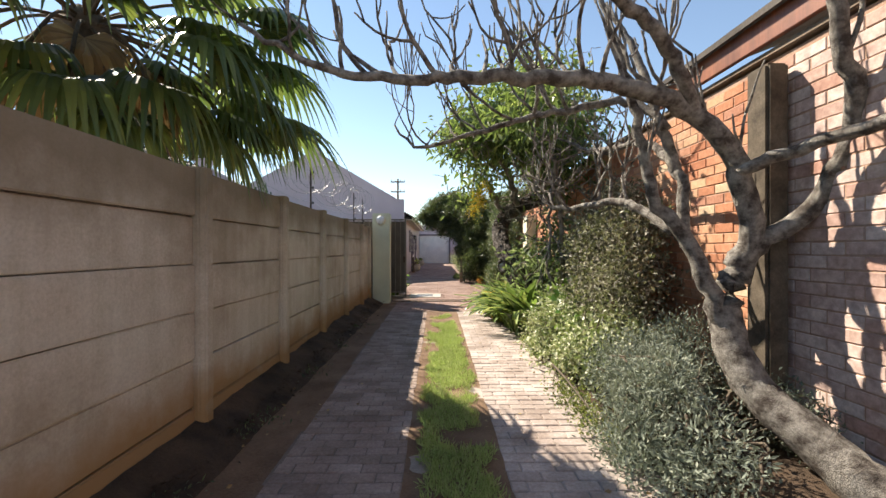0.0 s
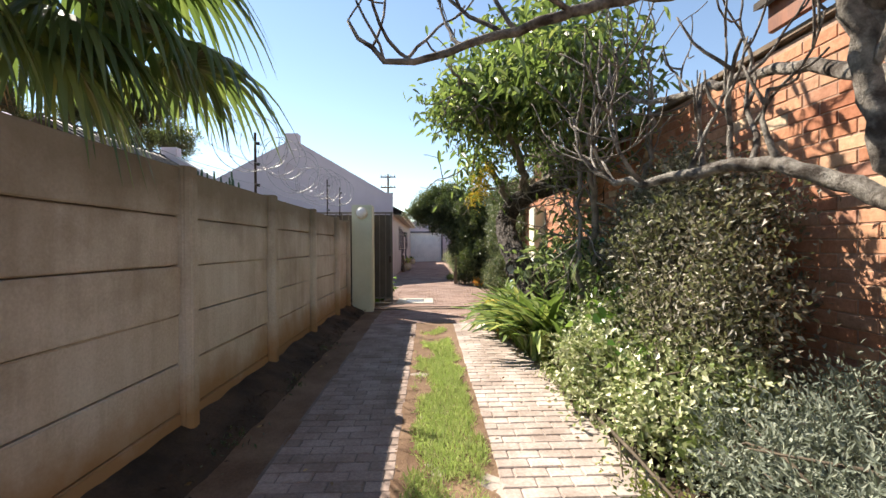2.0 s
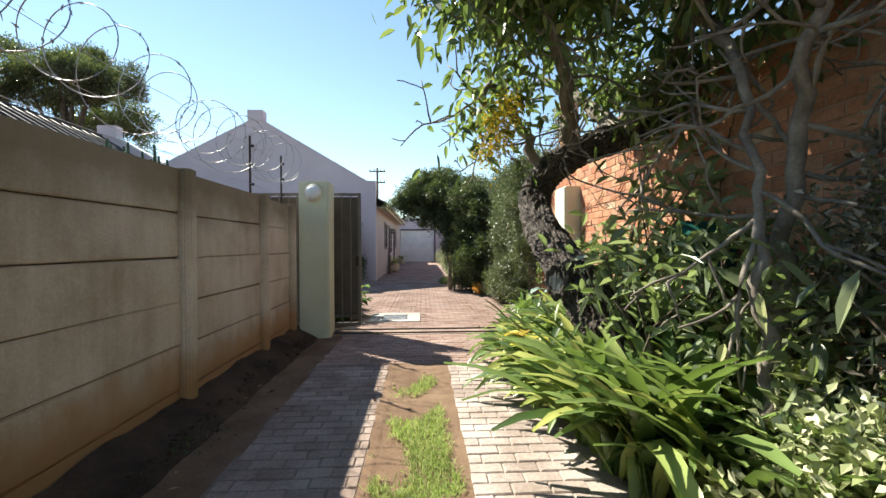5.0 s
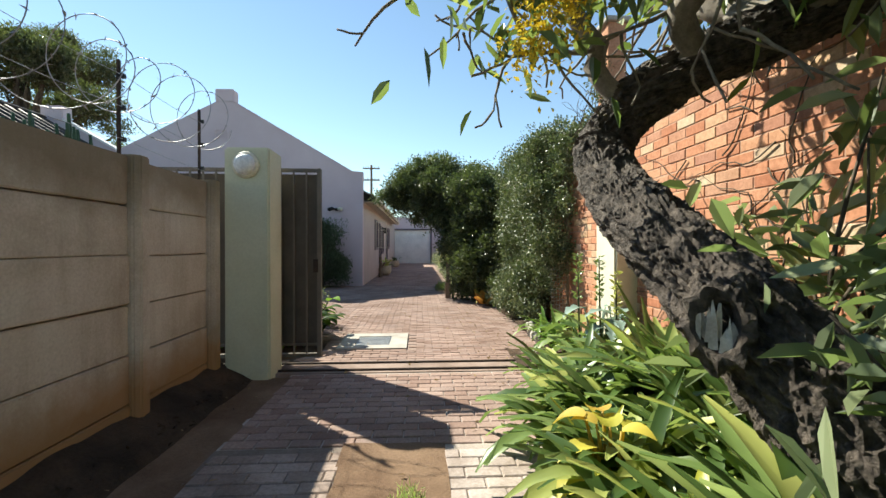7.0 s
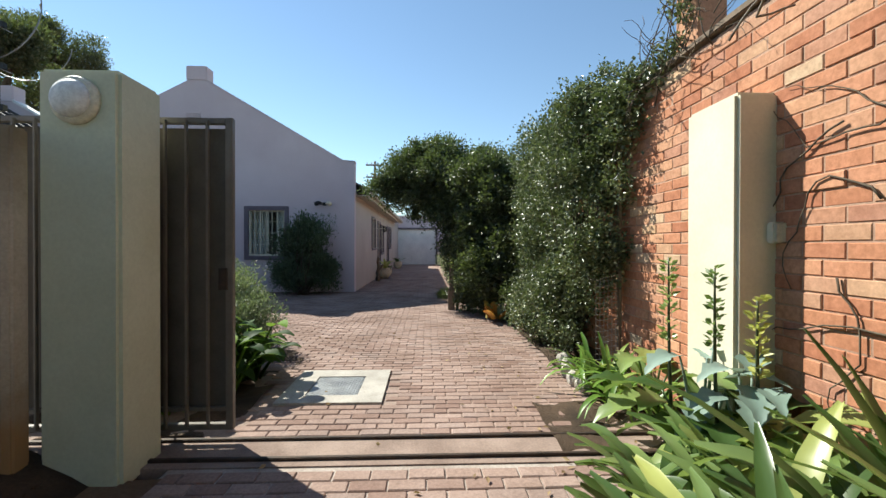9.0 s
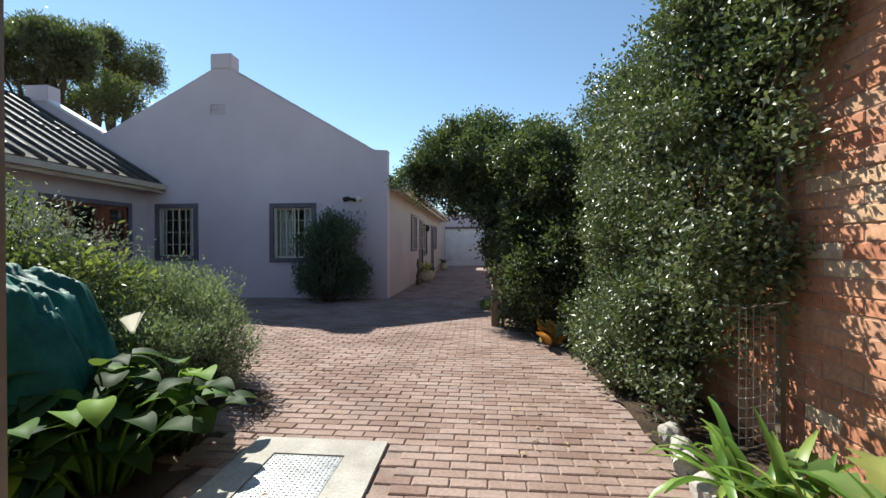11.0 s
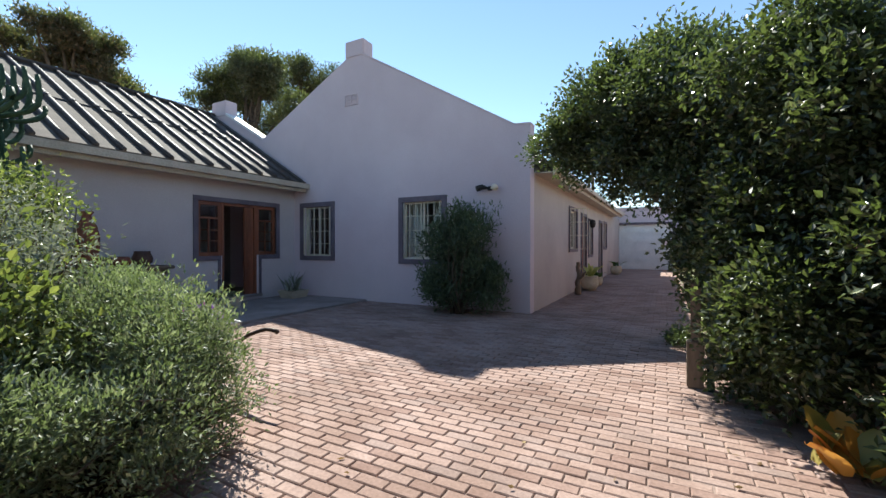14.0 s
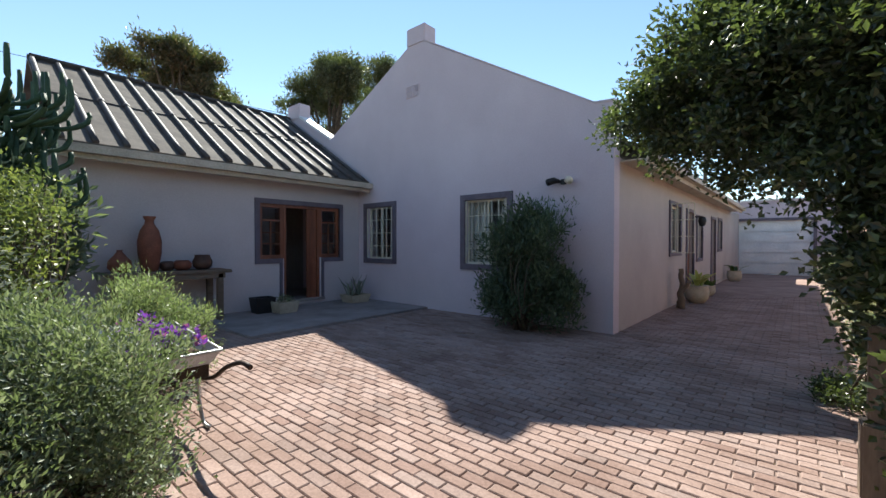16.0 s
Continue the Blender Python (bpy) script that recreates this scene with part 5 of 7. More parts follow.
HEART = np.array([-3.05, 3.6, 3.25])
FRONDS = [((-1.75, 4.55, 2.62), 0.9, 0.75), ((-2.1, 3.6, 3.1), 0.85, 0.6), ((-2.3, 2.6, 2.9), 0.85, 0.7), ((-3.0, 2.5, 3.0), 0.8, 0.8), ((-2.4, 4.6, 3.2), 0.9, 0.7), ((-3.2, 4.8, 3.0), 0.9, 0.7), ((-2.0, 3.9, 2.5), 0.7, 0.9), ((-2.5, 2.9, 3.7), 0.9, 0.5), ((-2.3, 4.2, 3.9), 0.9, 0.5), ((-3.5, 3.0, 3.8), 0.9, 0.5), ((-3.8, 4.4, 3.4), 0.9, 0.6), ((-1.85, 3.1, 3.4), 0.85, 0.7), ((-2.6, 3.6, 4.2), 0.8, 0.3), ((-3.9, 3.4, 2.9), 0.8, 0.8), ((-2.2, 5.0, 2.75), 0.75, 0.8), ((-1.6, 3.75, 3.3), 0.8, 0.75),
          ((-2.0, 4.1, 2.75), 0.85, 0.9), ((-2.3, 3.3, 2.6), 0.8, 1.0), ((-2.6, 2.9, 2.5), 0.75, 1.0), ((-1.9, 3.3, 2.85), 0.8, 0.9), ((-2.5, 4.2, 2.6), 0.8, 1.0), ((-2.9, 2.9, 2.7), 0.75, 1.0), ((-2.15, 3.0, 3.3), 0.85, 0.7), ((-1.75, 4.2, 3.05), 0.85, 0.8), ((-2.0, 2.5, 3.2), 0.85, 0.7), ((-3.4, 2.7, 3.2), 0.9, 0.7), ((-2.7, 2.2, 2.8), 0.8, 0.9), ((-2.5, 3.2, 2.35), 0.8, 1.0), ((-3.1, 2.4, 2.45), 0.8, 1.0), ((-2.15, 3.9, 2.35), 0.75, 1.0), ((-2.6, 3.9, 2.9), 0.85, 0.8), ((-2.9, 2.4, 3.4), 0.85, 0.7), ((-3.6, 2.5, 2.6), 0.85, 0.9)]
for k, (c, size, sag) in enumerate(FRONDS):
    c = np.array(c)
    v, f = fan(c, (c - HEART) * np.array([1, 1, 0.5]), size, sag, pr_)
    fr = put("frond", raw("frond", v, f), L_PALM, palm)
    pts = spline(np.array([HEART, (HEART + c) / 2 + np.array([0, 0, 0.18]), c]), 0.1)
    stalks.append((pts, np.full(len(pts), 0.014)))
put("stalks", tubes("stalks", stalks, 6), TWIG, palm)
dv, df = [], []
for k in range(9):
    a = pr_.uniform(0, 6.28)
    c = HEART + np.array([0.45 * math.cos(a), 0.45 * math.sin(a), -0.3 - 0.25 * pr_.random()])
    v, f = fan(c, (math.cos(a), math.sin(a), -1.3), 0.65, 0.9, pr_, 22)
    df += [[i + len(dv) for i in q] for q in f]
    dv += v
put("dry_fronds", raw("dry_fronds", dv, df), L_DRY, palm, "dead straw-coloured hanging fronds")


def far_tree(at, height, spread, seed, n, tone, label, bare_part=False):
    e = thing("garden_tree", at, label, "tree", "trees behind the house")
    rng = np.random.default_rng(seed)
    x, y, _ = at
    blobs, runs = [], []
    runs.append(smooth_limb([(x, y, -0.1, 0.3), (x + 0.2, y, height * 0.3, 0.24), (x, y + 0.2, height * 0.6, 0.12)], 0.3, 0.03, seed))
    for i in range(20):
        a = rng.uniform(0, 6.28)
        r = spread * rng.uniform(0.05, 0.85)
        z = height * (0.92 - 0.5 * (r / spread) * rng.uniform(0.1, 1.2))
        s = spread * rng.uniform(0.16, 0.33)
        c = (x + r * math.cos(a), y + r * math.sin(a), z)
        blobs.append((*c, s, s, s * 0.75))
        runs.append(smooth_limb([(x, y, height * 0.35, 0.13), ((x + c[0]) / 2, (y + c[1]) / 2, height * 0.35 * 0.4 + z * 0.6, 0.08), (*c, 0.02)], 0.3, 0.03, i))
    put("trunk", tubes("trunk", runs, 7), TWIG, e)
    put("crown", foliage("crown", blobs, int(n * 2.2), 0.17, 0.06, seed + 7, clump=0.14, per=12, shell=0.3, out=0.9, up=0.6, core=0.25, lumps=9, lump=0.36), tone, e)
    return e


far_tree((-16.5, 24.5, 0), 10.9, 3.4, 71, 20000, L_FAR, "tall dark evergreen tree behind the roof")
far_tree((-20.5, 31.5, 0), 14.5, 4.4, 72, 14000, L_FAR, "broad dark tree beyond the garden wall")
far_tree((-18.5, 18.8, 0), 10.0, 2.7, 73, 18000, L_REDTIP, "rounded tree with reddish tips behind the ridge")
far_tree((-13.0, 20.5, 0), 4.0, 1.2, 74, 5000, L_FAR, "low dark tree behind the wing")
far_tree((-9.5, 9.6, 0), 3.6, 1.5, 75, 8000, L_FAR, "low garden tree beyond the precast wall")
far_tree((-6.5, 13.0, 0), 2.3, 1.0, 76, 6000, L_SOFT, "small garden tree beside the wing")
pole = thing("utility_pole", (-4.4, 46, 0), "wooden utility pole with two cross-arms far behind", "pole")
put("mast", tubes("mast", [([(-4.4, 46, z) for z in (-0.1, 3, 6, 9.0)], [0.14, 0.13, 0.12, 0.1])], 10), TIMBER, pole)
for z in (8.6, 7.5):
    part("cross_arm", boxes((-5.2, 45.9, z, -3.6, 46.0, z + 0.12)), TIMBER, pole)
    for x in (-5.1, -4.7, -4.1, -3.7):
        part("insulator", boxes((x - 0.04, 45.91, z + 0.12, x + 0.04, 45.99, z + 0.3)), WHITE, pole)

cable = thing("overhead_cable", (-7.5, 29.6, 4.62), "thin dark overhead cable running to the house roof", "cable")
cab = np.linspace(0, 1, 50)
cpts = np.outer(1 - cab, (-32.7, -3.7, 12.2)) + np.outer(cab, (-7.5, 29.6, 4.62))
cpts[:, 2] -= 0.5 * np.sin(cab * math.pi)
put("line", tubes("line", [(cpts, np.full(50, 0.011))], 5), BLACK, cable)

# candelabra euphorbia by the wing
eu = thing("candelabra_euphorbia", (-6.1, 13.1, 0), "dark green candelabra euphorbia with upturned arms", "succulent")
er = np.random.default_rng(81)
eruns = [smooth_limb([(-6.1, 13.1, -0.05, 0.09), (-6.08, 13.1, 1.2, 0.08), (-6.1, 13.1, 2.9, 0.06)], 0.1, 0.004)]
for i in range(110):
    a = er.uniform(0, 6.28)
    h = er.uniform(1.7, 2.95)
    r = er.uniform(0.25, 0.85)
    x, y = -6.1 + r * math.cos(a), 13.1 + r * math.sin(a)
    eruns.append(smooth_limb([(-6.1, 13.1, h, 0.022), (-6.1 + r * 0.7 * math.cos(a), 13.1 + r * 0.7 * math.sin(a), h + 0.06, 0.028), (x, y, h + 0.2, 0.032), (x, y, h + er.uniform(0.3, 0.6), 0.024)], 0.07, 0.003, i))
put("arm_work", tubes("arm_work", eruns, 5, 0.08), surface("euphorbia_skin", (0.02, 0.05, 0.025), (0.05, 0.09, 0.045), 5, 40, 0.6, 0.3), eu)["kind"] = "stuff"

# dry creeper on the brick wall
vine = thing("dry_creeper", (2.34, 9.0, 0), "leafless brown creeper spread over the brick wall", "creeper")
vr_ = np.random.default_rng(95)
vruns = []
for i in range(26):
    p = np.array([2.345, vr_.uniform(7.2, 10.0), vr_.uniform(0.3, 2.3)])
    d = unit(np.array([0, vr_.normal(0.5, 1), vr_.normal(0.2, 0.7)]))
    pts_ = [p.copy()]
    for _ in range(14):
        d = unit(d + np.array([0, *vr_.normal(0, 0.35, 2)]))
        p = p + d * 0.07
        pts_.append(p.copy())
    vruns.append((np.array(pts_), np.linspace(0.006, 0.002, len(pts_))))
for i in range(34):
    p = np.array([vr_.uniform(2.25, 2.4), vr_.uniform(10.6, 11.6), vr_.uniform(2.55, 3.1)])
    d = unit(np.array([vr_.normal(-0.3, 0.6), vr_.normal(-0.2, 0.8), vr_.normal(0.7, 0.6)]))
    pts_ = [p.copy()]
    for _ in range(10):
        d = unit(d + np.array([*vr_.normal(0, 0.3, 2), vr_.normal(-0.08, 0.25)]))
        p = p + d * 0.06
        pts_.append(p.copy())
    vruns.append((np.array(pts_), np.linspace(0.005, 0.0015, len(pts_))))
put("twig_work", tubes("twig_work", vruns, 5), TWIG, vine)["kind"] = "stuff"

# ---- shrubs and beds ----
near = lambda p: p[:, 0] < 2.36
shrub("silver_bush", "low silver-grey leafy bush spilling on the paving", (1.55, 2.7, 0), [(1.4, 2.55, 0.22, 0.4, 0.7, 0.4), (1.55, 3.2, 0.3, 0.42, 0.5, 0.36), (2.0, 3.5, 0.35, 0.32, 0.5, 0.4), (1.6, 3.6, 0.3, 0.32, 0.35, 0.3), (1.2, 2.3, 0.1, 0.26, 0.7, 0.2), (2.25, 3.0, 0.15, 0.2, 0.6, 0.3)], 28000, 0.042, 0.014, L_GREY, 101, 80, clump=0.05, per=16, shell=0.25, up=0.5, cut=near, lumps=12, lump=0.4)
shrub("dusty_shrub", "large dusty brown-green shrub against the brick wall", (1.8, 4.4, 0), [(1.9, 4.4, 0.9, 0.42, 0.6, 0.62), (1.92, 5.0, 1.0, 0.4, 0.6, 0.62), (1.97, 5.7, 0.95, 0.38, 0.55, 0.62), (1.85, 4.7, 1.42, 0.36, 0.6, 0.28), (1.75, 4.15, 0.75, 0.32, 0.35, 0.4), (2.05, 4.5, 1.6, 0.28, 0.5, 0.32), (2.05, 5.4, 1.65, 0.28, 0.5, 0.32), (2.1, 5.0, 1.9, 0.2, 0.45, 0.2)], 34000, 0.05, 0.023, L_DUSTY, 111, 90, clump=0.09, per=10, shell=0.3, out=0.4, cut=near, lumps=9, lump=0.42)
shrub("variegated_bush", "cream and green variegated bush at the edge of the paving", (1.45, 4.3, 0), [(1.4, 5.0, 0.36, 0.36, 0.5, 0.38), (1.62, 4.5, 0.36, 0.36, 0.4, 0.36), (1.75, 5.2, 0.4, 0.36, 0.45, 0.4), (1.28, 5.5, 0.22, 0.22, 0.4, 0.26), (1.32, 4.4, 0.22, 0.25, 0.3, 0.24), (1.2, 4.9, 0.15, 0.2, 0.5, 0.18), (1.75, 4.2, 0.35, 0.3, 0.35, 0.36), (1.65, 5.6, 0.4, 0.3, 0.35, 0.36), (1.35, 3.95, 0.25, 0.28, 0.35, 0.28), (1.6, 4.0, 0.45, 0.25, 0.3, 0.3), (1.5, 5.2, 0.62, 0.22, 0.3, 0.22)], 17000, 0.052, 0.037, L_VARI, 121, 50, clump=0.06, per=9, shell=0.25, lumps=7, lump=0.42)
shrub("trailing_groundcover", "thin pale green groundcover along the bed edge", (1.3, 5.0, 0), [(1.25, 5.2, 0.05, 0.16, 0.5, 0.1), (1.2, 5.8, 0.05, 0.12, 0.4, 0.08), (1.05, 3.3, 0.06, 0.14, 0.8, 0.1)], 3000, 0.03, 0.018, L_YELLOWGREEN, 131, 10, clump=0.05, shell=0.4)
shrub("nasturtium", "bright green round-leaved nasturtium", (1.45, 4.7, 0), [(1.5, 5.0, 0.62, 0.14, 0.14, 0.12), (1.6, 5.35, 0.85, 0.14, 0.12, 0.1), (1.4, 4.6, 0.5, 0.1, 0.1, 0.1)], 90, 0.09, 0.1, L_BRIGHT, 141, 6, clump=0.07, per=8, six=True)
shrub("long_leaved_shrub", "shrub with long pale green leaves behind the old trunk", (1.95, 7.7, 0), [(1.85, 7.75, 0.95, 0.33, 0.4, 0.4), (2.0, 8.3, 1.2, 0.28, 0.35, 0.35), (1.8, 7.2, 1.1, 0.3, 0.3, 0.3), (2.0, 7.5, 1.7, 0.22, 0.4, 0.3)], 560, 0.19, 0.055, L_NARROW, 157, 30, clump=0.12, per=7, shell=0.4, droop=0.25, six=True, cut=near)
shrub("narrow_leaved_shrub", "tall shrub with long narrow grey-green leaves", (1.75, 6.7, 0), [(1.75, 6.4, 0.8, 0.42, 0.5, 0.38), (1.85, 7.2, 0.8, 0.38, 0.5, 0.38), (1.9, 5.9, 1.05, 0.35, 0.4, 0.4), (1.95, 6.8, 1.2, 0.3, 0.5, 0.3), (1.5, 6.6, 1.05, 0.3, 0.4, 0.25), (1.22, 6.95, 1.08, 0.22, 0.28, 0.2)], 1250, 0.15, 0.042, L_NARROW, 151, 40, clump=0.13, per=8, shell=0.4, up=0.1, droop=0.2, six=True, cut=near)


def strap_plant(name, label, roots, n, length, width, seed, material=L_STRAP, **kw):
    e = thing(name, roots[0], label, "plant", "strap-leaved clumps")
    for k, root in enumerate(roots):
        for j in range(n):
            put("leaf", ribbons("leaf", [root], 1, length, width, seed * 97 + k * 41 + j, **kw), material, e)
    return e


srng = np.random.default_rng(160)
clumps = [(1.15, 6.5), (1.4, 6.2), (1.35, 6.9), (1.15, 7.2), (1.3, 7.7), (1.1, 7.9), (1.25, 8.3), (1.5, 8.0), (1.2, 8.8), (1.5, 8.7), (1.3, 9.3), (1.6, 9.2), (1.45, 9.75), (1.75, 9.7), (1.9, 10.0), (1.7, 7.3), (1.6, 6.5), (1.85, 6.3), (1.9, 6.9), (1.5, 7.45), (1.75, 7.85), (1.3, 7.15), (1.15, 6.85), (1.05, 7.5), (1.06, 8.5), (1.2, 8.05), (1.35, 8.95), (1.25, 6.3), (1.45, 5.95), (1.85, 8.3), (2.05, 8.7), (1.85, 8.95), (2.05, 9.25), (1.8, 9.45), (2.1, 9.75), (2.1, 8.1), (1.95, 7.6)]
for i, (x, y) in enumerate(clumps):
    strap_plant("clivia_clump", "clump of broad arching dark green strap leaves", [(x + 0.04 * a, y + 0.05 * b, 0.02) for a, b in ((0, 0), (1, 1))], 23, 0.5 if y > 9.2 else 0.95 if x > 1.7 else 1.0 if y < 7.0 else 0.7, 0.088, 161 + i, spread=0.95 if x > 1.7 else 0.95 if y < 7.0 else 1.15, arch=1.1 if x > 1.7 else 1.25 if y < 7.0 else 1.5)
yl = strap_plant("clivia_clump", "strap leaves turned yellow among the green", [(1.15, 7.55, 0.03), (1.1, 8.1, 0.05)], 7, 0.55, 0.06, 190, leaf_mat("yellowed_leaf", [(0, (0.3, 0.33, 0.05)), (1, (0.55, 0.5, 0.07))], 0.4, 0.35, source="object"), spread=1.1)
strap_plant("agapanthus_clump", "bright strap-leaved clump beside the stones", [(1.9, 11.35, 0.05), (1.98, 11.15, 0.05), (1.85, 11.6, 0.05)], 20, 0.5, 0.045, 191, L_AGA, spread=1.3, arch=1.5)
strap_plant("agapanthus_clump", "pale drooping strap leaves by the wall", [(2.05, 10.9, 0.05), (1.8, 11.0, 0.05)], 16, 0.45, 0.042, 192, L_AGA, spread=1.4, arch=1.7)


def broad_leaf(bm, base, way, length, width, rng, lobes=0):
    """One broad leaf with a raised midrib and a drooping tip."""
    way = Vector(way).normalized()
    side = way.cross(Vector((0, 0, 1))).normalized()
    nn = 9
    rows = []
    p = Vector(base)
    d = way.copy()
    for i in range(nn + 1):
        t = i / nn
        w = width * 0.5 * (math.sin(math.pi * min(1, t * 0.93 + 0.07) ** 0.75)) * (1 + (0.28 * math.sin(t * lobes * 6.28) if lobes else 0))
        upn = side.cross(d)
        rows.append([bm.verts.new(p - side * w + upn * w * 0.28), bm.verts.new(p - side * w * 0.5 + upn * w * 0.1), bm.verts.new(p), bm.verts.new(p + side * w * 0.5 + upn * w * 0.1), bm.verts.new(p + side * w + upn * w * 0.28)])
        p = p + d * length / nn
        d = (d + Vector((0, 0, -0.13))).normalized()
    for a, b in zip(rows, rows[1:]):
        for k in range(4):
            bm.faces.new((a[k], a[k + 1], b[k + 1], b[k]))


def broad_plant(name, label, centre, n, stalk, length, width, material, seed, lobes=0, spread=0.5):
    rng = random.Random(seed)
    e = thing(name, (centre[0], centre[1], 0), label, "plant")
    runs_ = []
    for i in range(n):
        a = rng.uniform(0, 6.28)
        h = stalk * rng.uniform(0.45, 1.1)
        r = spread * rng.uniform(0.2, 1.0)
        tip = (centre[0] + r * math.cos(a), centre[1] + r * math.sin(a), h)
        root = (centre[0] + 0.3 * r * math.cos(a), centre[1] + 0.3 * r * math.sin(a), 0.0)
        runs_.append(smooth_limb([(*root, 0.012), ((root[0] + tip[0]) / 2, (root[1] + tip[1]) / 2, h * 0.65, 0.01), (*tip, 0.006)], 0.08, 0.0))
        bm = bmesh.new()
        broad_leaf(bm, tip, (math.cos(a), math.sin(a), rng.uniform(-0.1, 0.7)), length * rng.uniform(0.7, 1.15), width * rng.uniform(0.75, 1.15), rng, lobes)
        part("leaf", bm, material, e, smooth=True)
    put("stalk_work", tubes("stalk_work", runs_, 6), material, e)["kind"] = "stuff"
    return e


L_CALLA = leaf_mat("arum_leaf", [(0, (0.014, 0.032, 0.011)), (0.65, (0.03, 0.07, 0.019)), (0.88, (0.1, 0.2, 0.03)), (1, (0.28, 0.42, 0.05))], 0.58, 0.36, spec=0.12, source="object")
for i, (x, y, s) in enumerate(((-1.6, 11.5, 0.68), (-1.55, 11.15, 0.55), (-1.95, 11.3, 0.7), (-1.8, 11.7, 0.72), (-2.25, 11.5, 0.72), (-1.45, 11.75, 0.5), (-1.35, 11.45, 0.6), (-1.3, 11.9, 0.62))):
    broad_plant("arum_lily", "arum lily with large glossy arrow leaves", (x, y), 27, s * 0.78, 0.25, 0.17, L_CALLA, 200 + i, spread=0.36)
fl = thing("arum_flower", (-1.5, 11.75, 0), "single white arum lily flower on a stalk", "flower")
put("stalk", tubes("stalk", [smooth_limb([(-1.5, 11.75, 0.0, 0.01), (-1.48, 11.76, 0.45, 0.009), (-1.46, 11.78, 0.76, 0.008)], 0.1, 0.0)], 6), L_CALLA, fl)
bm = bmesh.new()
rings = []
for i in range(7):
    t = i / 6
    rings.append([bm.verts.new((-1.46 + (0.012 + 0.05 * t ** 1.4) * math.cos(a), 11.78 + (0.012 + 0.05 * t ** 1.4) * math.sin(a), 0.75 + 0.11 * t + 0.025 * t * math.cos(a))) for a in np.linspace(0.3, 6.2, 14)])
for a, b in zip(rings, rings[1:]):
    for k in range(13):
        bm.faces.new((a[k], a[k + 1], b[k + 1], b[k]))
part("spathe", bm, PETAL_W, fl, "white funnel", smooth=True)
YELLOWED = leaf_mat("broad_yellowed_leaf", [(0, (0.45, 0.42, 0.06)), (0.7, (0.6, 0.52, 0.08)), (1, (0.5, 0.3, 0.06))], 0.5, 0.35, (0.7, 0.6, 0.1), source="object")
broad_plant("yellowing_plant", "plant with broad yellowed leaves among the strap leaves", (1.02, 7.9), 8, 0.5, 0.17, 0.13, YELLOWED, 227, spread=0.16)
for i, (x, y) in enumerate(((2.0, 10.45), (1.85, 9.95), (2.1, 11.0))):
    broad_plant("acanthus", "acanthus with large lobed dark green leaves", (x, y), 9, 0.42, 0.45, 0.24, L_STRAP, 230 + i, lobes=4, spread=0.35)

L_BLUE = leaf_mat("blue_grey_leaf", [(0, (0.16, 0.23, 0.2)), (1, (0.32, 0.42, 0.38))], 0.6, 0.25, (0.4, 0.5, 0.3), source="object")
for i, (x, y) in enumerate(((2.02, 10.3), (2.08, 10.0))):
    broad_plant("cardoon", "cardoon with jagged blue-grey leaves", (x, y), 9, 0.58, 0.32, 0.15, L_BLUE, 240 + i, lobes=6, spread=0.22)
spk = thing("acanthus_spike", (1.9, 10.1, 0), "upright dark green flower spikes on thin stalks", "flower")
spr = np.random.default_rng(247)
for x, y, h in ((1.82, 10.25, 1.2), (1.95, 10.05, 1.15), (2.02, 9.85, 1.02)):
    put("stalk", tubes("stalk", [smooth_limb([(x, y, 0, 0.012), (x - 0.03, y, h * 0.5, 0.01), (x - 0.05, y - 0.02, h, 0.005)], 0.1, 0.0)], 6), L_DARK, spk)
    sz = spr.uniform(h * 0.6, h, 90)
    sa = spr.uniform(0, 6.28, 90)
    sp_ = np.stack([x - 0.045 + 0.015 * np.cos(sa), y - 0.015 + 0.015 * np.sin(sa), sz], -1)
    put("bract_work", raw("bract_work", *leaf_arrays(sp_, np.stack([np.cos(sa), np.sin(sa), np.full(90, 0.5)], -1), 0.05, 0.026, spr)), L_STRAP, spk)["kind"] = "stuff"

# covered heap in the left bed
tarp = thing("covered_heap", (-2.55, 12.0, 0), "heap covered with draped green shade cloth", "cover")
nx = 70
us = np.linspace(-1, 1, nx)
gx, gy = np.meshgrid(us, us, indexing="ij")
rr = np.maximum(np.abs(gx), np.abs(gy)) * 0.75 + np.hypot(gx, gy) * 0.25
hh = np.clip(1.12 - 0.2 * rr ** 2 - np.clip(rr - 0.7, 0, 1) ** 1.2 * 2.8, 0.02, 2)
fold_ = np.array([[noise.fractal(Vector((a * 3.0, b * 3.0, 1.3)), 1.0, 2.0, 4) for b in us] for a in us])
v = np.stack([-2.55 + gx * 1.02, 11.68 + gy * 0.36, hh + fold_ * 0.11 + 0.025 * np.sin(gx * 17 + fold_ * 9 + gy * 6) * np.clip(rr * 1.4, 0, 1)], -1).reshape(-1, 3)
i_, k_ = np.meshgrid(np.arange(nx - 1), np.arange(nx - 1), indexing="ij")
put("cloth", raw("cloth", v, np.stack([i_ * nx + k_, (i_ + 1) * nx + k_, (i_ + 1) * nx + k_ + 1, i_ * nx + k_ + 1], -1).reshape(-1, 4), True), TARP, tarp)

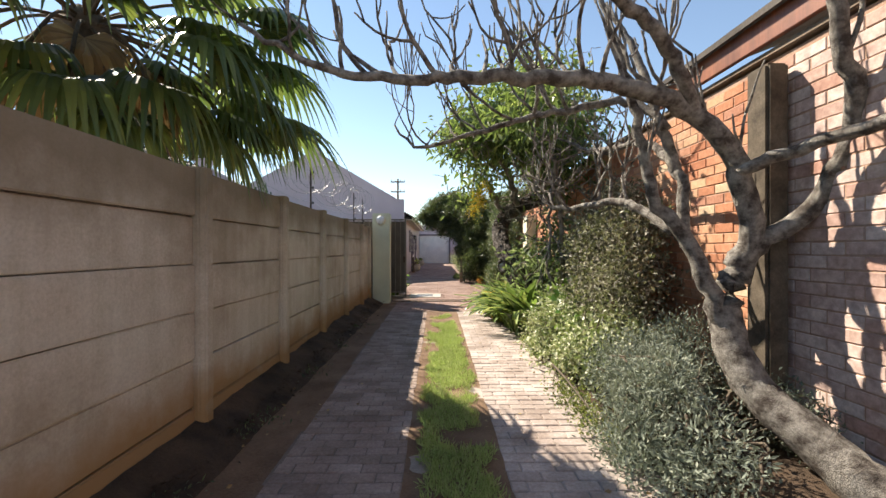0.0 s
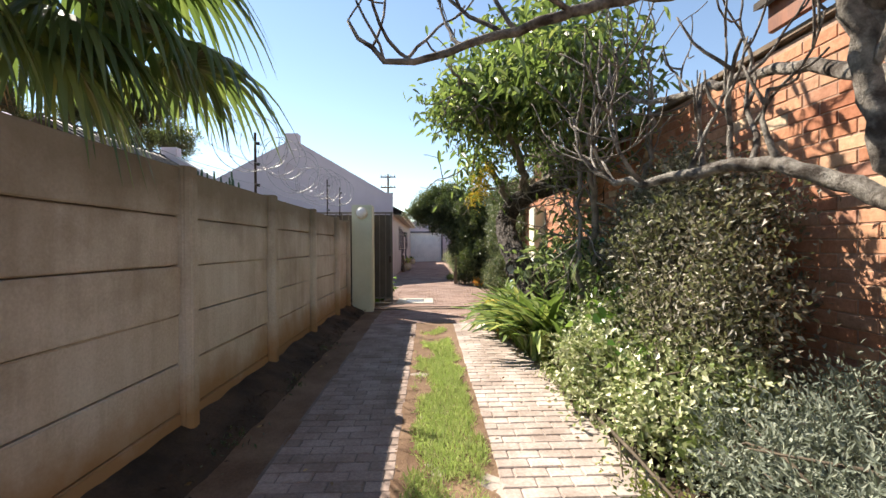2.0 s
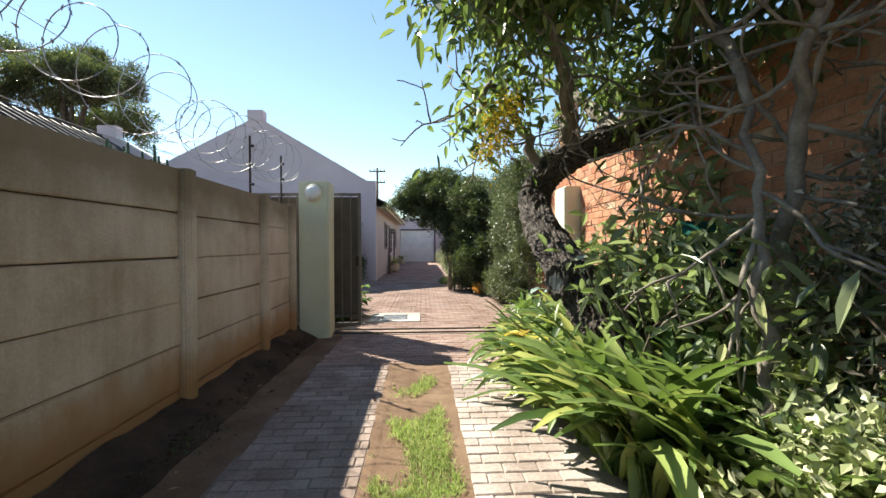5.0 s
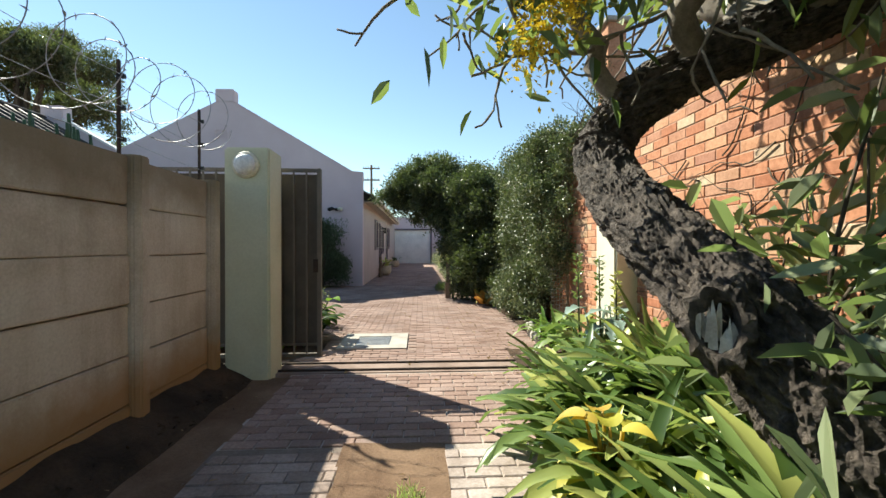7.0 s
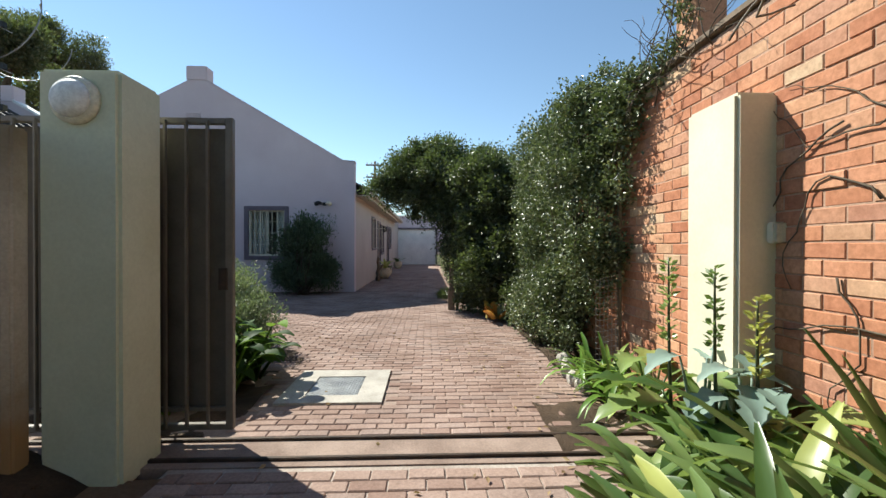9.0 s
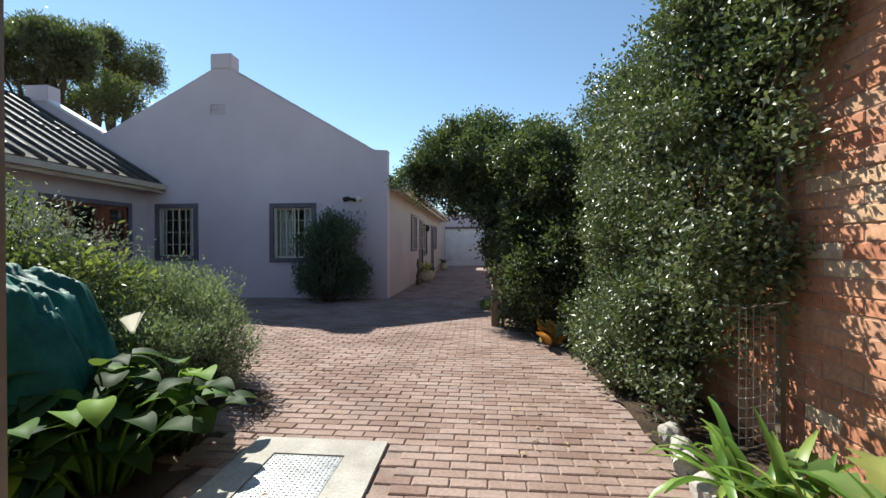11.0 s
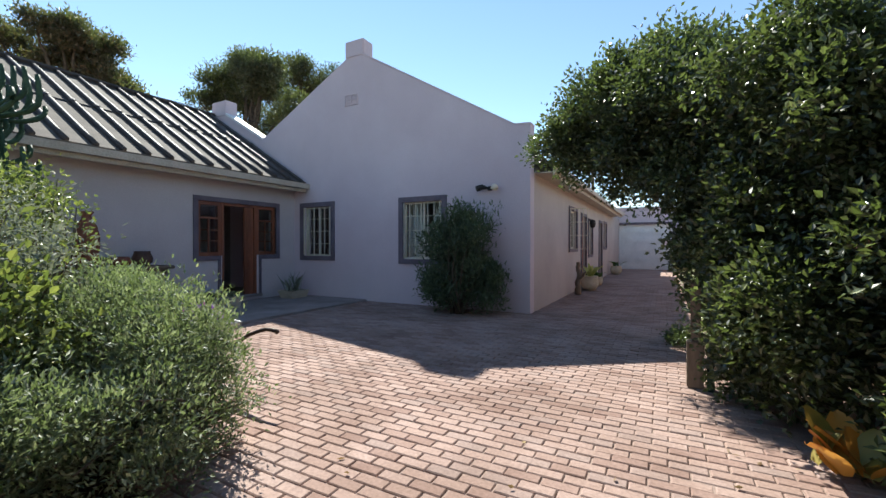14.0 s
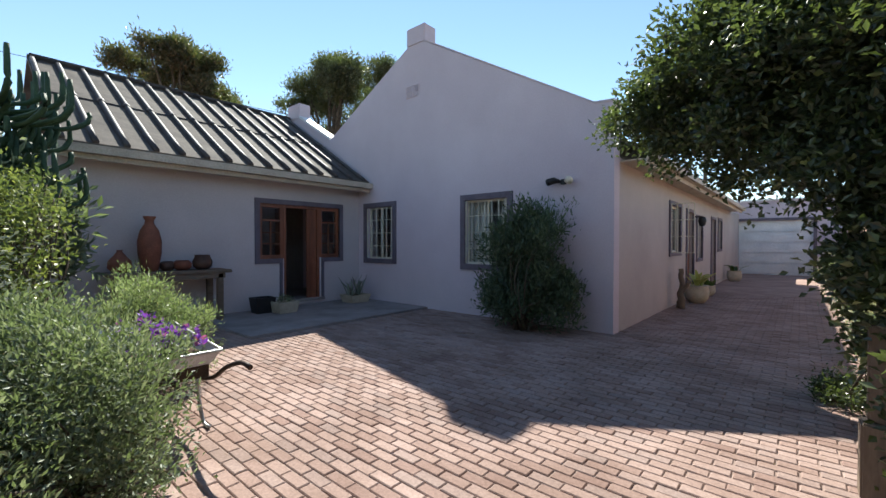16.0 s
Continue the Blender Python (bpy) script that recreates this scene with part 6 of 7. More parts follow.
shrub("bright_shrub", "shrub with broad bright yellow-green leaves", (-2.9, 12.6, 0), [(-2.6, 12.45, 0.9, 0.5, 0.25, 0.33), (-3.3, 12.3, 0.98, 0.5, 0.3, 0.35)], 4200, 0.06, 0.04, L_YELLOWGREEN, 241, 20, clump=0.09, per=8, six=True)
shrub("feathery_bush", "soft green feathery bush spilling over the paving", (-2.35, 13.2, 0), [(-2.25, 13.1, 0.5, 0.68, 0.6, 0.55), (-2.0, 13.2, 0.34, 0.45, 0.4, 0.4), (-2.75, 13.0, 0.65, 0.62, 0.5, 0.45), (-1.75, 12.75, 0.32, 0.45, 0.42, 0.38), (-2.0, 12.35, 0.42, 0.42, 0.3, 0.42), (-2.6, 12.5, 0.62, 0.5, 0.35, 0.42), (-2.5, 13.4, 0.26, 0.4, 0.22, 0.26), (-3.1, 13.15, 0.5, 0.45, 0.3, 0.4)], 60000, 0.04, 0.015, L_SOFT, 251, 160, clump=0.05, per=18, shell=0.14, up=0.7, out=1.0, lumps=15, lump=0.44)
shrub("lavender_bush", "grey-green lavender bush by the wheelbarrow", (-4.6, 14.1, 0), [(-4.5, 14.1, 0.5, 0.5, 0.42, 0.52), (-5.0, 14.1, 0.6, 0.5, 0.4, 0.58), (-4.15, 14.3, 0.4, 0.4, 0.3, 0.42)], 19000, 0.05, 0.011, L_NARROW, 261, 60, clump=0.04, per=16, up=1.0, out=0.8, lumps=12, lump=0.36)
shrub("tall_yellow_shrub", "tall yellow-green small-leaved shrub", (-4.0, 13.0, 0), [(-4.0, 13.0, 1.35, 0.5, 0.5, 0.6), (-4.2, 12.8, 0.8, 0.6, 0.5, 0.6), (-3.7, 12.9, 1.0, 0.45, 0.4, 0.45), (-4.3, 13.2, 1.75, 0.35, 0.35, 0.3), (-3.45, 12.75, 1.3, 0.3, 0.3, 0.3)], 11500, 0.05, 0.026, L_YELLOWGREEN, 271, 90, clump=0.07, per=9, shell=0.35, lumps=10, lump=0.4)
shrub("grey_twig_shrub", "thin grey-leaved shrub with bare twigs", (-3.4, 12.7, 0), [(-3.2, 12.6, 1.35, 0.5, 0.35, 0.35), (-2.75, 12.75, 1.2, 0.4, 0.3, 0.2)], 3200, 0.045, 0.018, L_GREY, 281, 60, clump=0.09, per=8, shell=0.4)
shrub("oleander_shrub", "upright dark green shrub against the gable wall", (-2.85, 18.8, 0), [(-2.85, 18.8, 0.75, 0.75, 0.42, 0.72), (-3.1, 18.8, 1.35, 0.5, 0.36, 0.5), (-2.55, 18.8, 1.45, 0.5, 0.36, 0.45), (-3.3, 18.85, 0.5, 0.45, 0.35, 0.5), (-2.8, 18.8, 1.75, 0.35, 0.3, 0.3), (-2.4, 18.8, 0.5, 0.5, 0.38, 0.5), (-3.0, 18.75, 0.35, 0.7, 0.4, 0.36)], 22000, 0.1, 0.027, L_OLE, 291, 50, clump=0.07, per=10, shell=0.2, up=0.9, out=0.6, lumps=9, lump=0.4)
orr = np.random.default_rng(293)
shoot = []
for _ in range(26):
    x = orr.uniform(-3.3, -2.0)
    for s in range(12):
        shoot.append((x + orr.normal(0, 0.02), 18.8 + orr.normal(0, 0.12), 1.6 + 0.04 * s + orr.normal(0, 0.01)))
oleander_tops = bpy.data.objects["oleander_shrub"]
put("shoot_work", raw("shoot_work", *leaf_arrays(np.array(shoot), orr.normal(0, 0.5, (len(shoot), 3)) + np.array([0, 0, 0.7]), 0.09, 0.02, orr)), L_OLE, oleander_tops)["kind"] = "stuff"
for i, (x, y, s) in enumerate(((1.35, 18.6, 0.3), (1.3, 20.2, 0.35), (1.45, 22.0, 0.45), (1.35, 24.0, 0.4), (1.5, 26.5, 0.6), (1.45, 29.5, 0.7), (1.6, 32.5, 0.8))):
    shrub("border_plant", "small light green border plant along the drive", (x, y, 0), [(x, y, s * 0.7, s * 0.8, s * 1.3, s * 0.7)], 2200, 0.06, 0.024, L_SOFT if i % 2 else L_VARI, 300 + 2 * i, 12, "border plants", clump=0.06, per=10, shell=0.3)
suc = strap_plant("orange_succulent", "paddle succulent with orange and green leaves", [(1.52, 14.75, 0.06)], 16, 0.3, 0.15, 320, L_ORANGE, spread=1.2, arch=0.4, upright=0.9)

# bed edging stones
for i in range(5):
    y = 11.45 + i * 0.2
    x = 1.74 + 0.08 * (i / 4.0) + 0.02 * math.sin(i * 5)
    st = thing("edging_stone", (x, y, 0), "rough pale edging stone of the planting bed", "stone", "edging stones")
    bm = bmesh.new()
    bmesh.ops.create_icosphere(bm, subdivisions=3, radius=0.085)
    for v in bm.verts:
        v.co *= 1 + 0.35 * noise.fractal(v.co * 9 + Vector((i * 3.1, 0, 0)), 1.0, 2.0, 3)
        v.co = Vector((x + v.co.x * 0.8, y + v.co.y, 0.05 + v.co.z * 0.95))
    part("rock", bm, CONCRETE, st)

# trellis mesh by the climber
tr = thing("wire_trellis", (2.2, 11.95, 0), "bent galvanised wire trellis behind the climber", "trellis")
runs = []
for i in range(7):
    x = 2.3 - 0.045 * i
    runs.append(([(x, 11.95 - 0.012 * i, z) for z in np.linspace(0.15, 0.95, 8)], np.full(8, 0.0022)))
for k in range(15):
    z = 0.16 + 0.055 * k
    runs.append(([(2.3 - 0.045 * i, 11.95 - 0.012 * i, z + 0.008 * math.sin(i)) for i in range(7)], np.full(7, 0.0022)))
put("mesh", tubes("mesh", runs, 4), STEEL, tr)
part("upright", boxes((2.28, 11.93, 0, 2.31, 11.97, 2.7)), TIMBER, tr)

# posts of the arch
ap = thing("arch_post", (0.88, 16.1, 0), "short weathered timber post wired to a green pole", "post")
part("board", boxes((0.8, 16.06, 0.0, 0.93, 16.2, 0.42)), TIMBER, ap, bevel=0.01)
part("stake", boxes((0.83, 16.1, 0.42, 0.91, 16.18, 0.95)), TIMBER, ap, bevel=0.01)
put("pole", tubes("pole", [([(0.98, 16.05, z) for z in (0.0, 0.8, 1.6, 2.5)], [0.03, 0.03, 0.028, 0.028])], 10), surface("green_pole_paint", (0.02, 0.05, 0.04), (0.05, 0.09, 0.07), 6, 50, 0.5, 0.2), ap)
shrub("low_dark_shrub", "low dark green clump at the edge of the drive", (0.9, 18.0, 0), [(0.88, 17.95, 0.06, 0.24, 0.35, 0.14)], 2600, 0.04, 0.02, L_DARK, 325, 8, clump=0.04)

# wheelbarrow planter
wb = thing("wheelbarrow", (-3.3, 13.85, 0), "old pale metal wheelbarrow planted with flowers", "wheelbarrow")
bm = bmesh.new()
outer_b = [(-3.75, 13.62, 0.36), (-2.9, 13.66, 0.36), (-2.9, 14.02, 0.36), (-3.75, 14.06, 0.36)]
outer_t = [(-4.02, 13.5, 0.64), (-2.72, 13.55, 0.6), (-2.72, 14.14, 0.6), (-4.02, 14.2, 0.64)]
vb = [bm.verts.new(p) for p in outer_b]
vt = [bm.verts.new(p) for p in outer_t]
bm.faces.new(vb[::-1])
for k in range(4):
    j = (k + 1) % 4
    bm.faces.new((vb[k], vb[j], vt[j], vt[k]))
tray = part("tray", bm, surface("pale_tray_paint", (0.42, 0.42, 0.46), (0.6, 0.6, 0.64), 5, 60, 0.5, 0.2, metal=0.2), wb)
tray.modifiers.new("thick", "SOLIDIFY").thickness = 0.008
put("rim", tubes("rim", [(np.array(outer_t + outer_t[:1]), np.full(5, 0.012))], 8), STEEL, wb)
part("earth", boxes((-3.92, 13.6, 0.4, -2.8, 14.08, 0.56)), SOIL, wb)
for yy in (13.62, 14.06):
    put("handle", tubes("handle", [smooth_limb([(-3.6, yy, 0.34, 0.017), (-2.9, yy + 0.04, 0.36, 0.017), (-2.6, yy + 0.07, 0.5, 0.017), (-2.38, yy + 0.08, 0.57, 0.018), (-2.25, yy + 0.08, 0.56, 0.019)], 0.06, 0.0)], 8), DARKSTEEL, wb)
    put("leg", tubes("leg", [smooth_limb([(-3.0, yy, 0.36, 0.014), (-2.95, yy + 0.01, 0.12, 0.014), (-2.9, yy + 0.02, 0.015, 0.014), (-2.8, yy + 0.02, 0.02, 0.014)], 0.06, 0.0)], 8), STEEL, wb)
bm = bmesh.new()
lathe(bm, [(0.1, -0.03), (0.16, -0.035), (0.18, 0), (0.16, 0.035), (0.1, 0.03)], (0, 0), 24)
ob = part("wheel", bm, BLACKPOT, wb, smooth=True)
ob.location, ob.rotation_euler = (-4.1, 13.85, 0.18), (radians(90), 0, 0)
fb = [(-3.35, 13.84, 0.62, 0.5, 0.22, 0.12), (-3.0, 13.9, 0.62, 0.26, 0.2, 0.1)]
pl_ = thing("flower_planting", (-3.3, 13.85, 0.56), "purple and orange pansies planted in the wheelbarrow", "flowers")
put("leaves", foliage("leaves", fb, 1500, 0.045, 0.025, 331, clump=0.04, per=8, shell=0.3), L_SOFT, pl_)
put("bloom_work", foliage("bloom_work", [(a, b, c + 0.05, d, e_, f_) for a, b, c, d, e_, f_ in fb], 260, 0.045, 0.045, 333, clump=0.02, per=7, shell=0.1, up=0.6), PETAL_P, pl_)["kind"] = "stuff"

# ---- patio things ----
tb = thing("wooden_bench_table", (-7.5, 15.2, 0.035), "rough old timber table against the plaster wall", "table")
for k in range(3):
    part("plank", boxes((-7.84 + 0.21 * k, 14.3, 0.87, -7.635 + 0.21 * k, 16.06, 0.93)), TABLEWOOD, tb, bevel=0.012)
part("apron", boxes((-7.27, 14.4, 0.78, -7.24, 15.95, 0.868)), TABLEWOOD, tb, bevel=0.005)
for x in (-7.8, -7.33):
    for y in (14.42, 15.82):
        part("leg", boxes((x, y, 0.034, x + 0.09, y + 0.1, 0.868)), TABLEWOOD, tb, bevel=0.01)


def clay(name, label, at, profile, material, cat="vase"):
    e = thing(name, at, label, cat)
    bm = bmesh.new()
    lathe(bm, [(r, at[2] + z) for r, z in profile], (at[0], at[1]), 28)
    part("body", bm, material, e, smooth=True)
    return e


clay("tall_vase", "tall reddish terracotta vase with a flared neck", (-7.6, 14.9, 0.93), [(0.1, 0), (0.12, 0.03), (0.165, 0.3), (0.17, 0.5), (0.13, 0.68), (0.07, 0.78), (0.06, 0.84), (0.095, 0.9), (0.085, 0.91), (0.045, 0.84)], CLAY)
clay("gourd_vase", "squat brown gourd-shaped clay vase", (-7.6, 14.5, 0.93), [(0.1, 0), (0.16, 0.08), (0.15, 0.18), (0.08, 0.27), (0.035, 0.33), (0.04, 0.36), (0.02, 0.36)], CLAY)
clay("round_pot", "round dark clay pot with an open mouth", (-7.55, 15.68, 0.93), [(0.09, 0), (0.15, 0.06), (0.16, 0.14), (0.12, 0.23), (0.125, 0.26), (0.11, 0.25), (0.09, 0.18)], DARKCLAY, "pot")
clay("clay_bowl", "low brown clay bowl", (-7.55, 15.36, 0.93), [(0.08, 0), (0.14, 0.05), (0.14, 0.12), (0.1, 0.17), (0.08, 0.16)], CLAY, "bowl")
clay("clay_bowl", "low dark clay bowl beside its twin", (-7.6, 15.15, 0.93), [(0.07, 0), (0.11, 0.05), (0.11, 0.12), (0.08, 0.16), (0.06, 0.15)], DARKCLAY, "bowl")
for nm, lb, at, w, h, mt in (("square_planter", "black square planter by the front door", (-7.45, 16.72, 0.035), 0.17, 0.3, BLACKPOT), ("trough_planter", "pale cream trough planter by the front door", (-7.15, 17.02, 0.035), 0.19, 0.22, POT), ("trough_planter", "pale trough planter with a grey succulent", (-7.3, 18.85, 0.035), 0.24, 0.18, POT)):
    e = thing(nm, at, lb, "planter")
    bm = bmesh.new()
    x, y, z = at
    ring = [[bm.verts.new((x + sx * s, y + sy * s * 1.15, z + zz)) for sx, sy in ((-1, -1), (1, -1), (1, 1), (-1, 1))] for s, zz in ((w * 0.8, 0), (w, h), (w * 0.88, h), (w * 0.85, h - 0.05))]
    bm.faces.new(ring[0][::-1])
    for a, b in zip(ring, ring[1:]):
        for k in range(4):
            bm.faces.new((a[k], a[(k + 1) % 4], b[(k + 1) % 4], b[k]))
    part("pot", bm, mt, e)
    part("earth", boxes((x - w * 0.84, y - w * 0.95, z + h - 0.07, x + w * 0.84, y + w * 0.95, z + h - 0.045)), SOIL, e)
agave_e = thing("grey_agave", (-7.3, 18.85, 0.2), "grey spiky agave growing in the trough", "plant")
put("leaves", ribbons("leaves", [(-7.3, 18.75, 0.2), (-7.3, 18.95, 0.2)], 14, 0.42, 0.05, 341, spread=1.0, arch=0.4), L_GREY, agave_e)
seed_e = thing("pot_plant", (-7.15, 17.02, 0.25), "small green seedlings in the trough", "plant")
put("leaves", foliage("leaves", [(-7.15, 17.02, 0.3, 0.13, 0.14, 0.05)], 220, 0.05, 0.025, 343, clump=0.03), L_SOFT, seed_e)
for i, (x, y, s, lb) in enumerate(((-1.3, 24.2, 0.26, "large pale round garden pot by the side wall"), (-1.32, 26.0, 0.17, "small pale garden pot"), (-1.3, 31.6, 0.24, "pale urn near the garage"))):
    clay("garden_pot", lb, (x, y, 0.0), [(s * 0.6, 0), (s * 0.95, s * 0.5), (s, s), (s * 0.9, s * 1.5), (s * 0.98, s * 1.6), (s * 0.85, s * 1.55)], POT, "pot")
    pe = thing("pot_plant", (x, y, s * 1.5), "leafy green plant in a garden pot", "plant")
    put("leaves", ribbons("leaves", [(x, y, s * 1.5)], 14, s * 1.6, 0.1, 350 + i), L_STRAP, pe)
dw = thing("driftwood_stump", (-1.38, 23.0, 0), "pale upright driftwood stump by the side wall", "stump")
put("wood", tubes("wood", [smooth_limb([(-1.4, 23.0, 0, 0.09), (-1.38, 23.0, 0.45, 0.06), (-1.4, 23.0, 0.85, 0.05)], 0.06, 0.01), smooth_limb([(-1.4, 23.0, 0.35, 0.04), (-1.2, 22.9, 0.6, 0.035)], 0.06, 0.01)], 10, 0.1), TIMBER, dw)
sl = thing("wall_lantern", (-1.5, 25.85, 2.1), "dark wall lantern by the side door", "light")
part("arm", boxes((-1.62, 25.83, 2.1, -1.45, 25.87, 2.13)), BLACK, sl)
bm = bmesh.new()
lathe(bm, [(0.03, 2.12), (0.08, 2.1), (0.1, 2.0), (0.07, 1.88), (0.02, 1.86)], (-1.45, 25.85), 14)
part("lantern", bm, BLACK, sl, smooth=True)
gb = thing("green_box", (2.15, 7.3, 0), "green metal letter box with a pitched lid", "box")
part("case", boxes((2.02, 7.15, 1.05, 2.33, 7.45, 1.35)), TARP, gb, bevel=0.01)
bm = bmesh.new()
prism(bm, [(2.0, 7.12, 1.352), (2.0, 7.48, 1.352), (2.0, 7.3, 1.46)], (0.34, 0, 0))
part("lid", bm, TARP, gb)
part("stand", boxes((2.14, 7.27, 0, 2.2, 7.33, 1.05)), TIMBER, gb)

# ---- manhole ----
mh = thing("manhole", (-0.42, 11.65, 0), "square steel manhole cover in a pale concrete surround", "manhole")
bm = bmesh.new()
xs_, ys_ = (-0.84, -0.64, -0.2, 0.02), (11.23, 11.4, 11.9, 12.1)
for i in range(3):
    for k in range(3):
        if (i, k) != (1, 1):
            box(bm, xs_[i], ys_[k], -0.04, xs_[i + 1], ys_[k + 1], 0.012)
bmesh.ops.remove_doubles(bm, verts=bm.verts[:], dist=0.0005)
part("surround", bm, CONCRETE, mh, "rough pale concrete")
cov = part("cover", boxes((-0.635, 11.405, -0.03, -0.205, 11.895, 0.006)), STEEL, mh, "worn steel chequer plate", bevel=0.003)
tv, tf = [], []
for i in range(17):
    for k in range(20):
        cx, cy = -0.62 + 0.025 * i, 11.42 + 0.0242 * k
        d = 0.009
        (ax, ay) = (d, d * 0.35) if (i + k) % 2 else (d * 0.35, d)
        b = len(tv)
        tv += [(cx - ax, cy - ay, 0.006), (cx + ax, cy - ay, 0.006), (cx + ax, cy + ay, 0.006), (cx - ax, cy + ay, 0.006), (cx, cy, 0.011)]
        tf += [[b, b + 1, b + 4], [b + 1, b + 2, b + 4], [b + 2, b + 3, b + 4], [b + 3, b, b + 4]]
put("chequer", raw("chequer", tv, tf), STEEL, cov)

# ---- grass and litter ----
gr = np.random.default_rng(400)
ng = 70000
gp = np.stack([gr.uniform(-0.24, 0.3, ng), 8.3 - gr.random(ng) ** 0.9 * 11.5, np.zeros(ng)], -1)
dens = np.array([noise.noise(Vector((p[0] * 4, p[1] * 2.2, 0))) for p in gp])
edge = np.minimum(gp[:, 0] + 0.26, 0.32 - gp[:, 0])
ragged = np.array([noise.noise(Vector((p[0] * 1.5, p[1] * 5.0, 7.0))) for p in gp])
keep = (dens > -0.28 + np.clip(gp[:, 1] - 6.4, 0, 2) * 0.36 + gr.normal(0, 0.1, ng)) & (edge > 0.05 + 0.11 * ragged + gr.uniform(0, 0.05, ng))
gp = gp[keep]
grass = put("grass", raw("grass", *leaf_arrays(gp, gr.normal(0, 0.55, gp.shape) + np.array([0, 0, 0.8]), 0.055, 0.007, gr)), GRASS)
tagged(grass, "short patchy green grass between the wheel tracks", "grass", kind="stuff")
ln = 900
lpz = np.stack([gr.uniform(-1.7, 2.1, ln), gr.uniform(0.5, 15, ln), np.full(ln, 0.012)], -1)
on = (lpz[:, 0] > 0.85) | (gr.random(ln) < 0.16) | (lpz[:, 0] < -1.15)
lpz = lpz[on & ~((lpz[:, 0] < -1.1) & (lpz[:, 1] > 10))]
way = gr.normal(0, 1, lpz.shape) * np.array([1, 1, 0.12])
tagged(put("leaf_litter", raw("leaf_litter", *leaf_arrays(lpz, way, 0.045, 0.022, gr, 0.1)), L_DRY), "fallen dry leaves scattered on the ground", "leaves", kind="stuff")
ln = 2600
wp = np.stack([-1.72 + np.abs(gr.normal(0, 0.16, ln)), gr.uniform(-2, 10, ln), np.full(ln, 0.06)], -1)
tagged(put("mulch", raw("mulch", *leaf_arrays(wp, gr.normal(0, 1, wp.shape) * np.array([1, 1, 0.5]), 0.05, 0.018, gr)), SOIL), "dark crumbly mulch heaped along the wall", "mulch", kind="stuff")
wp = np.stack([-1.45 + gr.normal(0, 0.1, 500), gr.choice([1.4, 2.1, 3.2, 4.4, 5.6, 7.0], 500) + gr.normal(0, 0.14, 500), np.full(500, 0.03)], -1)
tagged(put("weeds", raw("weeds", *leaf_arrays(wp, gr.normal(0, 0.7, wp.shape) + np.array([0, 0, 0.5]), 0.04, 0.014, gr)), L_DARK), "small green weeds in the soil by the wall", "weeds", kind="stuff")


# ---- paving bricks ----
def paver_arrays(lx, ly, h=0.05, bev=0.006):
    v, f = [], []
    for z, i in ((0, bev), (-bev, 0), (-h, 0)):
        v += [(i, i, z), (lx - i, i, z), (lx - i, ly - i, z), (i, ly - i, z)]
    f.append([0, 1, 2, 3])
    for a in (0, 4):
        for k in range(4):
            j = (k + 1) % 4
            f.append([a + k, a + 4 + k, a + 4 + j, a + j])
    return np.array(v), np.array(f)


def pave(parent, rects, mx, my, joint, mats, own, name, seed, skip=None, bond=0.5):
    """Running bond over rectangles (x0, y0, x1, y1). Bricks inside 'own' are objects of their own; the rest are one joined field."""
    rng = np.random.default_rng(seed)
    me_cache = {}
    allv, allf, base, count = [], [], 0, 0
    for x0, y0, x1, y1 in rects:
        row = 0
        y = y0
        while y + my <= y1 + 0.001:
            x = x0 - (bond * mx if row % 2 else 0.0) + rng.normal(0, 0.004)
            while x < x1 - 0.01:
                a, b = max(x, x0), min(x + mx, x1)
                cx, cy = (a + b) / 2, y + my / 2
                if b - a > 0.04 and not (skip and skip(cx, cy)):
                    lx = round(b - a - joint, 3)
                    z = rng.normal(0, 0.0016)
                    if own[0] <= cx <= own[2] and own[1] <= cy <= own[3] and count < 300:
                        if lx not in me_cache:
                            v, f = paver_arrays(lx, my - joint)
                            me_cache[lx] = raw("brick", v, f)
                        ob = put("brick", me_cache[lx], mats[0], parent)
                        ob.location = (a + joint / 2, y + joint / 2, z)
                        ob.rotation_euler = (rng.normal(0, 0.006), rng.normal(0, 0.006), rng.normal(0, 0.008))
                        count += 1
                    else:
                        v, f = paver_arrays(lx, my - joint)
                        t = rng.normal(0, 0.008, 2)
                        v = v.copy()
                        v[:, 2] += z + (v[:, 0] - lx / 2) * t[0] + (v[:, 1] - my / 2) * t[1]
                        v += np.array([a + joint / 2 + rng.normal(0, 0.0015), y + joint / 2 + rng.normal(0, 0.0015), 0])
                        allv.append(v)
                        allf.append(f + base)
                        base += 12
                x += mx
            y += my
            row += 1
    field = put(name, raw(name, np.vstack(allv), np.vstack(allf)), mats[1], parent)
    field["kind"] = "stuff"


def court_skip(x, y):
    if -0.86 < x < 0.04 and 11.21 < y < 12.12:
        return True
    if x < -5.5 and y > 15.6:
        return True
    if x < -0.95 - 0.42 * max(0.0, y - 11.6) and y < 12.9:
        return True
    if x > 1.78 and y < 15.2 or x > 1.3 and y >= 15.2:
        return True
    return False


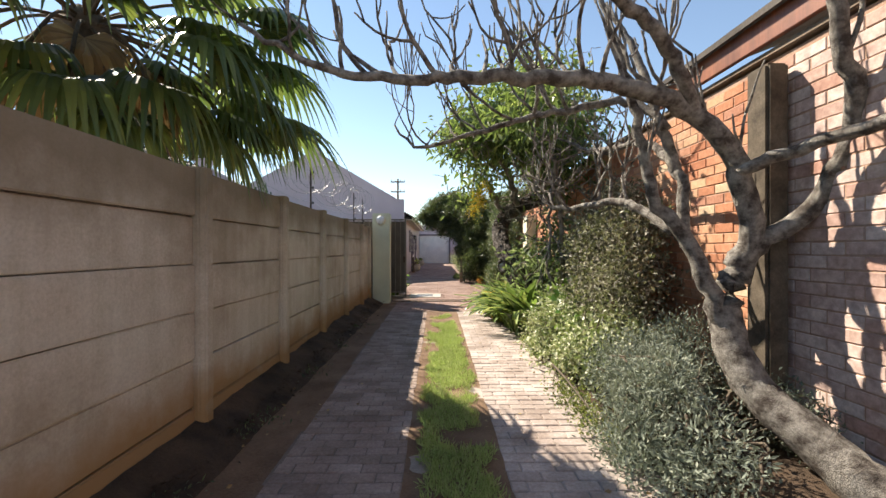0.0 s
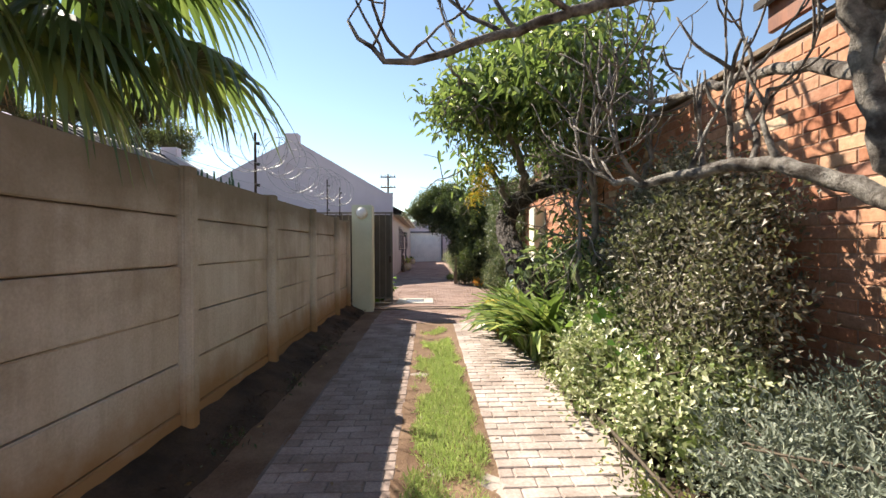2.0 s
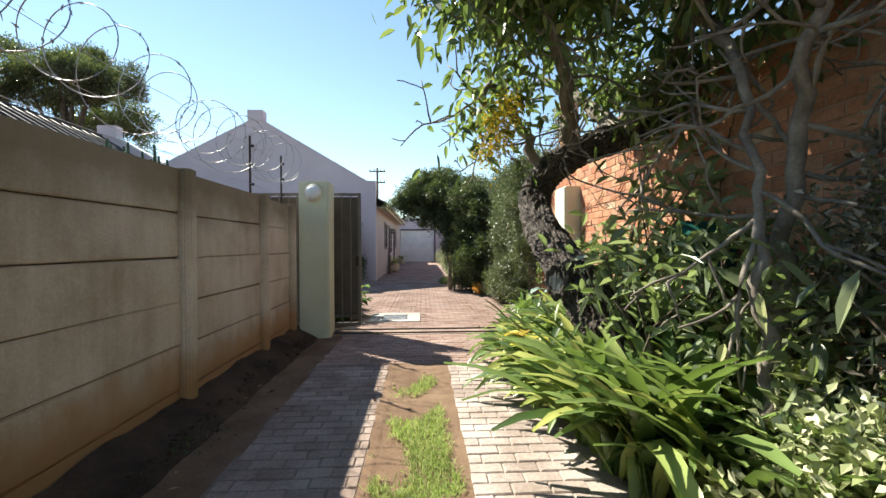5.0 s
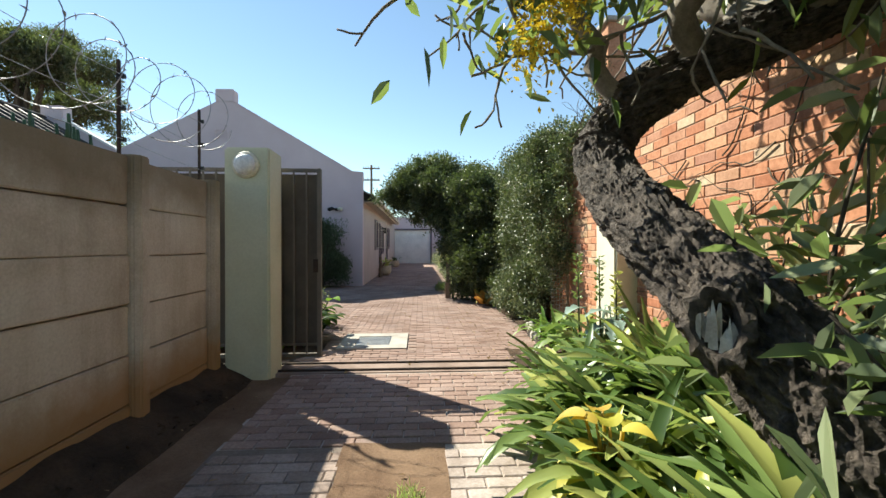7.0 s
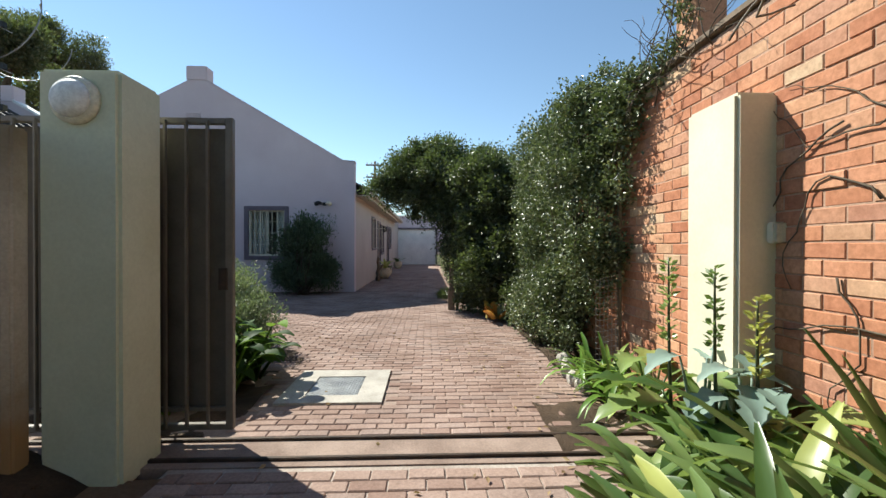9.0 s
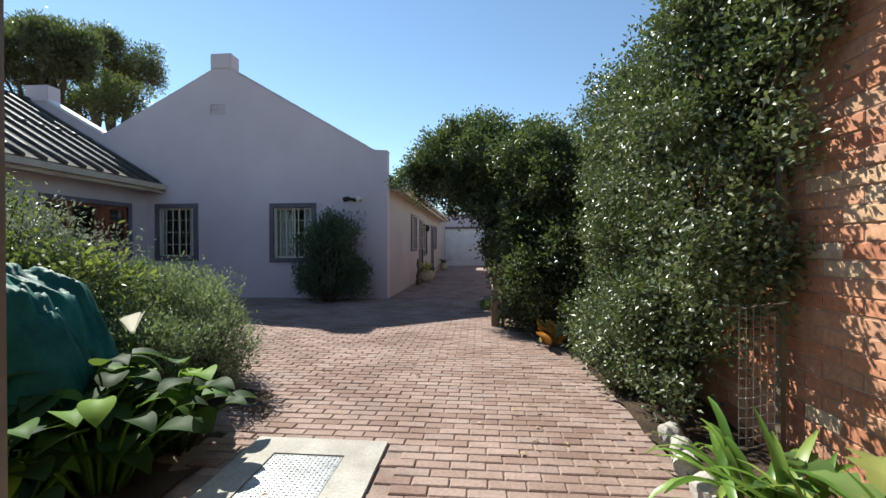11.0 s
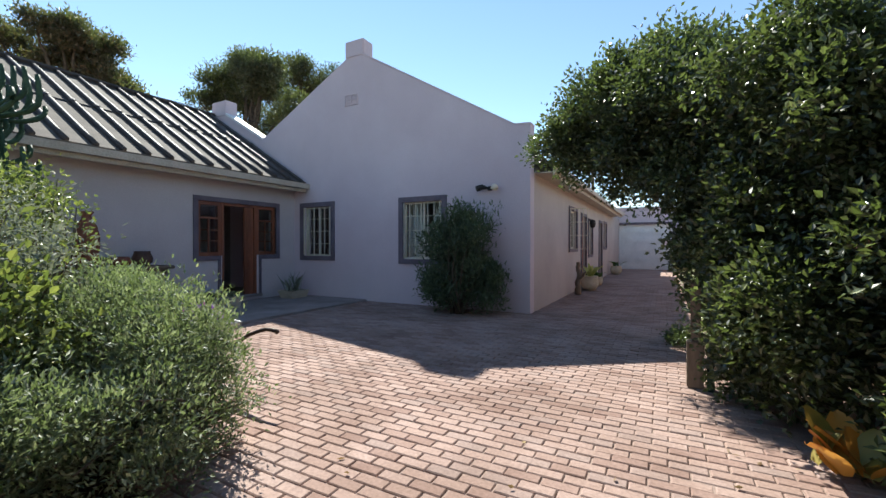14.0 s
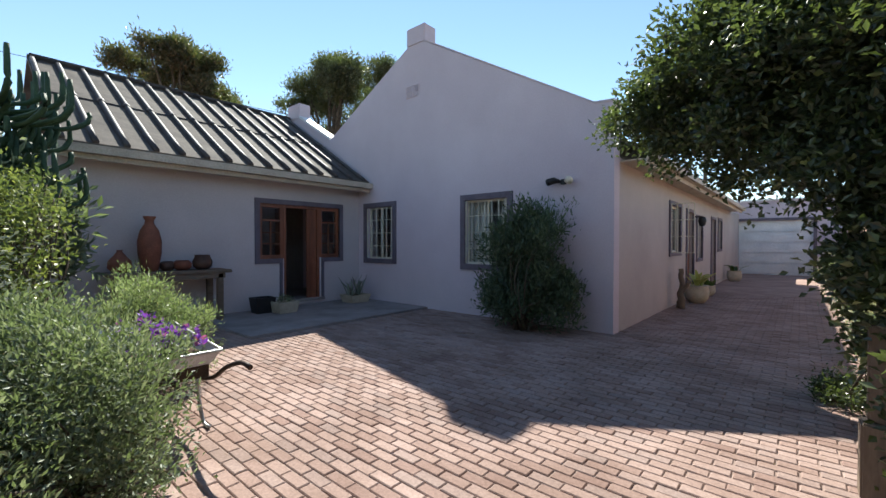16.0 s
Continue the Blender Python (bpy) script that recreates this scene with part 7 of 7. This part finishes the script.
court = thing("paving_court", (-2, 15, 0), "reddish-brown brick paving of the courtyard and drive", "paving", kind="structure")
pave(court, [(-7.9, 10.68, 2.1, HY - 0.002), (HX + 0.002, HY, 1.1, 27.0)], 0.206, 0.088, 0.0075, (PAVE_OBJ, PAVE_ISL), (-0.1, 11.0, 1.6, 12.9), "brick_field", 500, court_skip)
far_pave = sheet("pavement_far", HX, 27.0, 1.1, 36.5, -0.002, PAVE_ISL, "brick paving at the far end of the drive", "paving")
tracks = thing("paving_tracks", (0, 5, 0), "worn pinkish brick wheel tracks of the driveway", "paving", kind="structure")
# left track bricks take the copy that is coloured darker for shade
pave(tracks, [(-1.06, -3.9, -0.28, 8.76)], 0.206, 0.105, 0.006, (SHADETRACK, SHADETRACK), (9, 9, 9, 9), "stained_brick_field", 511)
pave(tracks, [(-1.06, 8.78, 1.6, 10.3)], 0.206, 0.105, 0.008, (PAVE_OBJ, PAVE_ISL), (9, 9, 9, 9), "threshold_brick_field", 512)
pave(tracks, [(0.33, -3.9, 1.14, 8.76)], 0.206, 0.105, 0.008, (TRACK_OBJ, TRACK_ISL), (0.33, 3.2, 1.2, 8.8), "brick_field", 510,
     lambda x, y: x > 0.98 + 0.16 * math.exp(-((y - 5.2) / 1.2) ** 2) and y < 8.7)

# ---- facing bricks ----
brng = np.random.default_rng(520)
BL, BH, JT = 0.232, 0.086, 0.009
bme = raw("brick", *brick_mesh(0.04, BL - JT, BH - JT, 0.004, "brick"))
allv, allf, base, own = [], [], 0, 0
palev, palef = [], []
for row in range(31):
    z = 0.0 + row * BH
    y = -3.9 - (BL / 2 if row % 2 else 0)
    while y < 15.0:
        dx = brng.normal(0, 0.0018)
        if 10.65 < y < 12.6 and 0.05 < z < 2.66 and own < 290:
            ob = put("brick", bme, BRICK_OBJ, wall_right)
            ob.location = (2.36 + dx, y, z)
            ob.rotation_euler = (brng.normal(0, 0.006), 0, brng.normal(0, 0.006))
            own += 1
        else:
            v, f = brick_mesh(0.04, BL - JT, BH - JT, 0.004, "b")
            v = np.array(v) + np.array([2.36 + dx, y, z + brng.normal(0, 0.001)])
            if y < 2.9:
                palef.append(np.array(f) + 12 * len(palev))
                palev.append(v)
            else:
                allf.append(np.array(f) + 12 * len(allv))
                allv.append(v)
        y += BL
field = put("brick_field", raw("brick_field", np.vstack(allv), np.vstack(allf)), BRICK_ISL, wall_right)
field["kind"] = "stuff"
pale = put("limewashed_brick_field", raw("limewashed_brick_field", np.vstack(palev), np.vstack(palef)), PALE_BRICK, wall_right, "faded limewashed bricks")
pale["kind"] = "stuff"
